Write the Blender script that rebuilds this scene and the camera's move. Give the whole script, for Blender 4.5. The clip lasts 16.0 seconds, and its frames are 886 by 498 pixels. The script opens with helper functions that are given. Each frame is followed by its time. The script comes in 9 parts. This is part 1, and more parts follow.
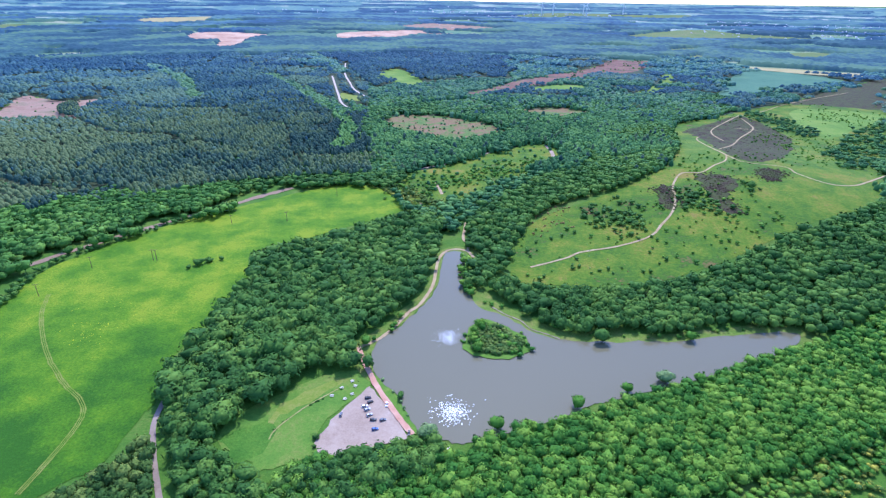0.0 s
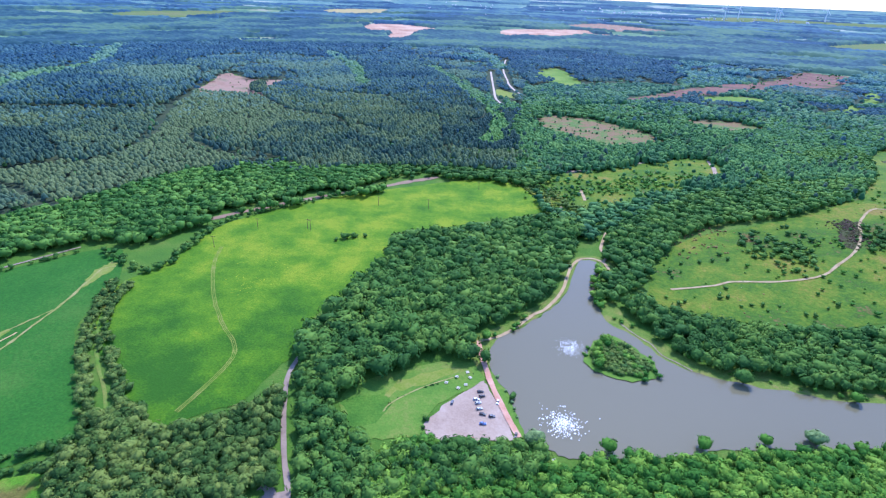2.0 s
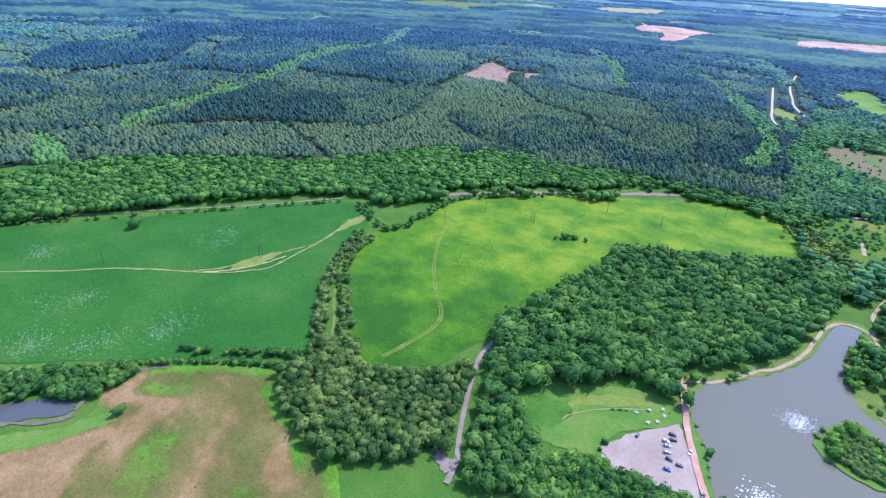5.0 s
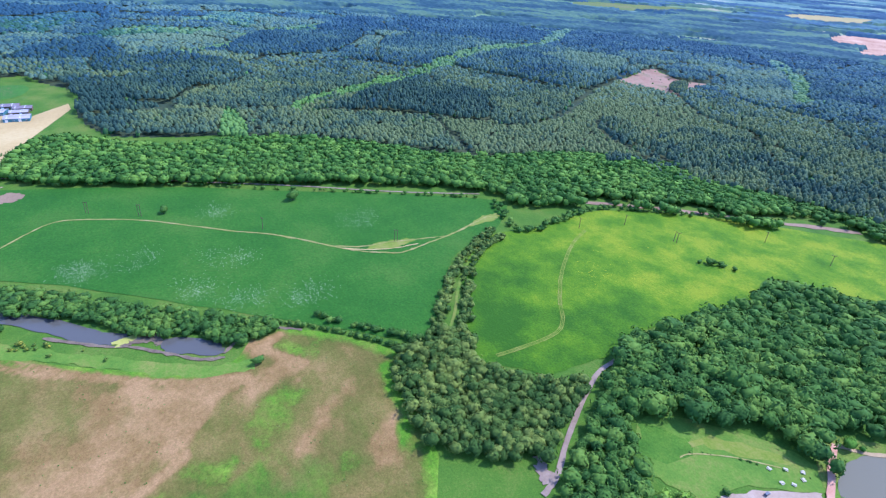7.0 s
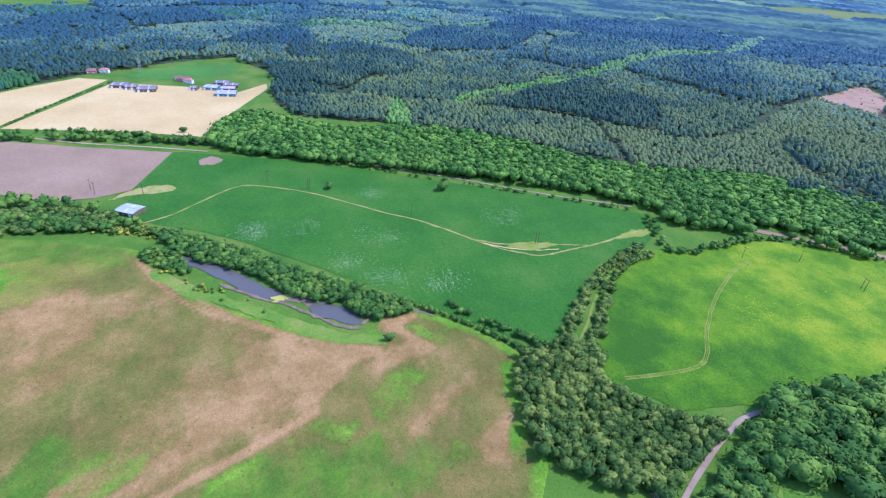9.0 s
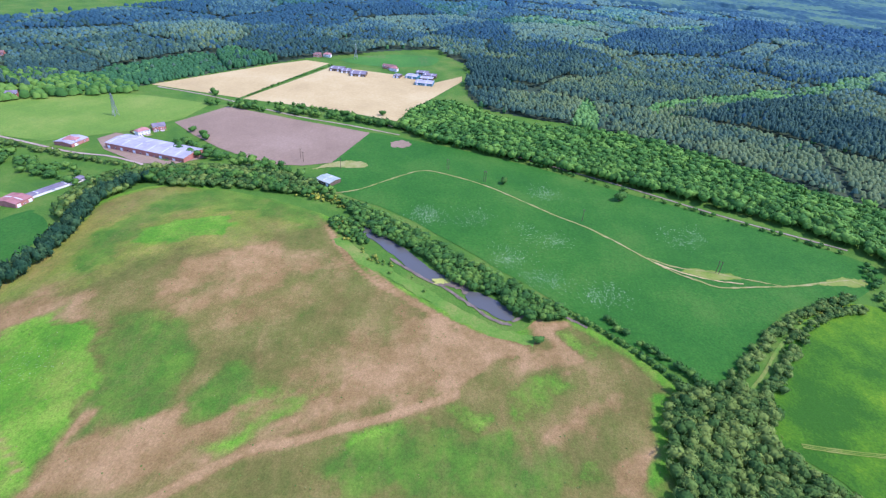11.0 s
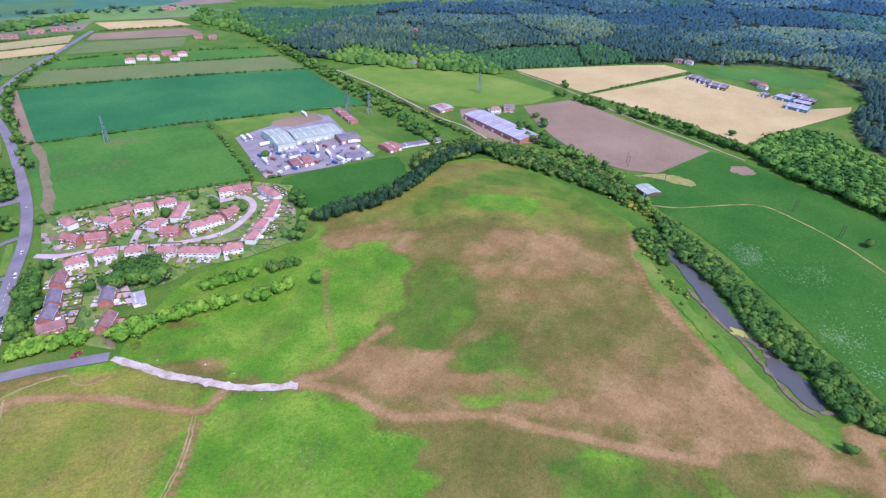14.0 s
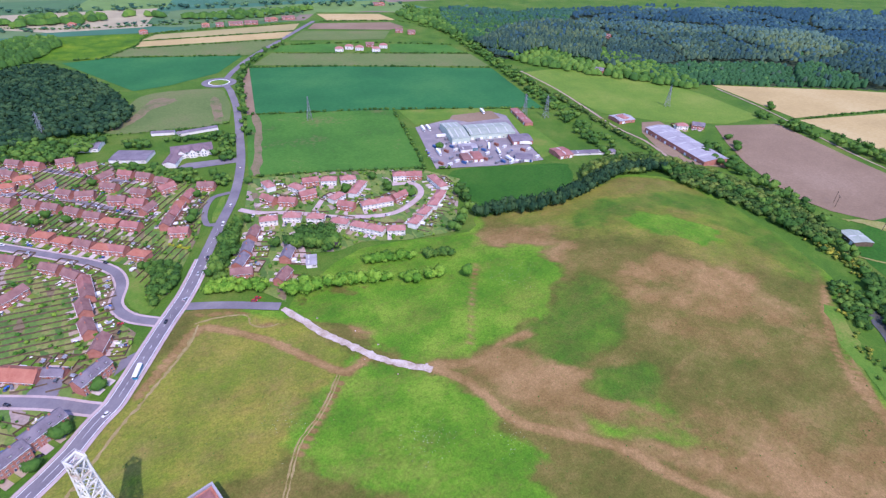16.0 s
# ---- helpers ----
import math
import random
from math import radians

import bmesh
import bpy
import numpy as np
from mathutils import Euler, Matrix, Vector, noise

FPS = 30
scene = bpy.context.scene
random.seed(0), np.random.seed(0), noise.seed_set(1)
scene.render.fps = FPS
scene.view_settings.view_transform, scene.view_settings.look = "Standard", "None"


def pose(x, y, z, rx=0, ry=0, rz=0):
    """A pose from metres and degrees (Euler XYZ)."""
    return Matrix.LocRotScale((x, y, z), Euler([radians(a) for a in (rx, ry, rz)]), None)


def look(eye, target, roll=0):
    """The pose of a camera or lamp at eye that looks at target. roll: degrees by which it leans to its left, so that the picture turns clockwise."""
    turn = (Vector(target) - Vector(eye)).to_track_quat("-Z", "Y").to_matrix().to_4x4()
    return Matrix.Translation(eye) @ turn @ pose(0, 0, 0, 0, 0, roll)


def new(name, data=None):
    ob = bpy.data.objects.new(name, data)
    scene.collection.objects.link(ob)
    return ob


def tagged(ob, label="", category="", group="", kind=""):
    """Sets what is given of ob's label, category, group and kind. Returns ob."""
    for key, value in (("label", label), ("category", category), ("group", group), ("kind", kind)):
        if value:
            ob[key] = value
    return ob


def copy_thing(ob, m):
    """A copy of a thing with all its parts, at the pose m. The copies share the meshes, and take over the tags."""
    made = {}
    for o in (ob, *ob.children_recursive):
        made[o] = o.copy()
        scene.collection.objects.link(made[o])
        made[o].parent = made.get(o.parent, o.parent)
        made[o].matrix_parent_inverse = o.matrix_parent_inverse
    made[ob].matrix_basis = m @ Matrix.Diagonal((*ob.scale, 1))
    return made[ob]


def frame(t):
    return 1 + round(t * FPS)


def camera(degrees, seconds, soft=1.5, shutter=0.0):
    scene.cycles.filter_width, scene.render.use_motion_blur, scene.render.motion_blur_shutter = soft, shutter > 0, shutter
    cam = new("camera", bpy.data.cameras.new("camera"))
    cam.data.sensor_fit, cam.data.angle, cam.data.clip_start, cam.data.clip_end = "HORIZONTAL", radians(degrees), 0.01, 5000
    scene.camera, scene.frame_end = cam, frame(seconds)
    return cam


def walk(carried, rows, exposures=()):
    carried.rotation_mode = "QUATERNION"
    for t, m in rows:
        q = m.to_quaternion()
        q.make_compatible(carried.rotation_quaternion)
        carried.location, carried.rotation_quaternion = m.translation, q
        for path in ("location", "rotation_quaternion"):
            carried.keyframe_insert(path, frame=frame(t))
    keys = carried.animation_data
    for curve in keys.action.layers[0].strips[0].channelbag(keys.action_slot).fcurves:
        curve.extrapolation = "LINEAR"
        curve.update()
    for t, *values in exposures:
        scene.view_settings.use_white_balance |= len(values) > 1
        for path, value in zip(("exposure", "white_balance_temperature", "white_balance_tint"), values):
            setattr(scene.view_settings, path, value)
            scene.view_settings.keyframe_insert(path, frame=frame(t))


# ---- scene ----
# A country park seen from a drone that hangs 240 m above the ground and turns to its left.
from mathutils.geometry import delaunay_2d_cdt

EYE = 240.0
cam = camera(79.06, 16.0, soft=1.3)
walk(cam, (
    (0.0, pose(0, 0, 240, 64.80, -0.68, 0.32)),
    (0.5, pose(0, 0, 240, 64.73, -0.99, 4.10)),
    (1.0, pose(0, 0, 240, 64.60, -1.30, 7.99)),
    (1.5, pose(0, 0, 240, 64.45, -1.62, 12.17)),
    (2.0, pose(0, 0, 240, 64.21, -1.94, 16.55)),
    (2.5, pose(0, 0, 240, 63.98, -2.30, 21.52)),
    (3.0, pose(0, 0, 240, 63.74, -2.60, 25.94)),
    (3.5, pose(0, 0, 240, 63.49, -2.85, 30.26)),
    (4.0, pose(0, 0, 240, 63.22, -3.07, 34.49)),
    (4.5, pose(0, 0, 240, 62.96, -3.27, 38.70)),
    (5.0, pose(0, 0, 240, 62.69, -3.45, 42.78)),
    (5.5, pose(0, 0, 240, 62.43, -3.60, 46.77)),
    (6.0, pose(0, 0, 240, 62.16, -3.73, 50.71)),
    (6.5, pose(0, 0, 240, 61.87, -3.84, 54.62)),
    (7.0, pose(0, 0, 240, 61.63, -3.91, 58.52)),
    (7.5, pose(0, 0, 240, 61.33, -4.01, 62.56)),
    (8.0, pose(0, 0, 240, 60.99, -3.97, 66.82)),
    (8.5, pose(0, 0, 240, 60.70, -4.03, 71.19)),
    (9.0, pose(0, 0, 240, 60.36, -3.99, 75.49)),
    (9.5, pose(0, 0, 240, 60.00, -3.93, 80.14)),
    (10.0, pose(0, 0, 240, 59.64, -3.83, 85.02)),
    (10.5, pose(0, 0, 240, 59.26, -3.70, 90.14)),
    (11.0, pose(0, 0, 240, 58.90, -3.54, 95.29)),
    (11.5, pose(0, 0, 240, 58.53, -3.41, 100.99)),
    (12.0, pose(0, 0, 240, 58.12, -3.12, 107.02)),
    (12.5, pose(0, 0, 240, 57.80, -2.91, 113.01)),
    (13.0, pose(0, 0, 240, 57.50, -2.66, 118.99)),
    (13.5, pose(0, 0, 240, 57.26, -2.51, 124.91)),
    (14.0, pose(0, 0, 240, 57.03, -2.29, 130.73)),
    (14.5, pose(0, 0, 240, 56.88, -2.16, 136.37)),
    (15.0, pose(0, 0, 240, 56.72, -1.90, 141.98)),
    (15.5, pose(0, 0, 240, 56.64, -1.70, 146.25)),
    (16.0, pose(0, 0, 240, 56.60, -1.55, 149.62)),
), exposures=((0.0, 1.00, 5420, 21), (4.0, 1.05, 5440, 21), (9.0, 1.06, 5560, 25), (12.5, 0.88, 5850, 27), (16.0, 0.64, 6200, 30)))

# ---------------------------------------------------------------- daylight
SUN_AZIMUTH, SUN_HEIGHT = 8.0, 54.0          # degrees east of +y, degrees up
world = bpy.data.worlds.new("world")
scene.world = world
world.use_nodes = True
wn = world.node_tree.nodes
sky = wn.new("ShaderNodeTexSky")
sky.sky_type, sky.sun_disc = "NISHITA", False
sky.sun_elevation, sky.sun_rotation = radians(SUN_HEIGHT), radians(SUN_AZIMUTH)
sky.air_density, sky.dust_density, sky.ozone_density = 1.3, 0.6, 1.5
wn["Background"].inputs["Strength"].default_value = 0.15
cool = wn.new("ShaderNodeMix")
cool.data_type, cool.blend_type = "RGBA", "MULTIPLY"
cool.inputs["Factor"].default_value, cool.inputs["B"].default_value = 1.0, (0.84, 0.96, 1.26, 1)
world.node_tree.links.new(sky.outputs[0], cool.inputs["A"])
world.node_tree.links.new(cool.outputs["Result"], wn["Background"].inputs["Color"])
sun_data = bpy.data.lights.new("sun", "SUN")
sun_data.energy, sun_data.angle, sun_data.color = 2.7, radians(0.7), (1.0, 0.95, 0.88)
sun = new("sun", sun_data)
az, el = radians(SUN_AZIMUTH), radians(SUN_HEIGHT)
sun.matrix_world = look((900 * math.sin(az) * math.cos(el), 900 * math.cos(az) * math.cos(el), 900 * math.sin(el)), (0, 0, 0))


# ---------------------------------------------------------------- materials
def speckled(nt, colour, co, scale, amount):
    """Tufts and blades: the colour grows lighter and darker over a metre or less."""
    tex = nt.nodes.new("ShaderNodeTexNoise")
    tex.inputs["Scale"].default_value, tex.inputs["Detail"].default_value, tex.inputs["Roughness"].default_value = scale, 5.0, 0.75
    nt.links.new(co, tex.inputs["Vector"])
    span = nt.nodes.new("ShaderNodeMapRange")
    span.inputs["From Min"].default_value, span.inputs["From Max"].default_value = 0.3, 0.7
    span.inputs["To Min"].default_value, span.inputs["To Max"].default_value = 1.0 - amount, 1.0 + amount
    nt.links.new(tex.outputs["Fac"], span.inputs["Value"])
    hsv = nt.nodes.new("ShaderNodeHueSaturation")
    nt.links.new(span.outputs["Result"], hsv.inputs["Value"])
    nt.links.new(colour, hsv.inputs["Color"])
    return hsv.outputs["Color"]


def material(name, colours, scale=0.05, fine=1.0, rough=0.9, bump=0.3, bump_scale=None, island=0.0, tone=0.0, metal=0.0,
             spec=0.12, detail=6.0, speckle=0.0):
    """Colours are mixed by a wide and a fine noise; island and tone vary pieces and trees."""
    m = bpy.data.materials.new(name)
    m.use_nodes = True
    nt = m.node_tree
    nd, ln = nt.nodes, nt.links
    bsdf = nd["Principled BSDF"]
    bsdf.inputs["Roughness"].default_value = rough
    bsdf.inputs["Metallic"].default_value = metal
    bsdf.inputs["Specular IOR Level"].default_value = spec
    co = nd.new("ShaderNodeTexCoord").outputs["Object"]
    wide = nd.new("ShaderNodeTexNoise")
    wide.inputs["Scale"].default_value, wide.inputs["Detail"].default_value = scale, detail
    wide.inputs["Roughness"].default_value = 0.62
    ln.new(co, wide.inputs["Vector"])
    small = nd.new("ShaderNodeTexNoise")
    small.inputs["Scale"].default_value, small.inputs["Detail"].default_value = fine, 3.0
    ln.new(co, small.inputs["Vector"])
    mix = nd.new("ShaderNodeMath")
    mix.operation = "MULTIPLY_ADD"
    ln.new(small.outputs["Fac"], mix.inputs[0])
    mix.inputs[1].default_value = 0.35
    shift = nd.new("ShaderNodeMath")
    shift.operation = "ADD"
    ln.new(wide.outputs["Fac"], shift.inputs[0])
    shift.inputs[1].default_value = -0.175
    ln.new(shift.outputs[0], mix.inputs[2])
    value = mix.outputs[0]
    if island:
        geo = nd.new("ShaderNodeNewGeometry")
        add = nd.new("ShaderNodeMath")
        add.operation = "MULTIPLY_ADD"
        ln.new(geo.outputs["Random Per Island"], add.inputs[0])
        add.inputs[1].default_value = island
        low = nd.new("ShaderNodeMath")
        low.operation = "ADD"
        ln.new(value, low.inputs[0])
        low.inputs[1].default_value = -island / 2
        ln.new(low.outputs[0], add.inputs[2])
        value = add.outputs[0]
    if tone:
        at = nd.new("ShaderNodeAttribute")
        at.attribute_name = "tone"
        add = nd.new("ShaderNodeMath")
        add.operation = "MULTIPLY_ADD"
        ln.new(at.outputs["Fac"], add.inputs[0])
        add.inputs[1].default_value = tone
        ln.new(value, add.inputs[2])
        value = add.outputs[0]
    ramp = nd.new("ShaderNodeValToRGB")
    els = ramp.color_ramp.elements
    while len(els) < len(colours):
        els.new(0.5)
    for i, c in enumerate(colours):
        els[i].position = 0.3 + 0.4 * i / max(1, len(colours) - 1)
        els[i].color = (*c, 1)
    ln.new(value, ramp.inputs["Fac"])
    colour = ramp.outputs["Color"]
    if speckle:
        colour = speckled(nt, colour, co, fine * 2.2, speckle)
    ln.new(colour, bsdf.inputs["Base Color"])
    if bump:
        bm_node = nd.new("ShaderNodeBump")
        bm_node.inputs["Strength"].default_value = bump
        bm_node.inputs["Distance"].default_value = 1.0
        tex = small
        if bump_scale:
            tex = nd.new("ShaderNodeTexNoise")
            tex.inputs["Scale"].default_value, tex.inputs["Detail"].default_value = bump_scale, 4.0
            ln.new(co, tex.inputs["Vector"])
        ln.new(tex.outputs["Fac"], bm_node.inputs["Height"])
        ln.new(bm_node.outputs["Normal"], bsdf.inputs["Normal"])
    return m


M = {}
M["rough_grass"] = material("rough_grass", [(0.04, 0.11, 0.014), (0.065, 0.145, 0.016), (0.12, 0.165, 0.03)], 0.02, 0.6, speckle=0.35)
M["meadow"] = material("meadow", [(0.026, 0.092, 0.006), (0.05, 0.135, 0.006), (0.09, 0.182, 0.007), (0.175, 0.236, 0.012)], 0.025, 0.6, bump=0.35, tone=0.2, speckle=0.28)
M["pasture_green"] = material("pasture_green", [(0.018, 0.09, 0.010), (0.029, 0.114, 0.012), (0.054, 0.134, 0.018)], 0.012, 0.3, bump=0.2, speckle=0.3)
M["meadow_long"] = material("meadow_long", [(0.035, 0.11, 0.012), (0.06, 0.15, 0.016), (0.09, 0.18, 0.02)], 0.05, 0.6, bump=0.4, speckle=0.3)
M["lawn"] = material("lawn", [(0.065, 0.155, 0.02), (0.10, 0.19, 0.024), (0.18, 0.20, 0.045)], 0.03, 0.5, bump=0.1, speckle=0.2)
M["heath"] = material("heath", [(0.15, 0.10, 0.035), (0.042, 0.105, 0.011), (0.065, 0.135, 0.010), (0.098, 0.155, 0.012), (0.145, 0.165, 0.018), (0.20, 0.155, 0.035)], 0.02, 0.3, bump=0.3, speckle=0.4)
M["heather"] = material("heather", [(0.034, 0.026, 0.015), (0.048, 0.033, 0.02), (0.055, 0.07, 0.018), (0.04, 0.03, 0.019)], 0.06, 0.5, speckle=0.4)
M["clearing"] = material("clearing", [(0.15, 0.085, 0.055), (0.20, 0.115, 0.08), (0.10, 0.125, 0.04)], 0.015, 0.2)
M["replanted"] = material("replanted", [(0.07, 0.15, 0.03), (0.10, 0.15, 0.035), (0.21, 0.11, 0.065), (0.12, 0.16, 0.04)], 0.03, 0.25, bump=0.2, speckle=0.4)
M["felled"] = material("felled", [(0.22, 0.125, 0.08), (0.30, 0.19, 0.13), (0.15, 0.14, 0.07)], 0.02, 0.2)
M["straw"] = material("straw", [(0.36, 0.265, 0.115), (0.43, 0.32, 0.14), (0.48, 0.375, 0.185)], 0.008, 0.2, bump=0.15, speckle=0.08)
M["bare_soil"] = material("bare_soil", [(0.20, 0.137, 0.088), (0.235, 0.162, 0.105), (0.28, 0.20, 0.135)], 0.01, 0.3, bump=0.2, speckle=0.15)
M["crop_teal"] = material("crop_teal", [(0.016, 0.11, 0.034), (0.022, 0.135, 0.04), (0.042, 0.165, 0.047)], 0.008, 0.2, bump=0.1, speckle=0.12)
M["crop_green"] = material("crop_green", [(0.10, 0.13, 0.04), (0.04, 0.135, 0.02), (0.052, 0.158, 0.023), (0.062, 0.17, 0.025), (0.13, 0.145, 0.048)], 0.01, 0.2, bump=0.1, speckle=0.2)
M["crop_olive"] = material("crop_olive", [(0.09, 0.14, 0.04), (0.12, 0.165, 0.05), (0.155, 0.16, 0.065)], 0.01, 0.2, bump=0.1, speckle=0.2)
M["crop_tan"] = material("crop_tan", [(0.28, 0.24, 0.11), (0.33, 0.28, 0.12), (0.38, 0.30, 0.14)], 0.01, 0.2, bump=0.1)
M["dry_grass"] = material("dry_grass", [(0.17, 0.20, 0.04), (0.24, 0.23, 0.07), (0.30, 0.26, 0.11)], 0.1, 0.8, bump=0.1)
M["asphalt"] = material("asphalt", [(0.145, 0.13, 0.145), (0.18, 0.162, 0.178), (0.225, 0.205, 0.212)], 0.05, 1.0, bump=0.05)
M["pavement"] = material("pavement", [(0.36, 0.27, 0.26), (0.43, 0.33, 0.315), (0.49, 0.39, 0.37)], 0.08, 1.0, bump=0.05)
M["gravel"] = material("gravel", [(0.27, 0.195, 0.14), (0.335, 0.25, 0.185), (0.39, 0.305, 0.235)], 0.05, 0.8, bump=0.1)
M["sand_path"] = material("sand_path", [(0.30, 0.21, 0.115), (0.37, 0.27, 0.15), (0.42, 0.32, 0.185)], 0.1, 1.0, bump=0.1)
M["heath_sand"] = material("heath_sand", [(0.26, 0.19, 0.085), (0.36, 0.265, 0.14), (0.43, 0.33, 0.19)], 0.1, 1.0, bump=0.1)
M["red_path"] = material("red_path", [(0.40, 0.20, 0.13), (0.48, 0.26, 0.18), (0.52, 0.33, 0.24)], 0.1, 1.0, bump=0.1)
M["concrete"] = material("concrete", [(0.30, 0.22, 0.16), (0.43, 0.35, 0.29), (0.55, 0.475, 0.42)], 0.15, 0.9, bump=0.1)
M["yard"] = material("yard", [(0.19, 0.17, 0.18), (0.24, 0.21, 0.22), (0.32, 0.28, 0.265)], 0.05, 0.5, bump=0.05)
M["garden"] = material("garden", [(0.10, 0.20, 0.04), (0.20, 0.24, 0.09), (0.36, 0.29, 0.23)], 0.06, 0.3, bump=0.2)
M["leaf_wood"] = material("leaf_wood", [(0.034, 0.095, 0.019), (0.056, 0.138, 0.023), (0.108, 0.20, 0.032)], 0.02, 0.3, bump=0, island=0.16, tone=0.3, rough=0.85, spec=0.1)
M["leaf_bright"] = material("leaf_bright", [(0.04, 0.132, 0.017), (0.078, 0.195, 0.022), (0.16, 0.28, 0.034)], 0.02, 0.3, bump=0, island=0.18, tone=0.35, rough=0.85, spec=0.1)
# aerial haze is put into these tints, bluer for each farther tier
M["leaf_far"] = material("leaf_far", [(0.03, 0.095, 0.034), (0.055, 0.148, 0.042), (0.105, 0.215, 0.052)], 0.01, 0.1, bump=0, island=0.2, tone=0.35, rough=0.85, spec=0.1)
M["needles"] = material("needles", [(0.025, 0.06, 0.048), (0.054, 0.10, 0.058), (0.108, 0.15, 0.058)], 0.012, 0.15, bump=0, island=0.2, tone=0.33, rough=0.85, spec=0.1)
M["needles_haze_mid"] = material("needles_haze_mid", [(0.022, 0.064, 0.084), (0.05, 0.112, 0.104), (0.105, 0.17, 0.10)], 0.006, 0.1, bump=0, island=0.16, tone=0.36, rough=0.85, spec=0.1)
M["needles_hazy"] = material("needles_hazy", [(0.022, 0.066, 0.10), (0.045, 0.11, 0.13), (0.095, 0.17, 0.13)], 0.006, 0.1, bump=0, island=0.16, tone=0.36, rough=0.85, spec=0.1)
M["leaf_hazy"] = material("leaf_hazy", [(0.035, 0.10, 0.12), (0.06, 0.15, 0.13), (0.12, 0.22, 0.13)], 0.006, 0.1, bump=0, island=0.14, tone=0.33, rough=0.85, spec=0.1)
M["leaf_haze_mid"] = material("leaf_haze_mid", [(0.028, 0.088, 0.06), (0.055, 0.138, 0.072), (0.105, 0.20, 0.08)], 0.01, 0.1, bump=0, island=0.2, tone=0.35, rough=0.85, spec=0.1)
M["gorse"] = material("gorse", [(0.06, 0.13, 0.02), (0.13, 0.18, 0.025), (0.36, 0.33, 0.04)], 0.1, 0.6, bump=0, island=0.5, tone=0.2, rough=0.7)
M["needles_dark"] = material("needles_dark", [(0.014, 0.045, 0.022), (0.024, 0.066, 0.028), (0.045, 0.095, 0.035)], 0.02, 0.3, bump=0, island=0.3, tone=0.3, rough=0.85, spec=0.1)
M["leaf_olive"] = material("leaf_olive", [(0.038, 0.088, 0.018), (0.075, 0.135, 0.026), (0.145, 0.20, 0.04)], 0.02, 0.3, bump=0, island=0.18, tone=0.35, rough=0.85, spec=0.1)
M["leaf_strip"] = material("leaf_strip", [(0.038, 0.112, 0.02), (0.064, 0.16, 0.026), (0.116, 0.232, 0.036)], 0.012, 0.3, bump=0, island=0.16, tone=0.28, rough=0.85, spec=0.1)
M["track_grass"] = material("track_grass", [(0.12, 0.19, 0.02), (0.17, 0.21, 0.035), (0.22, 0.225, 0.06)], 0.1, 0.8, bump=0.1)
M["wheel_rut"] = material("wheel_rut", [(0.19, 0.20, 0.05), (0.26, 0.24, 0.075), (0.33, 0.28, 0.12)], 0.1, 0.8, bump=0.1)
M["lane_grey"] = material("lane_grey", [(0.20, 0.15, 0.115), (0.255, 0.195, 0.15), (0.31, 0.245, 0.195)], 0.06, 0.8, bump=0.1)
M["hill_grass"] = material("hill_grass", [(0.08, 0.165, 0.022), (0.12, 0.205, 0.027), (0.185, 0.24, 0.045)], 0.012, 0.4, bump=0.2, speckle=0.25)
M["bark"] = material("bark", [(0.07, 0.05, 0.035), (0.11, 0.085, 0.06)], 0.5, 3.0, bump=0.2)
M["brick"] = material("brick", [(0.34, 0.125, 0.09), (0.41, 0.165, 0.12), (0.47, 0.21, 0.16)], 0.3, 2.0, bump=0.05)
M["render_wall"] = material("render_wall", [(0.64, 0.59, 0.55), (0.75, 0.71, 0.67)], 0.3, 2.0, bump=0.02)
M["tile_red"] = material("tile_red", [(0.24, 0.098, 0.088), (0.31, 0.135, 0.118), (0.37, 0.18, 0.16)], 0.15, 1.5, bump=0.1, tone=0)
M["tile_brown"] = material("tile_brown", [(0.18, 0.092, 0.085), (0.235, 0.125, 0.112), (0.29, 0.165, 0.148)], 0.15, 1.5, bump=0.1)
M["tile_orange"] = material("tile_orange", [(0.30, 0.105, 0.07), (0.36, 0.14, 0.095), (0.41, 0.18, 0.12)], 0.15, 1.5, bump=0.1)
M["slate"] = material("slate", [(0.13, 0.11, 0.13), (0.18, 0.155, 0.18), (0.23, 0.20, 0.22)], 0.15, 1.5, bump=0.1)
M["sheet_roof"] = material("sheet_roof", [(0.25, 0.23, 0.25), (0.32, 0.30, 0.32), (0.39, 0.37, 0.38)], 0.08, 0.8, bump=0.05, rough=0.6)
M["sheet_pale"] = material("sheet_pale", [(0.24, 0.28, 0.235), (0.30, 0.34, 0.28), (0.36, 0.39, 0.335)], 0.08, 0.8, bump=0.05, rough=0.6)
M["white_paint"] = material("white_paint", [(0.72, 0.72, 0.72), (0.82, 0.82, 0.81)], 0.3, 2.0, bump=0.0, rough=0.5)
M["glass"] = material("glass", [(0.03, 0.04, 0.05), (0.06, 0.07, 0.08)], 0.3, 2.0, bump=0, rough=0.08, spec=0.6)
M["steel"] = material("steel", [(0.28, 0.29, 0.30), (0.38, 0.39, 0.40)], 0.5, 3.0, bump=0, rough=0.5, metal=0.6)
M["timber"] = material("timber", [(0.10, 0.07, 0.045), (0.17, 0.12, 0.08)], 0.5, 3.0, bump=0.1)
M["rubber"] = material("rubber", [(0.015, 0.015, 0.015), (0.03, 0.03, 0.03)], 1.0, 5.0, bump=0)



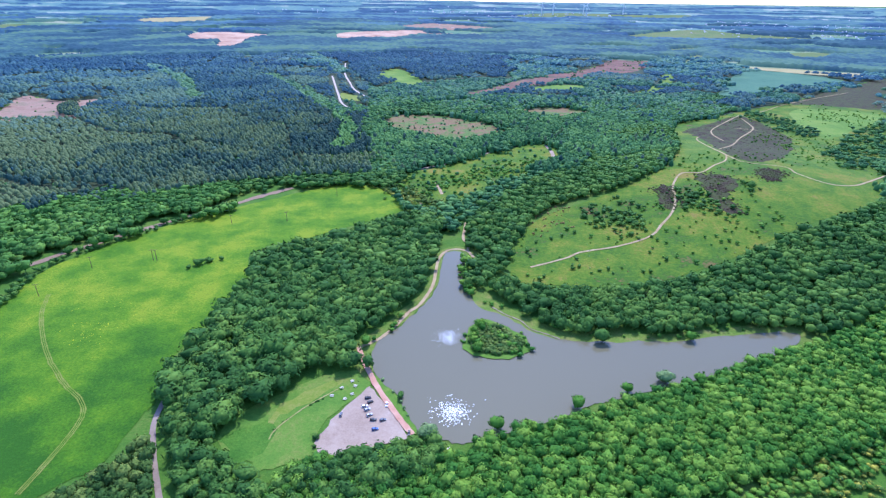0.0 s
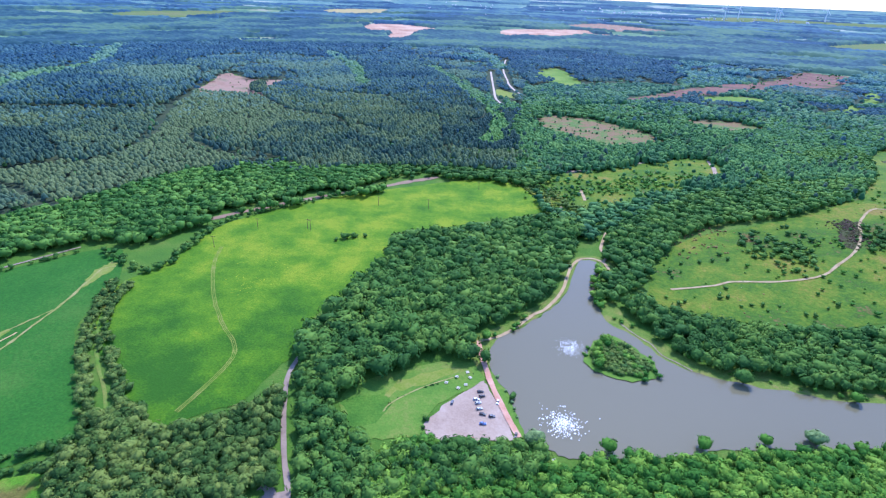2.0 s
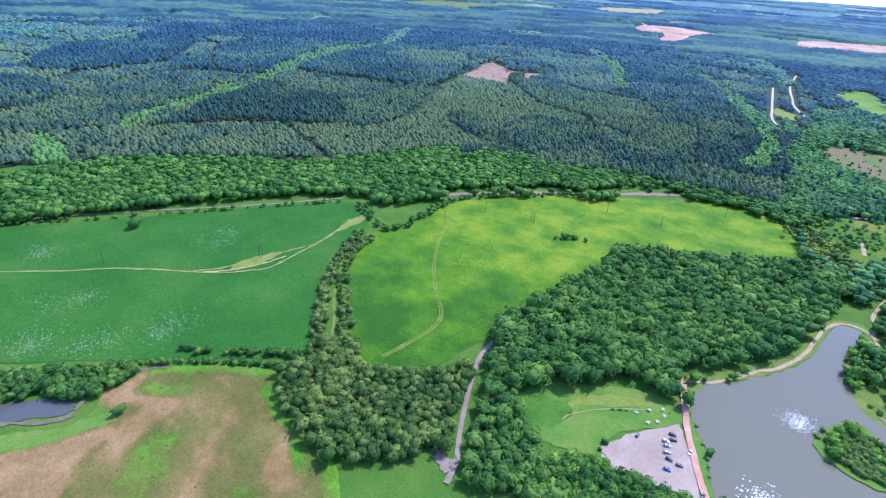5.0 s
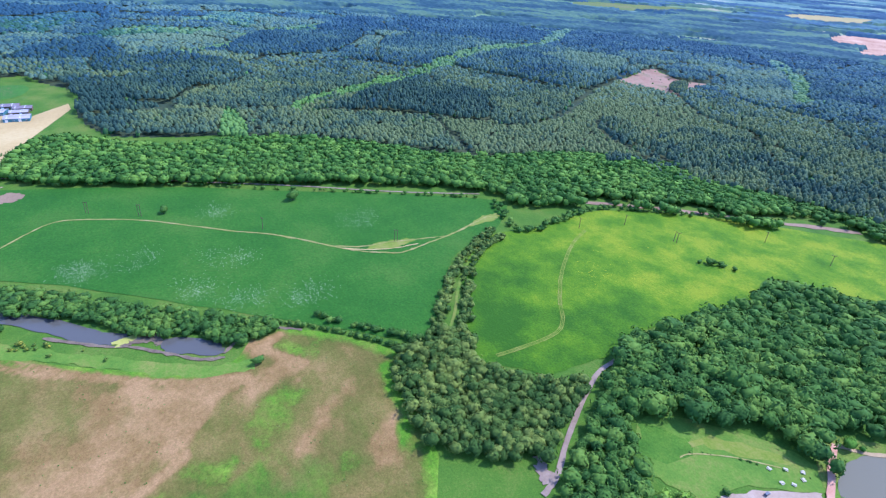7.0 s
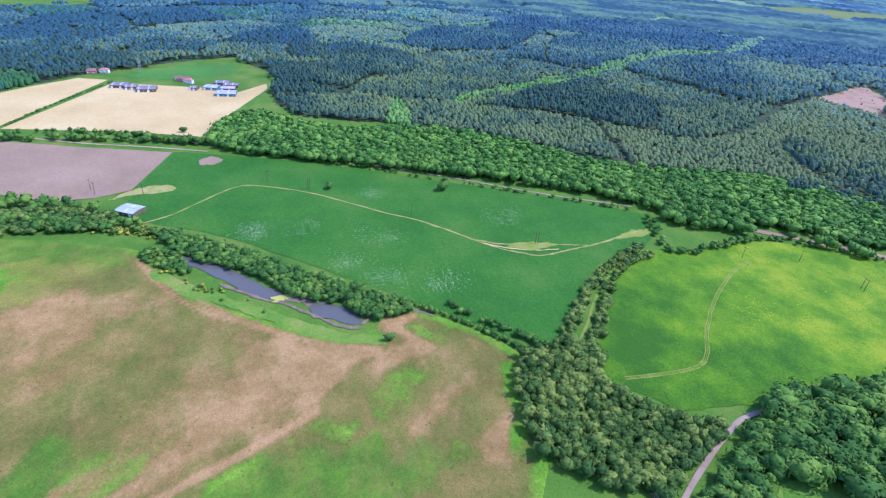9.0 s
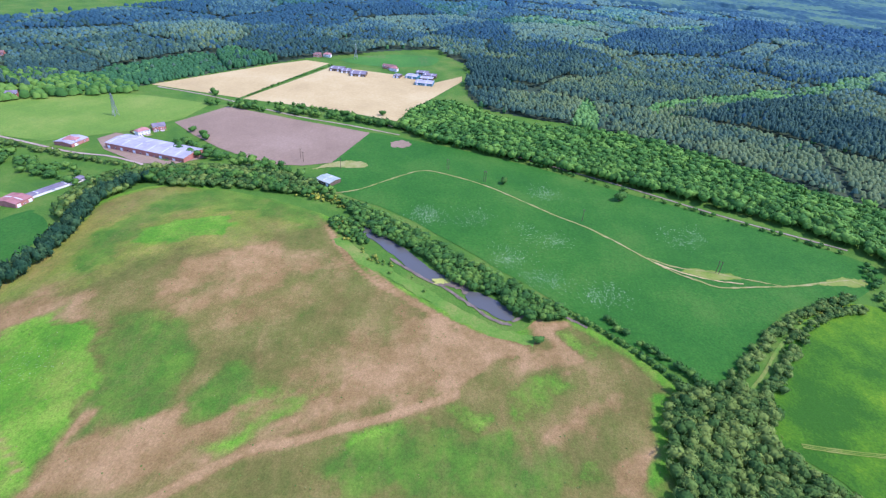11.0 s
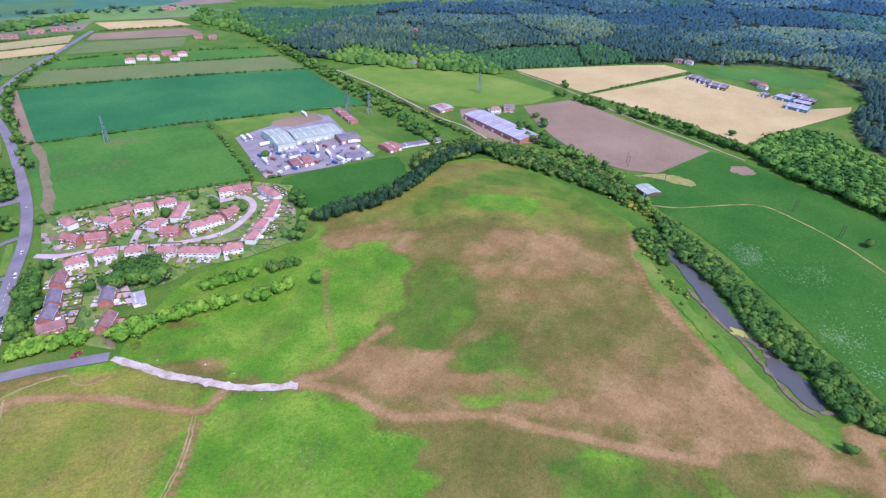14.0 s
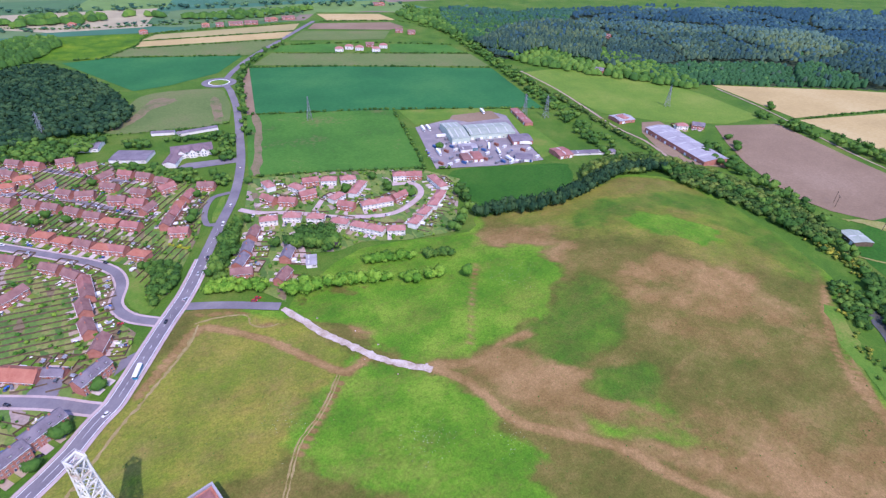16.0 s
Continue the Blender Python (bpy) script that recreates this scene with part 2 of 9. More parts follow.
def water_material(name, bump, scale, base):
    m = bpy.data.materials.new(name)
    m.use_nodes = True
    nd, ln = m.node_tree.nodes, m.node_tree.links
    b = nd["Principled BSDF"]
    b.inputs["Base Color"].default_value = (*base, 1)
    b.inputs["Roughness"].default_value, b.inputs["IOR"].default_value = 0.06, 1.33
    tex = nd.new("ShaderNodeTexNoise")
    tex.inputs["Scale"].default_value, tex.inputs["Detail"].default_value = scale, 3.0
    ln.new(nd.new("ShaderNodeTexCoord").outputs["Object"], tex.inputs["Vector"])
    bump_node = nd.new("ShaderNodeBump")
    bump_node.inputs["Strength"].default_value, bump_node.inputs["Distance"].default_value = bump, 1.0
    ln.new(tex.outputs["Fac"], bump_node.inputs["Height"])
    ln.new(bump_node.outputs["Normal"], b.inputs["Normal"])
    return m


M["water"] = water_material("water", 0.03, 0.5, (0.14, 0.128, 0.075))
M["ripples"] = water_material("ripples", 0.09, 1.0, (0.14, 0.128, 0.075))
M["pond_water"] = water_material("pond_water", 0.03, 0.6, (0.085, 0.085, 0.075))


def worn_pasture():
    """Grass that is worn to pale brown soil and lusher in places, by the 'bare' and 'lush' attributes of the mesh."""
    m = bpy.data.materials.new("worn_pasture")
    m.use_nodes = True
    nd, ln = m.node_tree.nodes, m.node_tree.links
    b = nd["Principled BSDF"]
    b.inputs["Roughness"].default_value, b.inputs["Specular IOR Level"].default_value = 0.95, 0.1
    co = nd.new("ShaderNodeTexCoord").outputs["Object"]

    def noise_at(scale, detail=5.0, rough=0.6, stretch=None):
        t = nd.new("ShaderNodeTexNoise")
        t.inputs["Scale"].default_value, t.inputs["Detail"].default_value, t.inputs["Roughness"].default_value = scale, detail, rough
        if stretch:
            mp = nd.new("ShaderNodeMapping")
            mp.inputs["Rotation"].default_value, mp.inputs["Scale"].default_value = (0, 0, stretch[0]), (stretch[1], 1, 1)
            ln.new(co, mp.inputs["Vector"])
            ln.new(mp.outputs[0], t.inputs["Vector"])
        else:
            ln.new(co, t.inputs["Vector"])
        return t.outputs["Fac"]

    def ramp(value, stops):
        r = nd.new("ShaderNodeValToRGB")
        e = r.color_ramp.elements
        while len(e) < len(stops):
            e.new(0.5)
        for k, (p, c) in enumerate(stops):
            e[k].position, e[k].color = p, (*c, 1)
        ln.new(value, r.inputs["Fac"])
        return r.outputs["Color"]

    def attribute(name):
        a = nd.new("ShaderNodeAttribute")
        a.attribute_name = name
        return a.outputs["Fac"]

    def add(p, q, k):
        n = nd.new("ShaderNodeMath")
        n.operation = "MULTIPLY_ADD"
        ln.new(q, n.inputs[0])
        n.inputs[1].default_value = k
        ln.new(p, n.inputs[2])
        return n.outputs[0]

    def mixed(f, p, q):
        n = nd.new("ShaderNodeMix")
        n.data_type = "RGBA"
        ln.new(f, n.inputs["Factor"])
        ln.new(p, n.inputs["A"])
        ln.new(q, n.inputs["B"])
        return n.outputs["Result"]
    fine = noise_at(0.35, 4.0)
    grass = ramp(add(noise_at(0.02), fine, 0.3), [(0.45, (0.056, 0.083, 0.013)), (0.62, (0.088, 0.104, 0.018)), (0.8, (0.14, 0.127, 0.03))])
    lush = ramp(add(noise_at(0.03), fine, 0.3), [(0.45, (0.048, 0.15, 0.011)), (0.65, (0.088, 0.208, 0.015)), (0.82, (0.16, 0.262, 0.028))])
    soil = ramp(add(add(noise_at(0.04), fine, 0.35), attribute("bare"), 0.35), [(0.5, (0.14, 0.09, 0.028)), (0.74, (0.205, 0.128, 0.046)), (1.0, (0.30, 0.186, 0.08))])
    # brighter olive for dry grass, with a patch of sunlight put into the colour
    olive = ramp(add(noise_at(0.03), fine, 0.35), [(0.45, (0.092, 0.16, 0.016)), (0.65, (0.145, 0.20, 0.02)), (0.85, (0.25, 0.245, 0.036))])
    w_dry_sunlit = ramp(add(attribute("dry"), noise_at(0.04), 0.5), [(0.45, (0, 0, 0)), (0.95, (1, 1, 1))])
    w_lush = ramp(add(add(attribute("lush"), noise_at(0.05), 0.7), noise_at(0.3, 5.0, 0.7), 0.5), [(0.72, (0, 0, 0)), (1.3, (1, 1, 1))])
    streak = noise_at(0.045, 9.0, 0.68, (0.6, 0.4))
    w_bare = ramp(add(add(attribute("bare"), streak, 0.85), noise_at(0.25, 6.0, 0.7), 0.35), [(0.58, (0, 0, 0)), (0.8, (0.42, 0.42, 0.42)), (1.0, (1, 1, 1))])
    clump = ramp(noise_at(0.5, 5.0, 0.7), [(0.5, (0, 0, 0)), (0.66, (0.55, 0.55, 0.55))])
    weed = ramp(noise_at(0.06), [(0.4, (0.045, 0.098, 0.013)), (0.65, (0.08, 0.14, 0.017))])
    patchy = nd.new("ShaderNodeMix")
    patchy.data_type = "RGBA"
    patchy.blend_type = "MIX"
    ln.new(clump, patchy.inputs["Factor"])
    w_weed = ramp(add(attribute("weedy"), noise_at(0.07), 0.6), [(0.6, (0, 0, 0)), (1.2, (0.62, 0.62, 0.62))])
    body = mixed(w_weed, mixed(w_lush, mixed(w_dry_sunlit, grass, olive), lush), weed)
    ln.new(body, patchy.inputs["A"])
    ln.new(weed, patchy.inputs["B"])
    half = nd.new("ShaderNodeMath")
    half.operation = "MULTIPLY"
    half.inputs[1].default_value = 0.3
    ln.new(clump, half.inputs[0])
    ln.new(speckled(m.node_tree, mixed(w_bare, patchy.outputs["Result"], mixed(half.outputs[0], soil, weed)), co, 0.9, 0.3), b.inputs["Base Color"])
    bump = nd.new("ShaderNodeBump")
    bump.inputs["Strength"].default_value = 0.3
    ln.new(fine, bump.inputs["Height"])
    ln.new(bump.outputs["Normal"], b.inputs["Normal"])
    return m


M["worn_pasture"] = worn_pasture()

# ---------------------------------------------------------------- the lie of the land
HILLS = [(-330, -245, 16, 140, 110, 0.6), (420, 690, 38, 260, 230, 0.7)]


def terrain(x, y):
    """Height of the ground: a spoil mound, a heath hill, and a far rim raised to meet the camera's skyline."""
    x, y = np.asarray(x, float), np.asarray(y, float)
    z = np.zeros_like(x)
    for cx, cy, a, sx, sy, rot in HILLS:
        c, s = math.cos(rot), math.sin(rot)
        u, v = (x - cx) * c + (y - cy) * s, -(x - cx) * s + (y - cy) * c
        z = z + a * np.exp(-((u / sx) ** 2 + (v / sy) ** 2))
    q = np.clip((np.hypot(x, y) - 2600) / 2250, 0, 1)
    return z + q ** 2 * 205


def ground_at(x, y):
    return float(terrain(x, y))


def smooth(points, closed=True, n=4):
    """A soft curve through the points of an outline or a line."""
    p = [np.array(q, float) for q in points]
    k, out = len(p), []
    for i in range(k if closed else k - 1):
        if closed:
            a, b, c, d = p[i - 1], p[i], p[(i + 1) % k], p[(i + 2) % k]
        else:
            a, b, c, d = p[max(i - 1, 0)], p[i], p[i + 1], p[min(i + 2, k - 1)]
        for j in range(n):
            t = j / n
            out.append(0.5 * (2 * b + (c - a) * t + (2 * a - 5 * b + 4 * c - d) * t * t + (3 * b - a - 3 * c + d) * t ** 3))
    if not closed:
        out.append(p[-1])
    return np.array(out)


def inside(poly, x, y):
    x, y = np.asarray(x, float), np.asarray(y, float)
    hit = np.zeros(x.shape, bool)
    x0, y0 = poly[-1]
    for x1, y1 in poly:
        if y1 != y0:
            cross = ((y0 > y) != (y1 > y)) & (x < (x1 - x0) * (y - y0) / (y1 - y0) + x0)
            hit ^= cross
        x0, y0 = x1, y1
    return hit


def edge_distance(poly, x, y, closed=True):
    best = np.full(np.shape(x), 1e9)
    k = len(poly)
    for i in range(k if closed else k - 1):
        a, b = poly[i], poly[(i + 1) % k]
        d = b - a
        t = np.clip(((x - a[0]) * d[0] + (y - a[1]) * d[1]) / max(d @ d, 1e-9), 0, 1)
        best = np.minimum(best, np.hypot(x - a[0] - t * d[0], y - a[1] - t * d[1]))
    return best


def mesh_of(name, verts, faces, mat, tone=None, smooth_faces=False):
    """A mesh from arrays; all faces have the same number of corners."""
    verts, faces = np.asarray(verts, np.float32), np.asarray(faces, np.int32)
    me = bpy.data.meshes.new(name)
    k = faces.shape[1]
    me.vertices.add(len(verts))
    me.vertices.foreach_set("co", verts.ravel())
    me.loops.add(faces.size)
    me.loops.foreach_set("vertex_index", faces.ravel())
    me.polygons.add(len(faces))
    me.polygons.foreach_set("loop_start", np.arange(0, faces.size, k, dtype=np.int32))
    me.polygons.foreach_set("loop_total", np.full(len(faces), k, np.int32))
    if smooth_faces:
        me.polygons.foreach_set("use_smooth", np.ones(len(faces), bool))
    if tone is not None:
        me.attributes.new("tone", "FLOAT", "POINT").data.foreach_set("value", np.asarray(tone, np.float32))
    me.materials.append(mat)
    me.update(calc_edges=True)
    return me


def rng_of(name):
    return np.random.default_rng(sum(ord(c) * (i + 7) for i, c in enumerate(name)))


def sheet(name, outline, mat, lift, label, category, step=20.0, kind="structure", soft=True, n=4, wobble=1.5):
    """A field, pond or yard that lies on the ground."""
    poly = smooth(outline, True, n) if soft else np.array(outline, float)
    r = rng_of(name + label)
    if wobble and soft:
        poly = poly + r.normal(0, wobble * 0.5, poly.shape)
    lo, hi = poly.min(0), poly.max(0)
    gx, gy = np.meshgrid(np.arange(lo[0], hi[0], step), np.arange(lo[1], hi[1], step))
    gx, gy = gx.ravel() + 0.013, gy.ravel() + 0.017
    ok = inside(poly, gx, gy)
    gx, gy = gx[ok], gy[ok]
    far = edge_distance(poly, gx, gy) > step * 0.3
    pts = [Vector(p) for p in poly] + [Vector(p) for p in zip(gx[far], gy[far])]
    k = len(poly)
    v, _, f, *_ = delaunay_2d_cdt(pts, [(i, (i + 1) % k) for i in range(k)], [list(range(k))], 1, 1e-4)
    v = np.array([(p.x, p.y) for p in v])
    z = terrain(v[:, 0], v[:, 1]) + lift
    me = bpy.data.meshes.new(name)
    me.from_pydata(np.column_stack([v, z]).tolist(), [], [list(q) for q in f if len(q) > 2])
    me.materials.append(mat)
    ob = new(name, me)
    if sum(p.normal.z for p in me.polygons) < 0:
        me.flip_normals()
    return tagged(ob, label, category, kind=kind)


def ribbon(name, line, width, mat, lift, label, category, ragged=0.1, kind="structure", n=6):
    """A road, track or kerb line that follows the ground."""
    p = smooth(line, False, n)
    r = rng_of(name + label)
    d = np.gradient(p, axis=0)
    d /= np.linalg.norm(d, axis=1)[:, None] + 1e-9
    s = np.column_stack([-d[:, 1], d[:, 0]])
    wl = width / 2 * (1 + r.normal(0, ragged, len(p)))[:, None]
    wr = width / 2 * (1 + r.normal(0, ragged, len(p)))[:, None]
    rows = [p + s * wl, p, p - s * wr]
    v = np.concatenate(rows)
    v = np.column_stack([v, terrain(v[:, 0], v[:, 1]) + lift])
    k = len(p)
    f = [(a * k + i, (a + 1) * k + i, (a + 1) * k + i + 1, a * k + i + 1) for a in (0, 1) for i in range(k - 1)]
    return tagged(new(name, mesh_of(name, v, f, mat)), label, category, kind=kind)


# ---------------------------------------------------------------- trees
def icosphere(level):
    bm = bmesh.new()
    bmesh.ops.create_icosphere(bm, subdivisions=level, radius=1.0)
    bm.verts.ensure_lookup_table()
    v = np.array([q.co[:] for q in bm.verts])
    f = np.array([[q.index for q in t.verts] for t in bm.faces])
    bm.free()
    return v, f


def crown_shape(seed, level, leaves, lobes=6, leaf=0.26):
    """A crown about 1 wide and 1 high on a short trunk: lobes of foliage, with loose clumps of leaves on them."""
    r = np.random.default_rng(seed)
    v, f = icosphere(level)
    dirs = r.normal(size=(lobes, 3))
    dirs[:, 2] = np.abs(dirs[:, 2]) * 0.8
    dirs /= np.linalg.norm(dirs, axis=1)[:, None]
    amp = r.uniform(0.2, 0.42, lobes)

    def radius(u):
        w = np.clip(u @ dirs.T, -1, 1)
        return 0.72 + (amp * np.exp((w - 1) * 9)).sum(1) + 0.05 * np.sin(u[:, 0] * 9 + seed) * np.cos(u[:, 1] * 8)
    core = v * radius(v)[:, None] * 0.5 + r.normal(0, 0.015, v.shape)
    core[:, 2] = core[:, 2] * 0.92 + 0.52
    verts, faces = [core], [f]
    count = len(core)
    if leaves:
        u = r.normal(size=(leaves, 3))
        u[:, 2] = np.abs(u[:, 2]) * 1.1 - 0.25
        u /= np.linalg.norm(u, axis=1)[:, None]
        at = u * (radius(u) * 0.5 * r.uniform(0.95, 1.08, leaves))[:, None]
        at[:, 2] = at[:, 2] * 0.92 + 0.52
        nrm = u + r.normal(0, 0.32, u.shape)
        nrm /= np.linalg.norm(nrm, axis=1)[:, None]
        t1 = np.cross(nrm, r.normal(size=nrm.shape))
        t1 /= np.linalg.norm(t1, axis=1)[:, None]
        t2 = np.cross(nrm, t1)
        size = (leaf * r.uniform(0.6, 1.25, leaves))[:, None] * 0.5
        tri = np.stack([at + t1 * size, at - t1 * size * 0.6 + t2 * size * 0.9, at - t1 * size * 0.6 - t2 * size * 0.9], 1)
        tip = at + nrm * size * 0.42
        q = np.concatenate([tri, tip[:, None]], 1).reshape(-1, 3)
        b = count + 4 * np.arange(leaves)[:, None]
        verts.append(q)
        faces.append(np.concatenate([b + [0, 1, 3], b + [1, 2, 3], b + [2, 0, 3]]))
        count += len(q)
    ring = np.array([(math.cos(a), math.sin(a)) for a in np.arange(5) * 2 * math.pi / 5])
    trunk = np.concatenate([np.column_stack([ring * 0.035, np.zeros(5)]), np.column_stack([ring * 0.022, np.full(5, 0.35)])])
    i = np.arange(5)
    j = (i + 1) % 5
    verts.append(trunk)
    faces.append(np.concatenate([np.column_stack([count + i, count + j, count + 5 + j]), np.column_stack([count + i, count + 5 + j, count + 5 + i])]))
    return np.concatenate(verts), np.concatenate(faces)


CLOSE = [crown_shape(s, 1, 84, 9, 0.185) for s in (1, 2, 3, 4, 5, 6)]
NEAR = [crown_shape(s, 1, 52, 9, 0.21) for s in (1, 2, 3, 4, 5, 6)]
MID = [crown_shape(s, 1, 24, 7, 0.27) for s in (11, 12, 13, 14)]
FAR = [crown_shape(s, 0, 12, 5, 0.36) for s in (21, 22, 23)]


def dome_shape(seed):
    """A small rounded far crown of fifteen facets."""
    r = np.random.default_rng(seed)
    a = np.arange(5) * 2 * math.pi / 5
    q, p = 0.52 * r.uniform(0.8, 1.2, 5), 0.36 * r.uniform(0.7, 1.3, 5)
    v = np.concatenate([np.column_stack([q * np.cos(a), q * np.sin(a), r.uniform(0.1, 0.3, 5)]), np.column_stack([p * np.cos(a + 0.6), p * np.sin(a + 0.6), r.uniform(0.6, 0.9, 5)]), [[r.normal(0, 0.1), r.normal(0, 0.1), 1.0]]])
    i = np.arange(5)
    j = (i + 1) % 5
    return v, np.concatenate([np.column_stack([i, j, i + 5]), np.column_stack([j, j + 5, i + 5]), np.column_stack([i + 5, j + 5, np.full(5, 10)])])


TINY = [dome_shape(s) for s in range(51, 57)]


def planted(name, shapes, x, y, width, height, mat, label, category="trees", kind="stuff", tone=None, sink=0.0):
    """Many trees joined into one mesh."""
    r = rng_of(name + label)
    n = len(x)
    if not n:
        return None
    width, height = np.broadcast_to(width, n), np.broadcast_to(height, n)
    base = terrain(x, y) - sink
    which, turn = r.integers(0, len(shapes), n), r.uniform(0, 2 * math.pi, n)
    tone = np.where(r.uniform(size=n) < 0.06, -0.95, np.clip(r.normal(0, 0.42, n), -0.8, 0.9)) if tone is None else tone
    vs, fs, ts, count = [], [], [], 0
    for k, (v, f) in enumerate(shapes):
        m = np.where(which == k)[0]
        if not len(m):
            continue
        c, s = np.cos(turn[m])[:, None], np.sin(turn[m])[:, None]
        w, h = width[m][:, None], height[m][:, None]
        vx = (v[:, 0] * c - v[:, 1] * s) * w + x[m][:, None]
        vy = (v[:, 0] * s + v[:, 1] * c) * w + y[m][:, None]
        vz = v[:, 2] * h + base[m][:, None]
        vs.append(np.stack([vx, vy, vz], 2).reshape(-1, 3))
        fs.append((f[None] + (count + np.arange(len(m)) * len(v))[:, None, None]).reshape(-1, 3))
        ts.append(np.repeat(tone[m], len(v)))
        count += len(m) * len(v)
    me = mesh_of(name, np.concatenate(vs), np.concatenate(fs), mat, np.concatenate(ts))
    return tagged(new(name, me), label, category, kind=kind)


def scatter(name, outline, spacing, soft=True, holes=()):
    poly = smooth(outline, True, 3) if soft else np.array(outline, float)
    r = rng_of(name)
    lo, hi = poly.min(0), poly.max(0)
    gx, gy = np.meshgrid(np.arange(lo[0], hi[0], spacing), np.arange(lo[1], hi[1], spacing * 0.87))
    gx[1::2] += spacing / 2
    x, y = gx.ravel() + r.normal(0, spacing * 0.2, gx.size), gy.ravel() + r.normal(0, spacing * 0.2, gx.size)
    ok = inside(poly, x, y)
    for h in holes:
        far = np.clip(np.hypot(x, y) / 900, 0, 1)
        ok &= ~inside(smooth(h, True, 3), x + far * (9 * np.sin(y * 0.09) + r.normal(0, 5, len(x))), y + far * (9 * np.sin(x * 0.08) + r.normal(0, 5, len(x))))
    return x[ok], y[ok]


def wood(label, outline, spacing, width, height, mat, shapes=None, holes=(), name="wood"):
    x, y = scatter(label, outline, spacing, holes=holes)
    r = rng_of(label)
    dist = np.hypot(x, y)
    w = 0.62 + 0.85 * r.beta(2.0, 2.6, len(x))
    if shapes is None:
        for m, kind_of in ((dist < 330, CLOSE), ((dist >= 330) & (dist < 440), NEAR), ((dist >= 440) & (dist < 640), MID), (dist >= 640, FAR)):
            if m.any():
                planted(name, kind_of, x[m], y[m], width * w[m], height * (0.45 + 0.55 * w[m]) * r.uniform(0.9, 1.1, m.sum()), M[mat], label)
    else:
        grow = np.ones(len(x))
        if spacing > 8.5 and shapes is TINY:
            keep = r.uniform(size=len(x)) < np.clip((1150 / dist) ** 2, 0, 1)
            x, y, w, grow = x[keep], y[keep], w[keep], np.clip(dist[keep] / 1150, 1, 2.2)
        stand = np.sin(x * 0.0085 + 1) + np.sin(y * 0.0073) + np.sin((x - 0.6 * y) * 0.0049) + 0.6 * np.sin((x + y) * 0.021)
        tone = np.clip(0.3 * stand + r.normal(0, 0.28, len(x)) - 0.1, -1, 1) if shapes is TINY else None
        planted(name, shapes, x, y, width * w * grow, height * (0.6 + 0.4 * w), M[mat], label, tone=tone)


def hedge(label, line, width, spacing, size, height, mat="leaf_wood", shapes=None, name="hedge", gap=0.0):
    """A row of bushes and small trees along a line."""
    p = smooth(line, False, 8)
    seg = np.concatenate([[0], np.cumsum(np.linalg.norm(np.diff(p, axis=0), axis=1))])
    r = rng_of(label)
    n = max(2, int(seg[-1] / spacing * max(1.0, width / spacing)))
    s = r.uniform(0, seg[-1], n)
    x, y = np.interp(s, seg, p[:, 0]) + r.uniform(-width / 2, width / 2, n), np.interp(s, seg, p[:, 1]) + r.uniform(-width / 2, width / 2, n)
    keep = r.uniform(size=n) >= gap
    x, y = x[keep], y[keep]
    w = r.uniform(0.7, 1.4, len(x))
    dist = np.hypot(x, y).mean()
    planted(name, shapes or (NEAR if dist < 420 else MID if dist < 800 else FAR), x, y, size * w, height * w, M[mat], label, "hedge")


# ---------------------------------------------------------------- ground
def ground_sheet():
    n = 170
    u = np.linspace(-1, 1, n)
    s = 700 * u + 4250 * u ** 5
    gx, gy = np.meshgrid(s, s)
    gx, gy = gx.ravel(), gy.ravel()
    v = np.column_stack([gx, gy, terrain(gx, gy)])
    i = np.arange(n - 1)
    a = (i[None] + n * i[:, None]).ravel()
    me = mesh_of("ground", v, np.column_stack([a, a + 1, a + n + 1, a + n]), M["rough_grass"], smooth_faces=True)
    return tagged(new("ground", me), "rough green grassland with its far rim raised to the camera's skyline", "ground", kind="structure")


ground_sheet()

# ---------------------------------------------------------------- water
LAKE = [(-21, 262), (-30, 281), (-45, 301), (-52, 324), (-49, 341), (-37, 357), (-22, 382), (-10, 410), (-3, 446), (-0, 488), (5, 499), (19, 498), (23, 484), (19, 446), (23, 415), (32, 392), (50, 378), (63, 366), (74, 353), (95, 345), (120, 342), (151, 343), (181, 343), (228, 351), (265, 355), (279, 349), (262, 334), (245, 325), (185, 302), (158, 292), (119, 280), (95, 272), (82, 264), (41, 247), (17, 239), (4, 240), (-12, 245)]
ISLAND = [(16, 333), (20, 354), (31, 372), (45, 368), (59, 353), (67, 341), (62, 327), (45, 320), (28, 322)]

# ---------------------------------------------------------------- fields and clearings
SCRUB = [(-107, 718), (-71, 758), (-22, 793), (70, 881), (165, 946), (196, 924), (178, 819), (118, 750), (56, 682), (11, 642), (-10, 619), (-31, 615), (-52, 660), (-74, 699)]
FELLED = [(-925, 1096), (-1031, 1293), (-1048, 1385), (-919, 1317), (-869, 1345), (-821, 1347), (-813, 1243), (-772, 1123), (-844, 1114)]
MEADOW = [(-371, 389), (-375, 461), (-322, 550), (-260, 620), (-147, 715), (-91, 705), (-41, 633), (-98, 574), (-159, 523), (-196, 493), (-183, 441), (-190, 366), (-194, 302), (-185, 277), (-188, 245), (-190, 222), (-204, 205), (-221, 187), (-239, 189), (-298, 221), (-346, 259), (-376, 305), (-372, 342)]
meadow = sheet("meadow", MEADOW, M["meadow"], 0.3, "bright sunlit yellow-green hay meadow", "meadow")
mv = np.array([v.co[:2] for v in meadow.data.vertices])
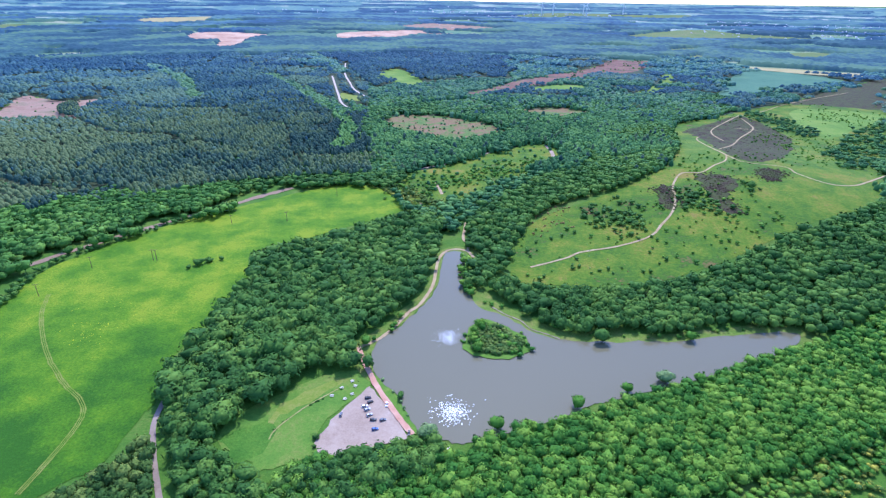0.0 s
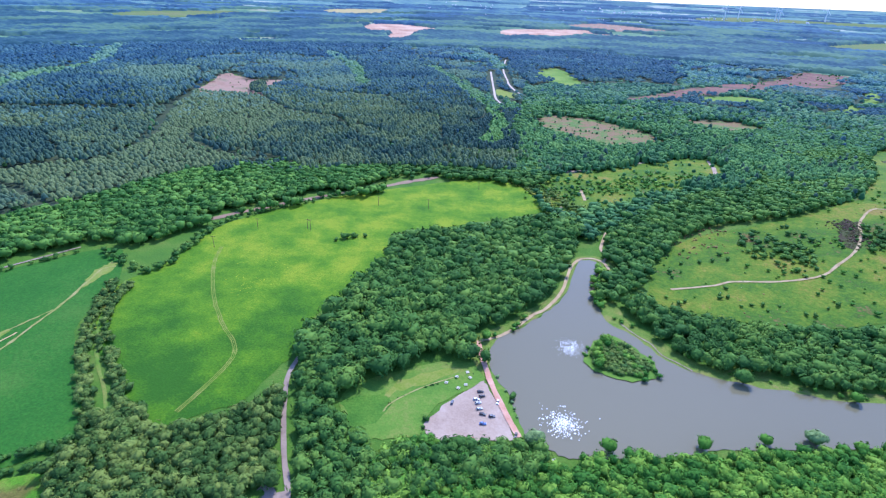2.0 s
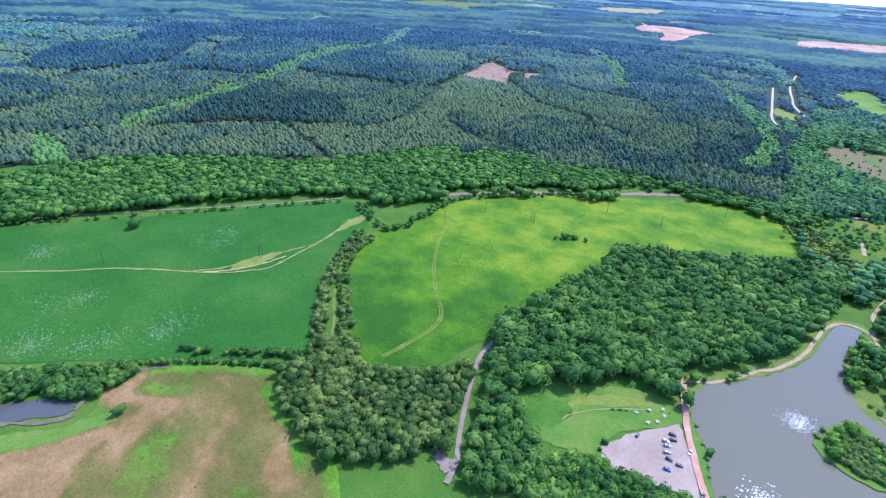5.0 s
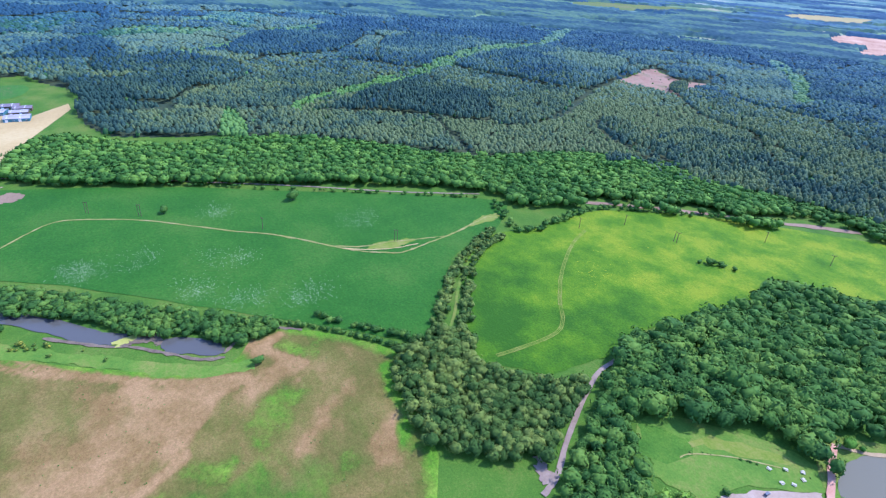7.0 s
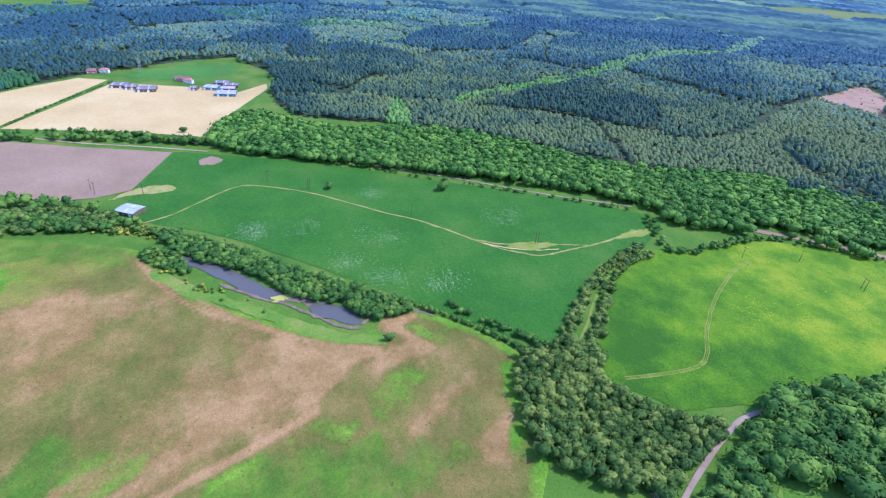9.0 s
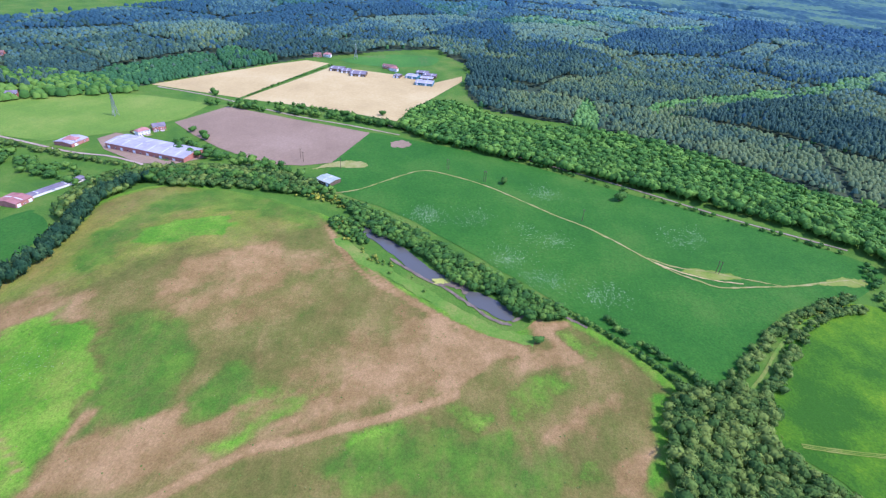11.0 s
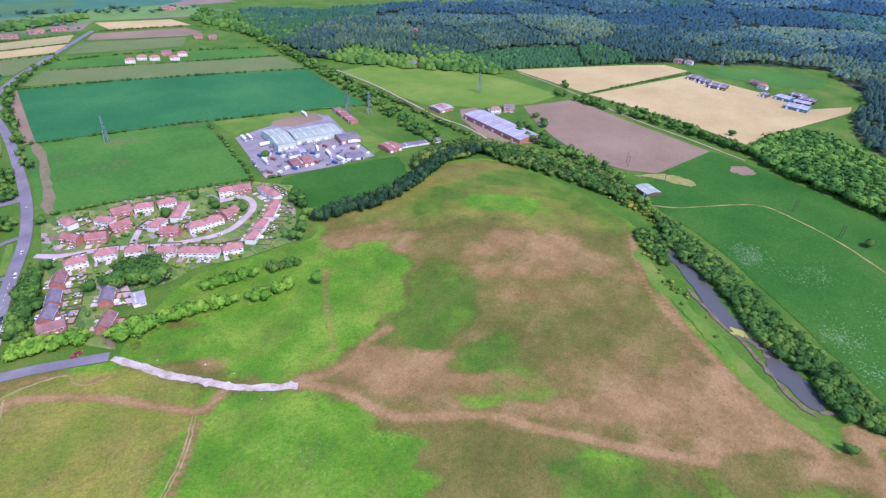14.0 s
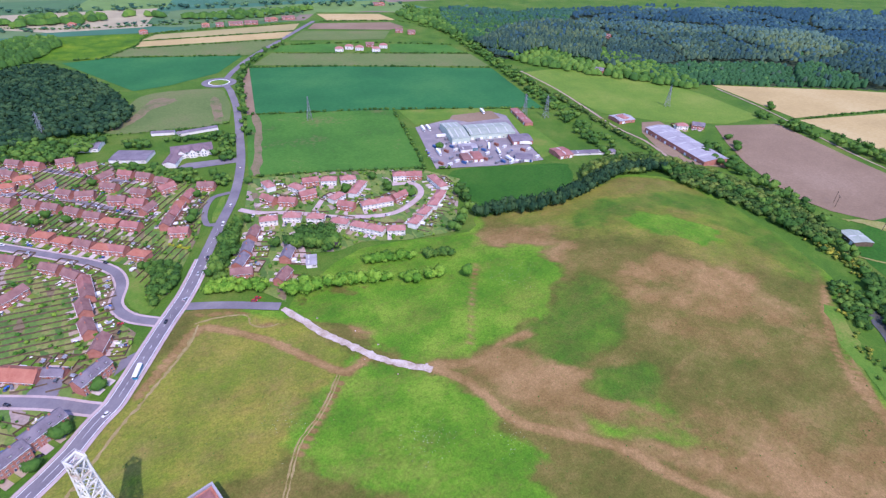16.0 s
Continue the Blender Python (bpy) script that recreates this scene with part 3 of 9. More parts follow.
# near end darkened in tone for cloud shade and longer grass, far edge paler
MEADOW_DARKER = [(-300, 218), (-335, 262), (-318, 280), (-271, 268), (-237, 288), (-193, 290), (-181, 235), (-209, 200), (-240, 183)]
mp = smooth(MEADOW_DARKER, True, 4)
md = np.where(inside(mp, mv[:, 0], mv[:, 1]), 1, -1) * edge_distance(mp, mv[:, 0], mv[:, 1])
meadow.data.attributes.new("tone", "FLOAT", "POINT").data.foreach_set("value", (0.4 - 1.6 * np.clip(0.55 + md / 190, 0, 1)).astype(np.float32))
GREEN_FIELD = [(-673, -155), (-654, -63), (-620, 38), (-558, 162), (-507, 266), (-457, 350), (-427, 364), (-379, 309), (-360, 255), (-322, 218), (-263, 166), (-277, 138), (-331, 77), (-387, 11), (-455, -73), (-483, -130), (-512, -159), (-588, -163)]
sheet("pasture", GREEN_FIELD, M["pasture_green"], 0.3, "dark green pasture with white flower patches", "field")
HEATH = [(68, 480), (82, 526), (116, 584), (193, 632), (276, 695), (357, 817), (464, 1113), (639, 1249), (874, 1409), (1013, 1380), (1059, 1311), (541, 626), (451, 563), (363, 517), (284, 471), (217, 438), (162, 427), (91, 430), (67, 440)]
sheet("heath", HEATH, M["heath"], 0.3, "sunlit grassy heath with scattered bushes", "heath")
HEATHER = ([(474, 1064), (545, 1136), (659, 1236), (682, 1207), (674, 1102), (644, 991), (528, 809), (457, 739), (422, 735), (424, 803), (472, 974), (472, 1020)], [(329, 676), (349, 676), (369, 657), (352, 621), (338, 606), (330, 558), (314, 564), (317, 609), (322, 645)],
           [(268, 640), (288, 648), (277, 609), (262, 577), (257, 589)], [(408, 677), (434, 686), (433, 663), (407, 649)])
for q in HEATHER:
    sheet("heather_patch", q, M["heather"], 0.5, "dark brown burnt heather patch", "heather", wobble=6, n=6)
CLEARING = [(-126, 1180), (-34, 1205), (52, 1168), (118, 1062), (88, 998), (14, 965), (-50, 1011), (-108, 1061)]
CLEARING_SMALL = [(176, 1278), (289, 1314), (332, 1267), (263, 1186), (193, 1213)]
HEATH_RED = [(50, 1501), (118, 1595), (195, 1713), (329, 1894), (536, 2121), (747, 2489), (930, 2667), (965, 2579), (847, 2346), (679, 2035), (541, 1974), (387, 1805), (280, 1697), (181, 1580), (79, 1476)]
PALE_GRASS = [(244, 1627), (365, 1693), (441, 1655), (339, 1563), (243, 1565)]
GLADE = [(500, 1490), (586, 1634), (684, 1757), (750, 1950), (797, 1970), (732, 1798), (638, 1639), (545, 1512)]
TEAL_FIELD = [(768, 1558), (1137, 2133), (1306, 1990), (1314, 1838), (1062, 1708), (794, 1513)]
TAN_STRIP = [(1263, 2431), (1398, 2286), (1534, 2058), (1478, 1963), (1302, 2051), (1170, 2189)]
MOOR = [(903, 1435), (1262, 1748), (1491, 1894), (1115, 1386), (1007, 1371), (939, 1397)]
HILL_GRASS = [(871, 1340), (1040, 1282), (960, 1178), (903, 1163), (756, 1033), (730, 1040), (770, 1196)]
YOUNG_TREES = [(-228, 1882), (-181, 2043), (-99, 1853), (-69, 1666), (-150, 1682), (-203, 1775)]
ROAD_BANK = [(-279, 1493), (-217, 1435), (-193, 1386), (-254, 1390)]
PINK_1 = [(-1425, 3221), (-1273, 3340), (-1015, 3295), (-1003, 3202), (-1047, 3047), (-1010, 2767), (-1041, 2665), (-1128, 2789), (-1173, 2968), (-1221, 2955), (-1273, 2941), (-1347, 3013)]
PINK_2 = [(-635, 3429), (-449, 3559), (-175, 3646), (-100, 3510), (38, 3524), (20, 3426), (-163, 3406), (-283, 3243), (-471, 3214), (-591, 3144)]
RED_FAR = [(-327, 3769), (-112, 3937), (153, 3864), (367, 3731), (39, 3667), (-177, 3694)]
TAN_FAR = [(-1893, 3650), (-1569, 3862), (-1540, 3804), (-1569, 3631), (-1821, 3501)]
TURBINE_FIELD = [(586, 4326), (882, 4350), (1418, 4200), (1705, 4110), (1604, 4049), (1011, 4179), (534, 4237)]
GREEN_RISE = [(1033, 3389), (1362, 3574), (1604, 3573), (1707, 3423), (1973, 3196), (2109, 3023), (1742, 3166), (1304, 3232)]
PALE_FAR = [(-2692, 2591), (-2696, 2781), (-2370, 3154), (-2270, 3139), (-2363, 2806), (-2580, 2567)]
GLADES_FAR = ([(1133, 2893), (1276, 2931), (1269, 2845), (1098, 2761)], [(1057, 2520), (1198, 2676), (1081, 2373), (959, 2166), (956, 2239)], [(1646, 2720), (1796, 2704), (1721, 2562), (1581, 2476), (1552, 2533)])
FAR_OPEN = (PINK_1, PINK_2, RED_FAR, TAN_FAR, TURBINE_FIELD, GREEN_RISE, PALE_FAR) + GLADES_FAR
FOREST_ROADS = ([(-389, 2202), (-341, 1900), (-285, 1670), (-258, 1564), (-213, 1453), (-182, 1387)], [(-369, 1826), (-290, 1492), (-255, 1350), (-224, 1278)], [(-163, 1137), (-151, 1048), (-147, 988)])
M["sand_heath"] = material("sand_heath", [(0.30, 0.16, 0.10), (0.42, 0.26, 0.17), (0.52, 0.36, 0.25)], 0.01, 0.1, bump=0.1)
M["red_heath"] = material("red_heath", [(0.05, 0.095, 0.03), (0.13, 0.075, 0.05), (0.19, 0.09, 0.07), (0.15, 0.15, 0.05)], 0.02, 0.2, bump=0.2, speckle=0.4)
sheet("far_moor", MOOR, M["heather"], 0.5, "purple-brown moor on the hill", "heather", wobble=10, n=6)
sheet("hill_meadow", HILL_GRASS, M["hill_grass"], 0.45, "green meadow on the heath hill", "meadow", wobble=8, n=6)
sheet("clearing", CLEARING, M["replanted"], 0.4, "reddish replanted forest clearing with green planting rows", "clearing", wobble=8, n=6)
sheet("clearing", CLEARING_SMALL, M["replanted"], 0.4, "small reddish clearing in the valley woods", "clearing", wobble=8, n=6)
sheet("felled_area", FELLED, M["felled"], 0.4, "pale felled clearing with brash rows", "clearing", wobble=10, n=6)
sheet("heath_clearing", HEATH_RED, M["red_heath"], 0.4, "reddish brown heath clearing among trees", "clearing", wobble=12, n=6)
sheet("glade", PALE_GRASS, M["hill_grass"], 0.45, "pale grass glade in the heath", "grass", wobble=6)
sheet("glade", GLADE, M["hill_grass"], 0.45, "narrow pale grass glade", "grass", wobble=6)
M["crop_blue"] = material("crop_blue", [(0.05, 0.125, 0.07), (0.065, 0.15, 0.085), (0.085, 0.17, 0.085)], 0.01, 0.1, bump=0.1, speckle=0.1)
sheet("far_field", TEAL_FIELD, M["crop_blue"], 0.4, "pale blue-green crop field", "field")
sheet("far_field", TAN_STRIP, M["crop_tan"], 0.4, "narrow straw-coloured field", "field")
sheet("far_field", YOUNG_TREES, M["hill_grass"], 0.4, "bright green young plantation", "field", wobble=8)
sheet("road_bank", ROAD_BANK, M["track_grass"], 0.4, "yellow-green bank beside the forest road", "bank")
for q, mat, lab in ((PINK_1, "sand_heath", "pinkish bare sandy land among the woods"), (PINK_2, "sand_heath", "long pinkish bare field"), (RED_FAR, "felled", "brown bare field"), (TAN_FAR, "crop_tan", "tan field among far woods"),
                    (TURBINE_FIELD, "crop_olive", "pale green field below the turbines"), (GREEN_RISE, "crop_olive", "green rise beyond the heath"), (PALE_FAR, "crop_olive", "pale green far field")) + tuple((q, "crop_olive", "pale glade among far trees") for q in GLADES_FAR):
    sheet("far_field", q, M[mat], 1.6, lab, "field")

# farmland beyond the village
sheet("crop_field", [(-125, -692), (-208, -667), (-301, -633), (-251, -457), (-201, -475), (-148, -496), (-85, -517)], M["crop_green"], 0.3, "mid green crop field with brown scorched edges", "field", soft=False)
sheet("crop_field", [(-135, -695), (-182, -911), (-314, -862), (-540, -747), (-488, -548), (-375, -603), (-235, -658)], M["crop_teal"], 0.3, "deep blue-green crop field", "field", soft=False)
sheet("field_margin", [(-162, -871), (-182, -914), (-136, -692), (-126, -695)], M["bare_soil"], 0.35, "strip of bare brown soil", "field", soft=False)
sheet("crop_field", [(-190, -926), (-238, -990), (-382, -926), (-559, -843), (-544, -757), (-400, -826)], M["crop_olive"], 0.3, "olive green grain field", "field", soft=False)
sheet("crop_field", [(-244, -1001), (-274, -1043), (-367, -1012), (-349, -950)], M["crop_green"], 0.3, "small green field by the hamlet", "field", soft=False)
sheet("crop_field", [(-460, -972), (-555, -921), (-557, -853), (-431, -913)], M["crop_green"], 0.3, "green field behind the hamlet", "field", soft=False)
sheet("crop_field", [(-296, -1074), (-345, -1146), (-510, -1077), (-466, -1011)], M["crop_olive"], 0.4, "olive field with a hedge", "field", soft=False)
sheet("crop_field", [(-391, -1208), (-549, -1157), (-556, -1102), (-515, -1087), (-361, -1158)], M["bare_soil"], 0.4, "brown bare field", "field", soft=False)
sheet("crop_field", [(-433, -1311), (-568, -1258), (-572, -1176), (-429, -1226)], M["straw"], 0.4, "pale straw field", "field", soft=False)
sheet("crop_field", [(-79, -1219), (-363, -1220), (-331, -1158), (-51, -1179)], M["crop_tan"], 0.3, "tan striped grain field", "field", soft=False)
sheet("crop_field", [(-48, -1170), (-326, -1148), (-290, -1097), (-35, -1128)], M["straw"], 0.3, "tan striped grain field", "field", soft=False)
sheet("crop_field", [(-29, -1122), (-282, -1090), (-201, -993), (6, -1073)], M["crop_olive"], 0.3, "pale green striped field", "field", soft=False)
sheet("crop_field", [(75, -1057), (7, -1065), (-191, -993), (-131, -902), (-58, -865), (-10, -858)], M["crop_teal"], 0.3, "blue-green crop field beside the road", "field", soft=False)
sheet("crop_field", [(144, -1107), (83, -1256), (-8, -1249), (-70, -1223), (-38, -1145), (31, -1060)], M["meadow"], 0.3, "vivid green field", "field", soft=False)
sheet("crop_field", [(37, -706), (3, -790), (-26, -834), (-75, -833), (-115, -820), (-119, -778), (-101, -684), (-46, -681)], M["crop_olive"], 0.3, "olive field with sandy patches", "field")
M["thin_crop"] = material("thin_crop", [(0.10, 0.14, 0.045), (0.16, 0.145, 0.07), (0.215, 0.155, 0.095), (0.13, 0.15, 0.055)], 0.035, 0.25, bump=0.1, speckle=0.25)
for q in ([(27, -710), (5, -741), (-27, -804), (-46, -808), (-57, -788), (-22, -764), (5, -719)], [(-97, -775), (-107, -774), (-96, -692), (-87, -697)], [(-130, -686), (-137, -676), (-118, -590), (-98, -522), (-90, -524), (-113, -604)]):
    sheet("thin_crop", q, M["thin_crop"], 0.36, "brown patch where the crop has failed", "field", wobble=2.5, n=6)
sheet("paddock", [(-306, -626), (-444, -575), (-415, -421), (-376, -413), (-400, -480), (-423, -559), (-338, -570), (-301, -568)], M["lawn"], 0.25, "green grass round the works", "grass", soft=False)
sheet("paddock", [(-272, -432), (-378, -392), (-379, -372), (-343, -339), (-275, -339), (-245, -339), (-254, -372)], M["pasture_green"], 0.3, "green paddock below the works", "field")
sheet("hill_meadow", [(-571, -703), (-645, -698), (-731, -596), (-749, -492), (-736, -388), (-668, -392), (-601, -430), (-547, -497), (-557, -606)], M["hill_grass"], 0.3, "bright green meadow with wood edge", "meadow", soft=False)
sheet("ploughed_field", [(-647, -395), (-695, -375), (-730, -361), (-717, -312), (-700, -252), (-687, -195), (-674, -144), (-622, -154), (-563, -165), (-546, -193), (-541, -227), (-554, -262), (-574, -302), (-609, -351)], M["bare_soil"], 0.4, "pinkish brown ploughed field", "field", soft=False)
sheet("stubble_field", [(-804, -517), (-990, -398), (-1052, -349), (-1041, -301), (-775, -364)], M["straw"], 0.3, "pale straw stubble field", "field", soft=False)
sheet("stubble_field", [(-773, -357), (-1020, -288), (-991, -135), (-956, -94), (-1026, -45), (-989, -42), (-785, -107), (-732, -119), (-756, -207)], M["straw"], 0.3, "large pale straw stubble field", "field", soft=False)
sheet("paddock", [(-1088, -289), (-1167, -193), (-1175, -108), (-1100, -110), (-1062, -159), (-1050, -235)], M["crop_green"], 0.3, "green paddock behind the farm", "field")

# park lawns
LAWN = [(-132, 254), (-114, 274), (-82, 299), (-63, 307), (-52, 299), (-48, 288), (-67, 264), (-75, 243), (-69, 232), (-89, 220), (-103, 217), (-108, 225), (-122, 228), (-132, 241)]
sheet("lawn", LAWN, M["lawn"], 0.3, "mown lawn with picnic tables beside the car park", "lawn")
sheet("long_grass", [(-129, 244), (-109, 255), (-100, 245), (-113, 222), (-122, 228)], M["meadow_long"], 0.36, "long green grass at the end of the lawn", "grass", wobble=3)
sheet("worn_lawn", [(-109, 255), (-100, 271), (-79, 291), (-65, 298), (-76, 283), (-96, 262)], M["track_grass"], 0.36, "dry yellowish strip of the lawn", "lawn", wobble=3)
sheet("lawn", [(-53, 307), (-43, 299), (-30, 280), (-15, 256), (-15, 243), (-20, 245), (-33, 267), (-44, 286)], M["lawn"], 0.3, "narrow lawn between car park and lake", "lawn")
sheet("car_park", [(-72, 233), (-74, 240), (-72, 247), (-64, 262), (-50, 286), (-44, 286), (-33, 267), (-19, 245), (-27, 239), (-46, 232), (-61, 228)], M["gravel"], 0.5, "pale gravel car park", "car park", n=3)
lake = sheet("water", LAKE, M["water"], 0.4, "calm grey lake reflecting the sky and the trees", "lake", step=25)
sheet("island_ground", ISLAND, M["lawn"], 0.9, "low grassy island in the lake", "island")
POND1 = [(-422, -100), (-417, -85), (-399, -64), (-384, -47), (-365, -30), (-354, -15), (-348, -19), (-352, -35), (-369, -54), (-387, -71), (-407, -93)]
POND2 = [(-337, 0), (-338, 12), (-329, 26), (-317, 36), (-309, 37), (-307, 30), (-317, 15), (-324, 4)]
sheet("pond", POND1, M["pond_water"], 0.4, "long dark pond in a hollow", "pond")
sheet("pond", POND2, M["pond_water"], 0.4, "small muddy pond", "pond")

# open grass along the shores, clear of trees
WEST_SHORE = [(-48, 292), (-64, 314), (-70, 335), (-58, 349), (-44, 368), (-34, 388), (-26, 400), (-17, 420), (-12, 440), (-11, 470), (-8, 490), (2, 506), (14, 512), (30, 506), (40, 490), (30, 478), (24, 488), (4, 498), (-2, 470), (-3, 440), (-12, 405), (-24, 380), (-38, 356), (-50, 338), (-48, 310)]
EAST_SHORE = [(26, 412), (35, 425), (47, 400), (58, 389), (69, 383), (78, 370), (88, 363), (96, 358), (109, 355), (120, 355), (134, 354), (150, 354), (182, 353), (229, 361), (268, 366), (282, 350), (228, 343), (181, 335), (151, 335), (120, 334), (93, 337), (69, 347), (57, 360), (44, 370), (26, 386)]
M["shore_grass"] = material("shore_grass", [(0.08, 0.15, 0.02), (0.12, 0.18, 0.028), (0.19, 0.185, 0.05)], 0.08, 0.6, bump=0.3, speckle=0.35)
sheet("shore_grass", WEST_SHORE, M["shore_grass"], 0.3, "rough grass between the wood and the lake", "grass", wobble=1.0)
sheet("shore_grass", EAST_SHORE, M["shore_grass"], 0.3, "grassy bank below the wood along the lake", "grass", wobble=1.0)
ribbon("shore_path", [(42, 392), (54, 379), (64, 371), (71, 359), (81, 353), (91, 346)], 0.9, M["lane_grey"], 0.62, "worn anglers' path on the lake bank", "path", 0.3)

# ---------------------------------------------------------------- roads and tracks
MAIN_ROAD = [(102, -208), (89, -220), (80, -228), (70, -238), (67, -242), (59, -252), (51, -260), (47, -266), (37, -283), (18, -316), (-1, -347), (-19, -385), (-40, -431), (-64, -483), (-85, -550), (-102, -629), (-121, -731), (-129, -802), (-135, -860), (-194, -967), (-287, -1088), (-399, -1232)]
ribbon("road", MAIN_ROAD, 9.0, M["asphalt"], 0.6, "grey main road with white lines", "road", 0.0)
ribbon("side_road", [(6, -333), (-22, -320), (-54, -301)], 8.0, M["asphalt"], 0.55, "short grey side road", "road", 0.0)
ribbon("concrete_track", [(-55, -298), (-68, -266), (-79, -246), (-86, -234), (-97, -217), (-116, -198)], 5.2, M["concrete"], 0.55, "broken white concrete track", "track", 0.2, n=9)
ribbon("estate_road", [(120, -480), (78, -441), (46, -407), (38, -382), (43, -356), (36, -337), (19, -322)], 6.5, M["asphalt"], 0.5, "curving grey estate road", "road", 0.0)
ribbon("estate_road", [(109, -296), (82, -280), (64, -266), (53, -258)], 7.0, M["asphalt"], 0.5, "grey estate road", "road", 0.0)
ribbon("estate_road", [(-61, -451), (-75, -437), (-102, -423), (-134, -398), (-176, -381), (-208, -393), (-222, -408), (-222, -426), (-201, -434)], 6.0, M["pavement"], 0.5, "pale curving estate road", "road", 0.0)
ribbon("estate_road", [(-117, -415), (-132, -434), (-146, -442), (-170, -431)], 5.0, M["pavement"], 0.5, "pale estate close", "road", 0.0)
ribbon("estate_road", [(132, -584), (97, -564), (66, -537), (36, -502), (5, -472)], 6.0, M["asphalt"], 0.5, "grey estate road between the terraces", "road", 0.0)
ribbon("estate_road", [(137, -648), (99, -628), (70, -602), (42, -573), (14, -553)], 5.5, M["asphalt"], 0.5, "grey estate road between the terraces", "road", 0.0)
ribbon("estate_road", [(-85, -341), (-91, -374), (-90, -392)], 5.0, M["pavement"], 0.5, "pinkish drive to the garages", "drive", 0.0)
sheet("parking_court", [(85, -302), (73, -295), (77, -283), (92, -292)], M["asphalt"], 0.48, "grey parking court in front of the garages", "car park", soft=False)
sheet("drive", [(44, -297), (34, -300), (37, -292), (49, -284)], M["asphalt"], 0.48, "grey lay-by beside the road", "road", soft=False)
ribbon("lay_by", [(-61, -488), (-44, -484), (-33, -459), (-31, -438), (-39, -434)], 5.0, M["asphalt"], 0.5, "grey lay-by loop", "road", 0.0)
ribbon("red_path", [(-17, 245), (-28, 262), (-43, 288), (-56, 316), (-62, 333)], 3.8, M["red_path"], 0.9, "reddish path from the car park", "path")
ribbon("lake_path", [(-62, 333), (-48, 345), (-38, 361), (-28, 383), (-20, 394), (-12, 416), (-8, 436), (-6, 465), (-4, 483), (3, 500), (14, 505), (25, 500), (31, 486)], 3.0, M["sand_path"], 0.6, "sandy path along the lake", "path")
ribbon("lake_path", [(25, 500), (27, 514), (22, 531), (23, 547), (26, 576)], 3.0, M["sand_path"], 0.62, "sandy path into the woods beyond the lake", "path")
ribbon("lane", [(-121, 154), (-126, 168), (-143, 192), (-163, 225), (-176, 251), (-180, 275)], 3.2, M["lane_grey"], 0.6, "grey lane between the woods", "lane")
HEATH_PATHS = ([(85, 463), (122, 480), (141, 492), (180, 501), (217, 518), (237, 541), (261, 573), (277, 609), (287, 644), (313, 686), (338, 684), (369, 713), (394, 736), (415, 776)],
               [(475, 1000), (452, 950), (415, 776), (417, 724), (459, 703), (458, 675), (476, 644), (503, 641), (540, 662), (618, 726)], [(676, 1251), (555, 1107), (518, 1038), (501, 958)],
               [(666, 1231), (650, 1156), (628, 1097), (553, 1000), (485, 897), (433, 836)], [(596, 1108), (634, 1090)], [(670, 1237), (759, 1303), (898, 1426), (1170, 1611)])
for k, line in enumerate(HEATH_PATHS):
    ribbon("heath_path", line, 2.6, M["heath_sand"], 0.68 + 0.03 * k, "pale sandy path over the heath", "path")
PASTURE_TRACK = [(-478, -149), (-501, -117), (-539, -87), (-565, -59), (-558, -27), (-539, 12), (-511, 48), (-481, 86), (-463, 112), (-436, 139), (-413, 159), (-396, 178), (-387, 194), (-381, 208), (-386, 235), (-394, 271), (-405, 304), (-413, 327), (-406, 337)]
ribbon("field_track", PASTURE_TRACK, 2.0, M["dry_grass"], 0.6, "worn tan track across the pasture", "track", 0.35)
ribbon("field_track", [(-417, 157), (-406, 180), (-404, 205), (-398, 235), (-393, 262)], 1.6, M["dry_grass"], 0.62, "worn tan side track past the pole", "track", 0.5)
ribbon("field_track", [(-410, 162), (-398, 182), (-391, 205), (-390, 230)], 1.4, M["straw"], 0.64, "worn pale side track past the pole", "track", 0.5)
MEADOW_TRACK = [(-344, 406), (-326, 370), (-291, 324), (-257, 290), (-233, 271), (-223, 255), (-221, 230), (-222, 199)]
for off in (-1.2, 0.0, 1.2):
    p = smooth(MEADOW_TRACK, False, 4)
    d = np.gradient(p, axis=0)
    d /= np.linalg.norm(d, axis=1)[:, None]
    ribbon("wheel_track", p + np.column_stack([-d[:, 1], d[:, 0]]) * off, 0.8 if off else 0.5, M["track_grass"], 0.6 - 0.05 * (off == 0), "pale wheel track in the meadow", "track", 0.45, n=2)
ribbon("old_railway", [(-726, -167), (-686, -67), (-640, 38), (-574, 165), (-513, 268), (-469, 357)], 2.6, M["lane_grey"], 0.5, "grey path on an old railway line", "path")
RIDE_STRIP = [(-420, 453), (-393, 491), (-372, 533), (-310, 601), (-269, 654), (-212, 716), (-200, 682), (-243, 632), (-289, 578), (-354, 509), (-378, 472), (-398, 434)]
ribbon("forest_ride", [(-409, 446), (-386, 482), (-343, 542), (-293, 600), (-240, 663), (-207, 700)], 9.0, M["bare_soil"], 0.5, "wide pinkish sandy forest ride", "track", 0.2)
for line in FOREST_ROADS:
    ribbon("forest_road", line, 5.5, M["concrete"], 0.5, "pale forest road", "road")

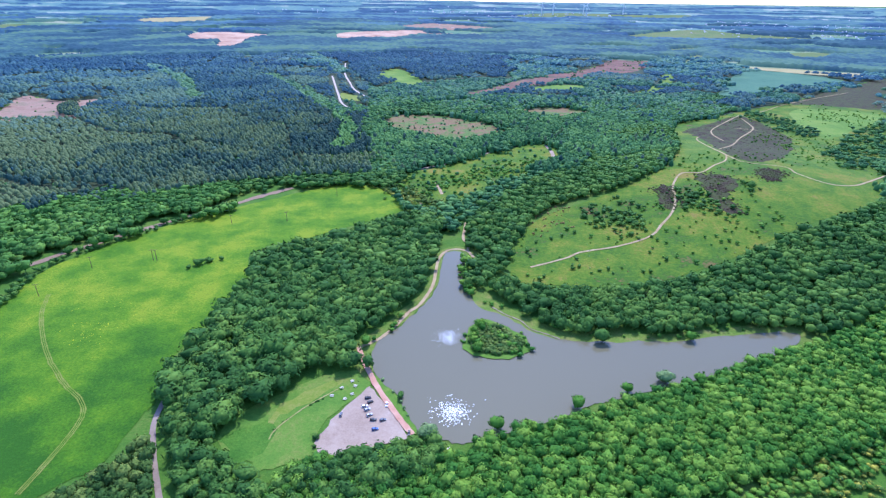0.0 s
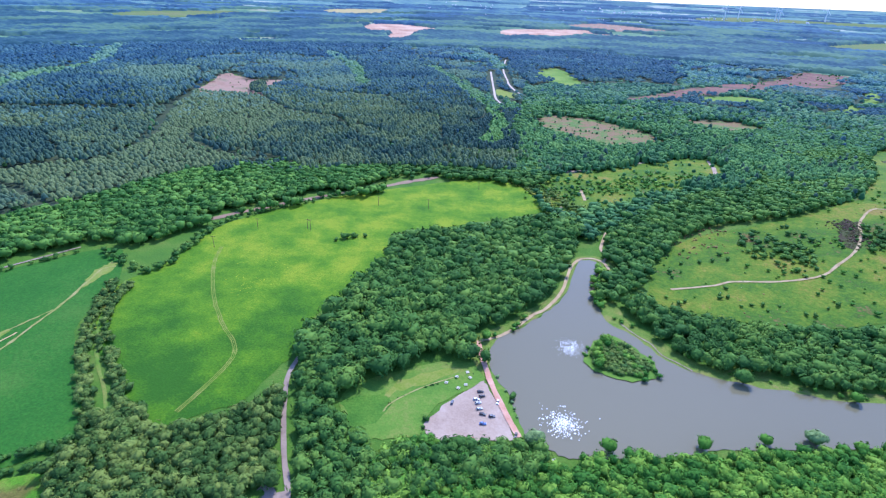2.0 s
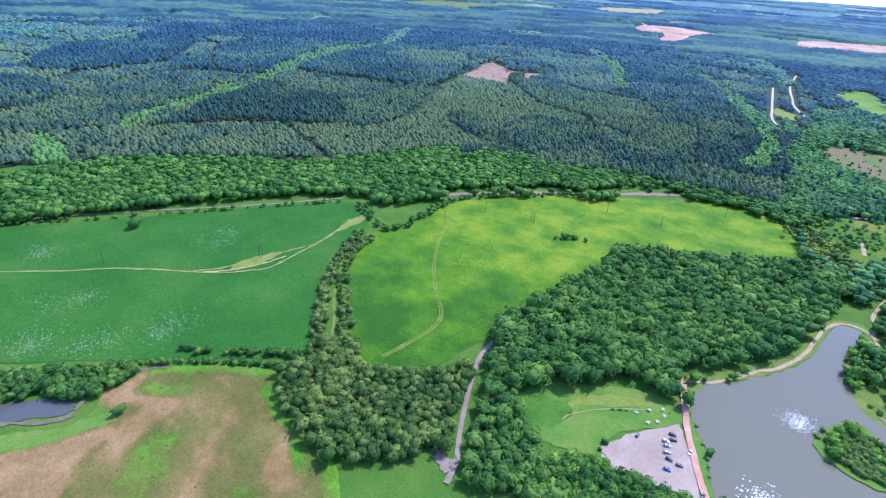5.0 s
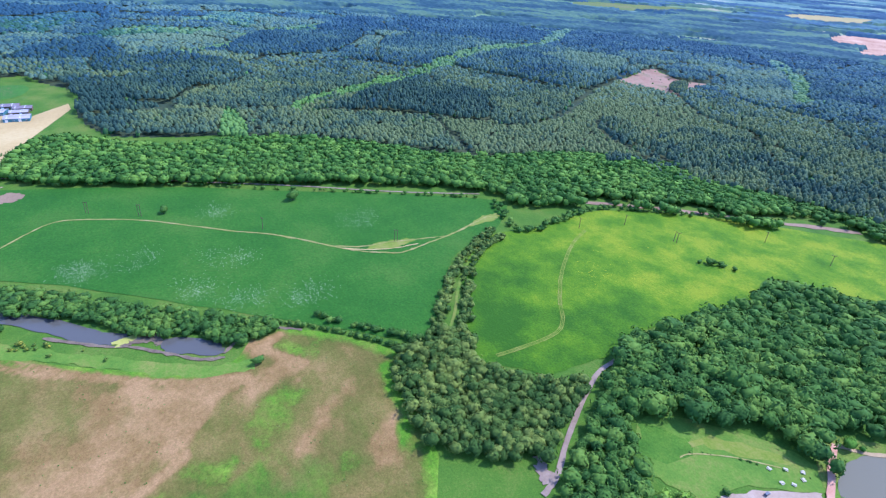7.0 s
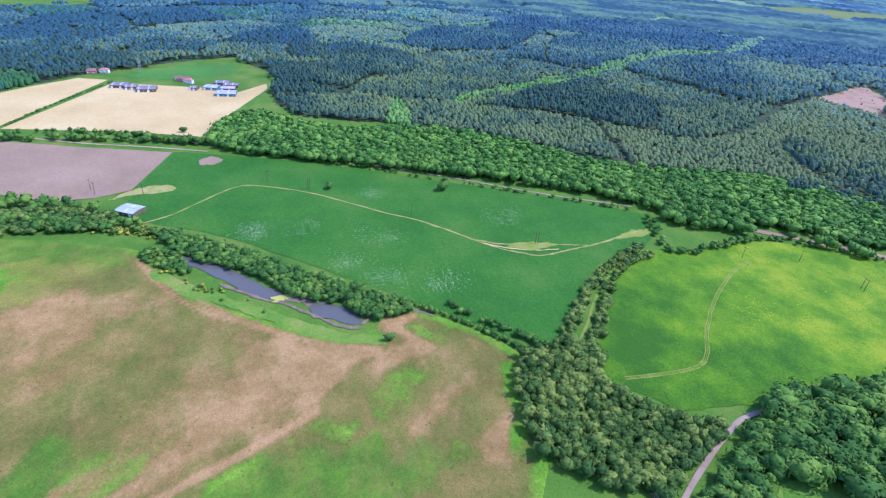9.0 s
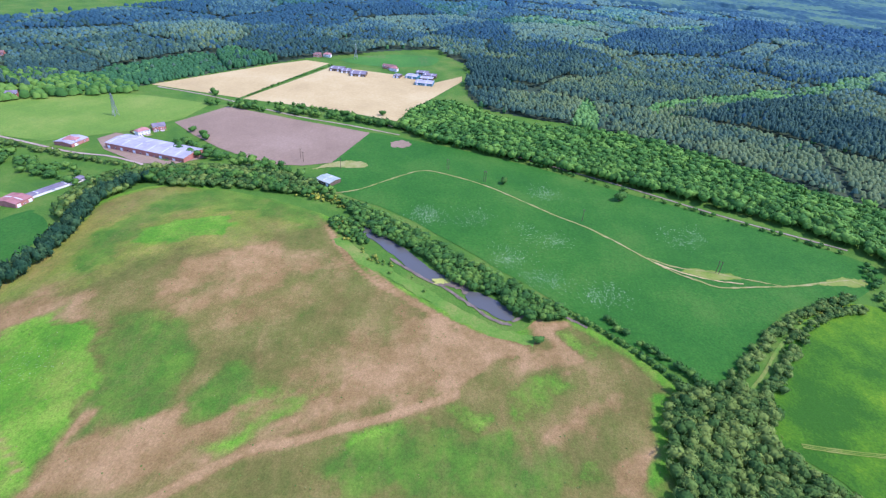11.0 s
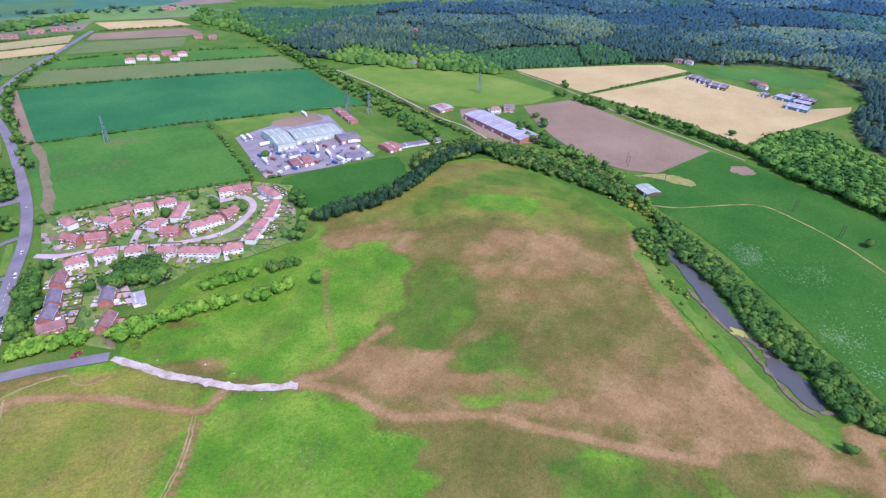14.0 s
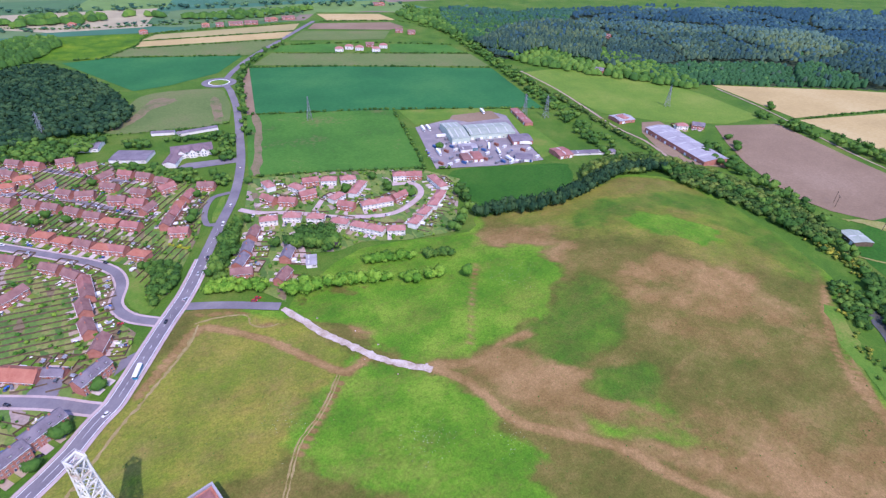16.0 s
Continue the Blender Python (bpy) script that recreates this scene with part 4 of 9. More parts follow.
# ---------------------------------------------------------------- woods
wood("dense oak wood between meadow and lake", [(-179, 435), (-188, 475), (-154, 507), (-94, 550), (-46, 589), (-13, 591), (-2, 559), (-3, 526), (-10, 489), (-14, 452), (-25, 414), (-40, 381), (-59, 350), (-65, 326), (-52, 315), (-53, 301), (-66, 300), (-85, 283), (-110, 265), (-117, 245), (-129, 248), (-142, 237), (-173, 265), (-186, 282), (-186, 319), (-184, 359)], 8.4, 12.5, 12.0, "leaf_wood", holes=(LAWN, WEST_SHORE, EAST_SHORE, LAKE))
wood("mixed wood beside the lane", [(-258, 141), (-255, 160), (-262, 178), (-250, 196), (-224, 182), (-212, 189), (-192, 203), (-179, 221), (-171, 237), (-158, 213), (-142, 184), (-131, 163), (-143, 163), (-146, 147), (-152, 138), (-168, 123), (-185, 114), (-207, 122), (-229, 123)], 5.6, 7.4, 8.0, "leaf_olive")
wood("leafy wood between lane and car park", [(-169, 263), (-138, 252), (-124, 238), (-115, 219), (-97, 209), (-66, 216), (-56, 227), (-38, 231), (-14, 241), (2, 237), (3, 226), (-19, 210), (-56, 191), (-82, 178), (-109, 160), (-121, 168), (-140, 201), (-161, 236)], 6.4, 8.6, 8.5, "leaf_wood", holes=(LAWN,))
wood("broad green wood on the wide lake shore", [(-92, 193), (-88, 210), (-67, 225), (-38, 226), (-14, 230), (7, 226), (30, 244), (77, 256), (92, 263), (120, 274), (160, 291), (222, 316), (267, 332), (314, 351), (365, 382), (419, 408), (299, 257), (267, 247), (237, 235), (196, 222), (158, 208), (126, 197), (87, 174), (-21, 170), (-80, 172)], 5.2, 6.9, 7.0, "leaf_bright")
wood("dark wood between heath and lake", [(28, 406), (60, 429), (88, 416), (157, 414), (211, 425), (275, 455), (353, 503), (438, 546), (511, 588), (596, 633), (424, 416), (370, 389), (316, 356), (282, 350), (243, 350), (179, 343), (128, 341), (94, 345), (67, 366), (36, 383)], 7.2, 10.0, 10.0, "leaf_wood", holes=(WEST_SHORE, EAST_SHORE, LAKE))
wood("green wood at the head of the lake", [(23, 421), (27, 491), (29, 573), (68, 646), (177, 767), (282, 977), (428, 1130), (444, 1049), (357, 810), (254, 676), (148, 622), (101, 575), (74, 502), (57, 454), (34, 421)], 8.0, 11.0, 10.0, "leaf_wood", holes=(WEST_SHORE, EAST_SHORE, LAKE))
wood("long bright strip of broadleaf wood", [(-699, -106), (-799, -91), (-826, -45), (-746, 59), (-745, 174), (-692, 284), (-634, 345), (-576, 401), (-546, 519), (-518, 595), (-430, 654), (-369, 658), (-297, 689), (-253, 614), (-312, 551), (-369, 489), (-395, 433), (-421, 376), (-452, 376), (-488, 346), (-538, 259), (-565, 198), (-611, 76), (-650, -31)], 7.8, 11.5, 12.0, "leaf_strip", holes=(RIDE_STRIP,))
wood("broadleaf wood beyond the meadow", [(-457, 677), (-380, 648), (-309, 690), (-249, 766), (-183, 849), (-165, 981), (-104, 855), (-56, 756), (-78, 702), (-146, 705), (-217, 675), (-287, 607), (-323, 552), (-383, 471), (-413, 448)], 9.0, 11.5, 10.0, "leaf_wood", holes=(RIDE_STRIP,))
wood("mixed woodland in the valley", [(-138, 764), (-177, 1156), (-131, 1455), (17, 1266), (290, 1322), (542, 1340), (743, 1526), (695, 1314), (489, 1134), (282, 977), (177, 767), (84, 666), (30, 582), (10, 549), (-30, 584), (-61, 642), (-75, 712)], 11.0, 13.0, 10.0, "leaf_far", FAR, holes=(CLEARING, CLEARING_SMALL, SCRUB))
sheet("scrub_land", SCRUB, M["heath"], 0.35, "pale green scrubland in the valley", "scrub", wobble=12, n=6)
hedge("low bushes in the valley scrub", [(-50, 684), (12, 732), (79, 768), (143, 806)], 80.0, 6.0, 4.6, 3.4, "leaf_bright", MID, gap=0.45)
ribbon("valley_road", [(-125, 785), (-73, 783), (-14, 808), (60, 874), (90, 900)], 5.0, M["gravel"], 0.6, "grey road through the valley", "road")
ribbon("valley_track", [(179, 935), (179, 872), (171, 825), (159, 798)], 6.0, M["gravel"], 0.6, "grey track bending into the trees", "track")
ribbon("valley_track", [(-14, 731), (-6, 698), (-2, 675)], 4.0, M["sand_path"], 0.6, "sandy track in the valley scrub", "track")
ribbon("valley_track", [(-29, 643), (-26, 615)], 3.0, M["sand_path"], 0.6, "sandy track in the valley scrub", "track")

# forest compartments: outline, tint and height of the trees in each; where none is drawn, compartments go on at random
FOREST_BLOCKS = (
    ([(-1108, -104), (-1195, -34), (-1158, 26), (-1232, 89), (-1307, 172), (-1265, 273), (-1191, 256), (-1095, 158), (-988, 96), (-1008, 17), (-1016, -58)], -0.35, 1.25),
    ([(-1260, -5), (-1440, 13), (-1386, 105), (-1456, 159), (-1330, 258), (-1265, 273), (-1294, 170), (-1217, 77)], -0.45, 1.2),
    ([(-1196, 370), (-1281, 508), (-1224, 632), (-1195, 727), (-1111, 662), (-1068, 552), (-1005, 445), (-948, 374), (-903, 295), (-913, 186), (-972, 94), (-1084, 205), (-1208, 301)], 0.0, 0.9),
    ([(-1311, 290), (-1374, 399), (-1405, 496), (-1415, 578), (-1320, 509), (-1228, 380), (-1212, 278)], 0.1, 0.8),
    ([(-1530, 308), (-1772, 451), (-1799, 601), (-1775, 796), (-1443, 573), (-1405, 496), (-1378, 359), (-1410, 288)], -0.45, 1.35),
    ([(-1334, 529), (-1503, 700), (-1707, 920), (-1733, 1191), (-1565, 1244), (-1410, 953), (-1287, 764), (-1201, 682), (-1271, 577)], -0.1, 1.4),
    ([(-1914, 679), (-2233, 989), (-1988, 1172), (-1828, 1447), (-1731, 1663), (-1559, 1393), (-1675, 1226), (-1776, 957), (-1774, 706)], -0.5, 1.3),
    ([(-1697, 34), (-1771, 201), (-1659, 328), (-1514, 270), (-1510, 106)], 0.5, 0.7),
    ([(-923, -37), (-922, 87), (-881, 166), (-750, 137), (-761, 66), (-798, -45)], 0.15, 0.95),
    ([(-867, 180), (-854, 327), (-822, 373), (-787, 429), (-758, 465), (-593, 422), (-627, 380), (-654, 341), (-704, 276), (-741, 150)], 0.3, 0.9),
    ([(-758, 476), (-707, 523), (-681, 586), (-705, 709), (-842, 912), (-938, 1096), (-765, 1110), (-622, 990), (-491, 965), (-498, 892), (-565, 885), (-546, 748), (-657, 761), (-621, 709), (-535, 670), (-435, 674), (-477, 652), (-518, 591), (-553, 514), (-590, 432)], 0.75, 0.85),
    ([(-660, 752), (-626, 785), (-546, 748), (-566, 881), (-505, 894), (-459, 911), (-391, 889), (-314, 865), (-247, 854), (-200, 737), (-255, 697), (-316, 659), (-377, 644), (-427, 669), (-499, 691), (-563, 700)], 0.15, 1.2),
    # lit top of the block above, its sunlight put into the tint
    ([(-449, 902), (-403, 911), (-312, 870), (-319, 828), (-381, 840)], 0.6, 1.0),
    ([(-1188, 722), (-1125, 782), (-1014, 819), (-880, 872), (-843, 908), (-724, 713), (-678, 620), (-719, 555), (-881, 645), (-1012, 618)], 0.15, 1.0),
    ([(-863, 296), (-905, 368), (-1000, 467), (-1051, 543), (-1023, 624), (-894, 654), (-727, 555), (-770, 485), (-803, 438), (-839, 381)], -0.45, 1.3),
    ([(-1202, 781), (-1308, 964), (-1418, 1247), (-1314, 1387), (-1166, 1400), (-938, 1096), (-862, 923), (-961, 860), (-1079, 800)], -0.1, 1.45),
    # sunlit back of the tall block above, painted as a lighter tint
    ([(-1287, 1148), (-1286, 1346), (-1158, 1386), (-1038, 1195), (-1129, 1147)], 0.7, 1.35),
    ([(-838, 1185), (-768, 1218), (-560, 1204), (-391, 1215), (-252, 867), (-318, 874), (-400, 905), (-500, 971), (-629, 999)], 0.3, 1.1),
    ([(-1190, 1993), (-1028, 1934), (-801, 1684), (-579, 1307), (-412, 1267), (-929, 2566), (-1257, 2825), (-1364, 2697)], 0.0, 1.2),
    ([(-890, 1906), (-948, 2350), (-684, 2012), (-429, 1555), (-258, 1202), (-239, 1068), (-361, 1078), (-556, 1319)], -0.05, 1.15),
    ([(-580, 2399), (-436, 2283), (-219, 1617), (-150, 1678), (69, 1873), (241, 2168), (74, 2818), (-291, 2863), (-548, 2814)], -0.35, 1.1),
    ([(-1157, 1728), (-1121, 1908), (-793, 1680), (-590, 1289), (-744, 1267), (-861, 1434)], 0.25, 0.95),
    ([(-1637, 804), (-1651, 953), (-1554, 1221), (-1448, 1214), (-1364, 964), (-1221, 749), (-1174, 683), (-1264, 606)], -0.15, 1.3),
    ([(-2302, 1157), (-2210, 1296), (-2034, 1561), (-1739, 1598), (-1548, 1394), (-1595, 1174), (-1705, 986), (-1828, 905)], -0.35, 1.25),
    ([(-2115, 2094), (-1817, 2318), (-1235, 2669), (-960, 2447), (-912, 1880), (-1319, 1816), (-1323, 1418), (-1513, 1435)], -0.35, 1.2),
)
BROADLEAF_BELTS = ( [(-1011, 471), (-1091, 609), (-1184, 724), (-1354, 956), (-1434, 1202), (-1543, 1414), (-1795, 1725), (-2256, 2317)], [(-893, 272), (-959, 346), (-1010, 447), (-1103, 556), (-1161, 691), (-1301, 844), (-1458, 1115), (-1503, 1345), (-1788, 1685), (-1917, 1870)], [(-902, 173), (-739, 142)], [(-1862, 213), (-1779, 354), (-1720, 405)], [(-1819, 498), (-1920, 642), (-1970, 720)], [(-1459, 196), (-1565, 308)], [(-575, 1818), (-418, 1573), (-287, 1308), (-197, 1088), (-175, 900)], [(-614, 2533), (-474, 2253), (-364, 1937)], [(-1050, 2008), (-796, 1687), (-631, 1378)] )
RIDES = ( [(-779, 471), (-708, 459), (-606, 433)], [(-947, 1108), (-860, 932), (-737, 740), (-685, 633)], [(-1239, 279), (-1254, 388), (-1349, 520), (-1380, 611)], [(-853, 377), (-807, 440), (-778, 474)], [(-922, 188), (-873, 334)] )
STUBBLE_FOREST = [(-588, -799), (-692, -804), (-706, -651), (-752, -540), (-827, -509), (-1062, -361), (-1095, -316), (-1133, -229), (-1164, -104), (-1059, -28), (-1061, 102), (-1104, 196), (-2041, 275), (-2567, 113), (-2181, -500), (-1451, -968), (-961, -1143), (-728, -1251)]
CONIFERS = [(-885, -22), (-805, 66), (-782, 150), (-702, 288), (-624, 384), (-562, 483), (-526, 602), (-387, 630), (-365, 655), (-300, 709), (-220, 816), (-182, 964), (-213, 1087), (-253, 1236), (-423, 1681), (-602, 2085), (-998, 2039), (-1378, 1994), (-1552, 1351), (-1685, 771), (-1533, 216), (-1361, -49)]
OPEN_GROUND = (
    CLEARING, CLEARING_SMALL, SCRUB, HEATH_RED, PALE_GRASS, GLADE, TEAL_FIELD, TAN_STRIP, MOOR, HILL_GRASS, YOUNG_TREES, ROAD_BANK, HEATH, MEADOW, FELLED,
    [(-757, -505), (-827, -500), (-1120, -303), (-1259, -120), (-1197, -89), (-1061, -28), (-736, -105), (-719, -166), (-766, -380)], [(-501, -536), (-703, -713), (-742, -548), (-722, -377), (-655, -384), (-520, -461)],
    [(-1065, -305), (-1164, -230), (-1244, -110), (-1130, -86), (-1045, -108), (-1037, -30), (-706, -111), (-752, -235)])


def pine_top(seed):
    """A plantation pine seen from afar: a narrow crown of two uneven tiers."""
    r = np.random.default_rng(seed)
    a = np.arange(5) * 2 * math.pi / 5
    q, p = 0.5 * r.uniform(0.7, 1.25, 5), 0.3 * r.uniform(0.6, 1.3, 5)
    v = np.concatenate([np.column_stack([q * np.cos(a), q * np.sin(a), r.uniform(0.5, 0.66, 5)]), np.column_stack([p * np.cos(a + 0.6), p * np.sin(a + 0.6), r.uniform(0.82, 0.93, 5)]), [[r.normal(0, 0.06), r.normal(0, 0.06), 1.0]]])
    i = np.arange(5)
    j = (i + 1) % 5
    return v, np.concatenate([np.column_stack([i, j, i + 5]), np.column_stack([j, j + 5, i + 5]), np.column_stack([i + 5, j + 5, np.full(5, 10)])])


PINE_TOP = [pine_top(s) for s in range(81, 91)]


def compartments(x, y):
    """Tint and height of the trees at each place, and how near the next compartment is."""
    r = np.random.default_rng(23)
    n = 420
    rad, yaw = np.sqrt(r.uniform(700 ** 2, 2800 ** 2, n)), np.radians(r.uniform(-46, 150, n))
    sx, sy = -np.sin(yaw) * rad, np.cos(yaw) * rad
    tint, up, leafy = r.choice([-0.5, -0.35, -0.1, 0.1, 0.25, 0.55], n), r.uniform(0.75, 1.4, n), r.uniform(size=n)
    wx, wy = x + 14 * np.sin(y * 0.02), y + 14 * np.sin(x * 0.023)
    tone, tall, gap, leaf = np.zeros(len(x)), np.ones(len(x)), np.full(len(x), 1e9), np.zeros(len(x))
    for c in np.array_split(np.arange(len(x)), 40):
        d = np.hypot(wx[c, None] - sx, wy[c, None] - sy)
        two = np.argpartition(d, 1, axis=1)[:, :2]
        d2 = np.take_along_axis(d, two, 1)
        k = two[np.arange(len(c)), d2.argmin(1)]
        tone[c], tall[c], gap[c], leaf[c] = tint[k], up[k], np.abs(d2[:, 1] - d2[:, 0]) / 2, leafy[k]
    drawn = np.zeros(len(x), bool)
    for outline, a, h in FOREST_BLOCKS:
        p = smooth(outline, True, 3)
        lo, hi = p.min(0) - 20, p.max(0) + 20
        near = (x > lo[0]) & (x < hi[0]) & (y > lo[1]) & (y < hi[1])
        edge = np.full(len(x), 1e9)
        edge[near] = edge_distance(p, x[near], y[near])
        m = np.zeros(len(x), bool)
        m[near] = inside(p, x[near], y[near])
        tone[m], tall[m], gap[m] = a, h, edge[m]
        drawn |= m
        out = ~m & (edge < gap)
        gap[out] = edge[out]
    return tone, tall, gap, leaf, drawn


def forest():
    """The forest that fills the land to 2.7 km: pines in compartments, belts of broadleaf trees, mixed woods in the valley."""
    r = np.random.default_rng(5)
    xs, ys, ss = [], [], []
    for r0, r1 in ((640, 900), (900, 1150), (1150, 1450), (1450, 1800), (1800, 2250), (2250, 2760)):
        space = 5.6 * max(1.0, (r0 + r1) / 2 / 1000)
        n = int(0.5 * (r1 ** 2 - r0 ** 2) * radians(197) / space ** 2 * 1.2)
        rad, yaw = np.sqrt(r.uniform(r0 ** 2, r1 ** 2, n)), np.radians(r.uniform(-44, 153, n))
        # keep the trees a little apart
        x, y = -np.sin(yaw) * rad, np.cos(yaw) * rad
        cell = np.floor(x / space) * 100003 + np.floor(y / space)
        _, first = np.unique(cell, return_index=True)
        xs.append(x[first]), ys.append(y[first]), ss.append(np.full(len(first), space))
    x, y, s = np.concatenate(xs), np.concatenate(ys), np.concatenate(ss)
    rad, yaw = np.hypot(x, y), np.degrees(np.arctan2(-x, y))
    pine_land = inside(smooth(CONIFERS, True, 3), x, y)
    ok = ((rad > 760) & (yaw < 100) & ~((yaw > 88) & (rad < 1060)) & ~((rad < 1000) & (yaw > 40))) | pine_land
    ok |= inside(smooth(STUBBLE_FOREST, True, 3), x, y)
    wx, wy = x + rad / 120 * np.sin(y * 0.05) + r.normal(0, rad / 260, len(x)), y + rad / 120 * np.sin(x * 0.045) + r.normal(0, rad / 260, len(x))
    for q in OPEN_GROUND:
        ok &= ~inside(smooth(q, True, 3), wx, wy)
    x, y, s, rad, yaw, pine_land = x[ok], y[ok], s[ok], rad[ok], yaw[ok], pine_land[ok]
    tone, tall, gap, leaf, drawn = compartments(x, y)
    belt = np.zeros(len(x), bool)
    for line in BROADLEAF_BELTS:
        belt |= edge_distance(smooth(line, False, 4), x, y, False) < 7 + rad / 130 + 5 * np.sin(x * 0.03) + 4 * np.sin(y * 0.05)
    ride = gap < 1.5 + rad / 900
    for line in RIDES:
        ride |= edge_distance(smooth(line, False, 4), x, y, False) < 2.5 + rad / 500
    for line in FOREST_ROADS:
        ride |= edge_distance(smooth(line, False, 4), x, y, False) < 5 + rad / 200
    conifer = np.where(drawn, True, leaf < np.where(yaw < 8, np.where(rad > 1500, 0.45, 0.08), np.where(yaw > 88, 0.72, 0.75)))
    conifer |= pine_land
    conifer &= ~belt
    stray = r.uniform(size=len(x))
    conifer ^= (stray < 0.025) & (~ride)
    # past 88 degrees cloud shade is put into the tint
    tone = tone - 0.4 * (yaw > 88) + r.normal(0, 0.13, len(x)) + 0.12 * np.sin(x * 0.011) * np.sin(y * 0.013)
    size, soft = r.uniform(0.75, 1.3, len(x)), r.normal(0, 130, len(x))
    # mats run near to far, each with more blue haze in its colour
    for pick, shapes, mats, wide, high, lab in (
            (conifer & ~ride, PINE_TOP, ("needles", "needles_haze_mid", "needles_hazy"), 1.25, 13.0, "dark pine plantation in even-aged compartments"),
            (~conifer & ~(ride & ~belt), TINY, ("leaf_far", "leaf_haze_mid", "leaf_hazy"), 1.35, 9.5, "green broadleaf belts and mixed wood among the pines")):
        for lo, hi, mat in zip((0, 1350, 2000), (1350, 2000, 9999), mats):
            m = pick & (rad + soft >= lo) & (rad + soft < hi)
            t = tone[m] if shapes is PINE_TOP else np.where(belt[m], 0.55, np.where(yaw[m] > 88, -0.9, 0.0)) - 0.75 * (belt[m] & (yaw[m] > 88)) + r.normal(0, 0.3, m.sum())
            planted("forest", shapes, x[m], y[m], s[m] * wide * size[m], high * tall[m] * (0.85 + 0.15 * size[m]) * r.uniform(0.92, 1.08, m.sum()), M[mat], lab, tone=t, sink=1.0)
    # needle litter and shade-loving undergrowth beneath the trees
    rr, aa = 640 * np.exp(np.linspace(0, math.log(2780 / 640), 190)), np.radians(np.linspace(-45, 154, 560))
    ga, gr = np.meshgrid(aa, rr)
    gx, gy = (-np.sin(ga) * gr).ravel(), (np.cos(ga) * gr).ravel()
    n = len(aa)
    i, j = np.meshgrid(np.arange(n - 1), np.arange(len(rr) - 1))
    b = (i + j * n).ravel()
    cx, cy = (gx[b] + gx[b + n + 1]) / 2, (gy[b] + gy[b + n + 1]) / 2
    cr, cyaw = np.hypot(cx, cy), np.degrees(np.arctan2(-cx, cy))
    keep = ((cr > 790) & (cyaw < 100) & ~((cyaw > 86) & (cr < 1080)) & ~((cr < 1010) & (cyaw > 40))) | inside(smooth(CONIFERS, True, 3), cx, cy) | inside(smooth(STUBBLE_FOREST, True, 3), cx, cy)
    for q in OPEN_GROUND:
        keep &= ~inside(smooth(q, True, 3), cx, cy)
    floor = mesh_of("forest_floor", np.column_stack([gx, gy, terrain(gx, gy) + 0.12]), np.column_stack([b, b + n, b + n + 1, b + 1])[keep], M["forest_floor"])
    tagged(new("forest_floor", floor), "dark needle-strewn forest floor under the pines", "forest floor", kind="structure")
    wood("dark pines left standing in the felled area", [(-800, 1130), (-868, 1225), (-852, 1262), (-770, 1140)], 6.0, 6.0, 15.0, "needles", PINE_TOP)


# floor colour lifted a little, a trace of haze put into it
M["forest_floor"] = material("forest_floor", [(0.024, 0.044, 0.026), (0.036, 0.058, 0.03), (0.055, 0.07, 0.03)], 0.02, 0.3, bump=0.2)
forest()


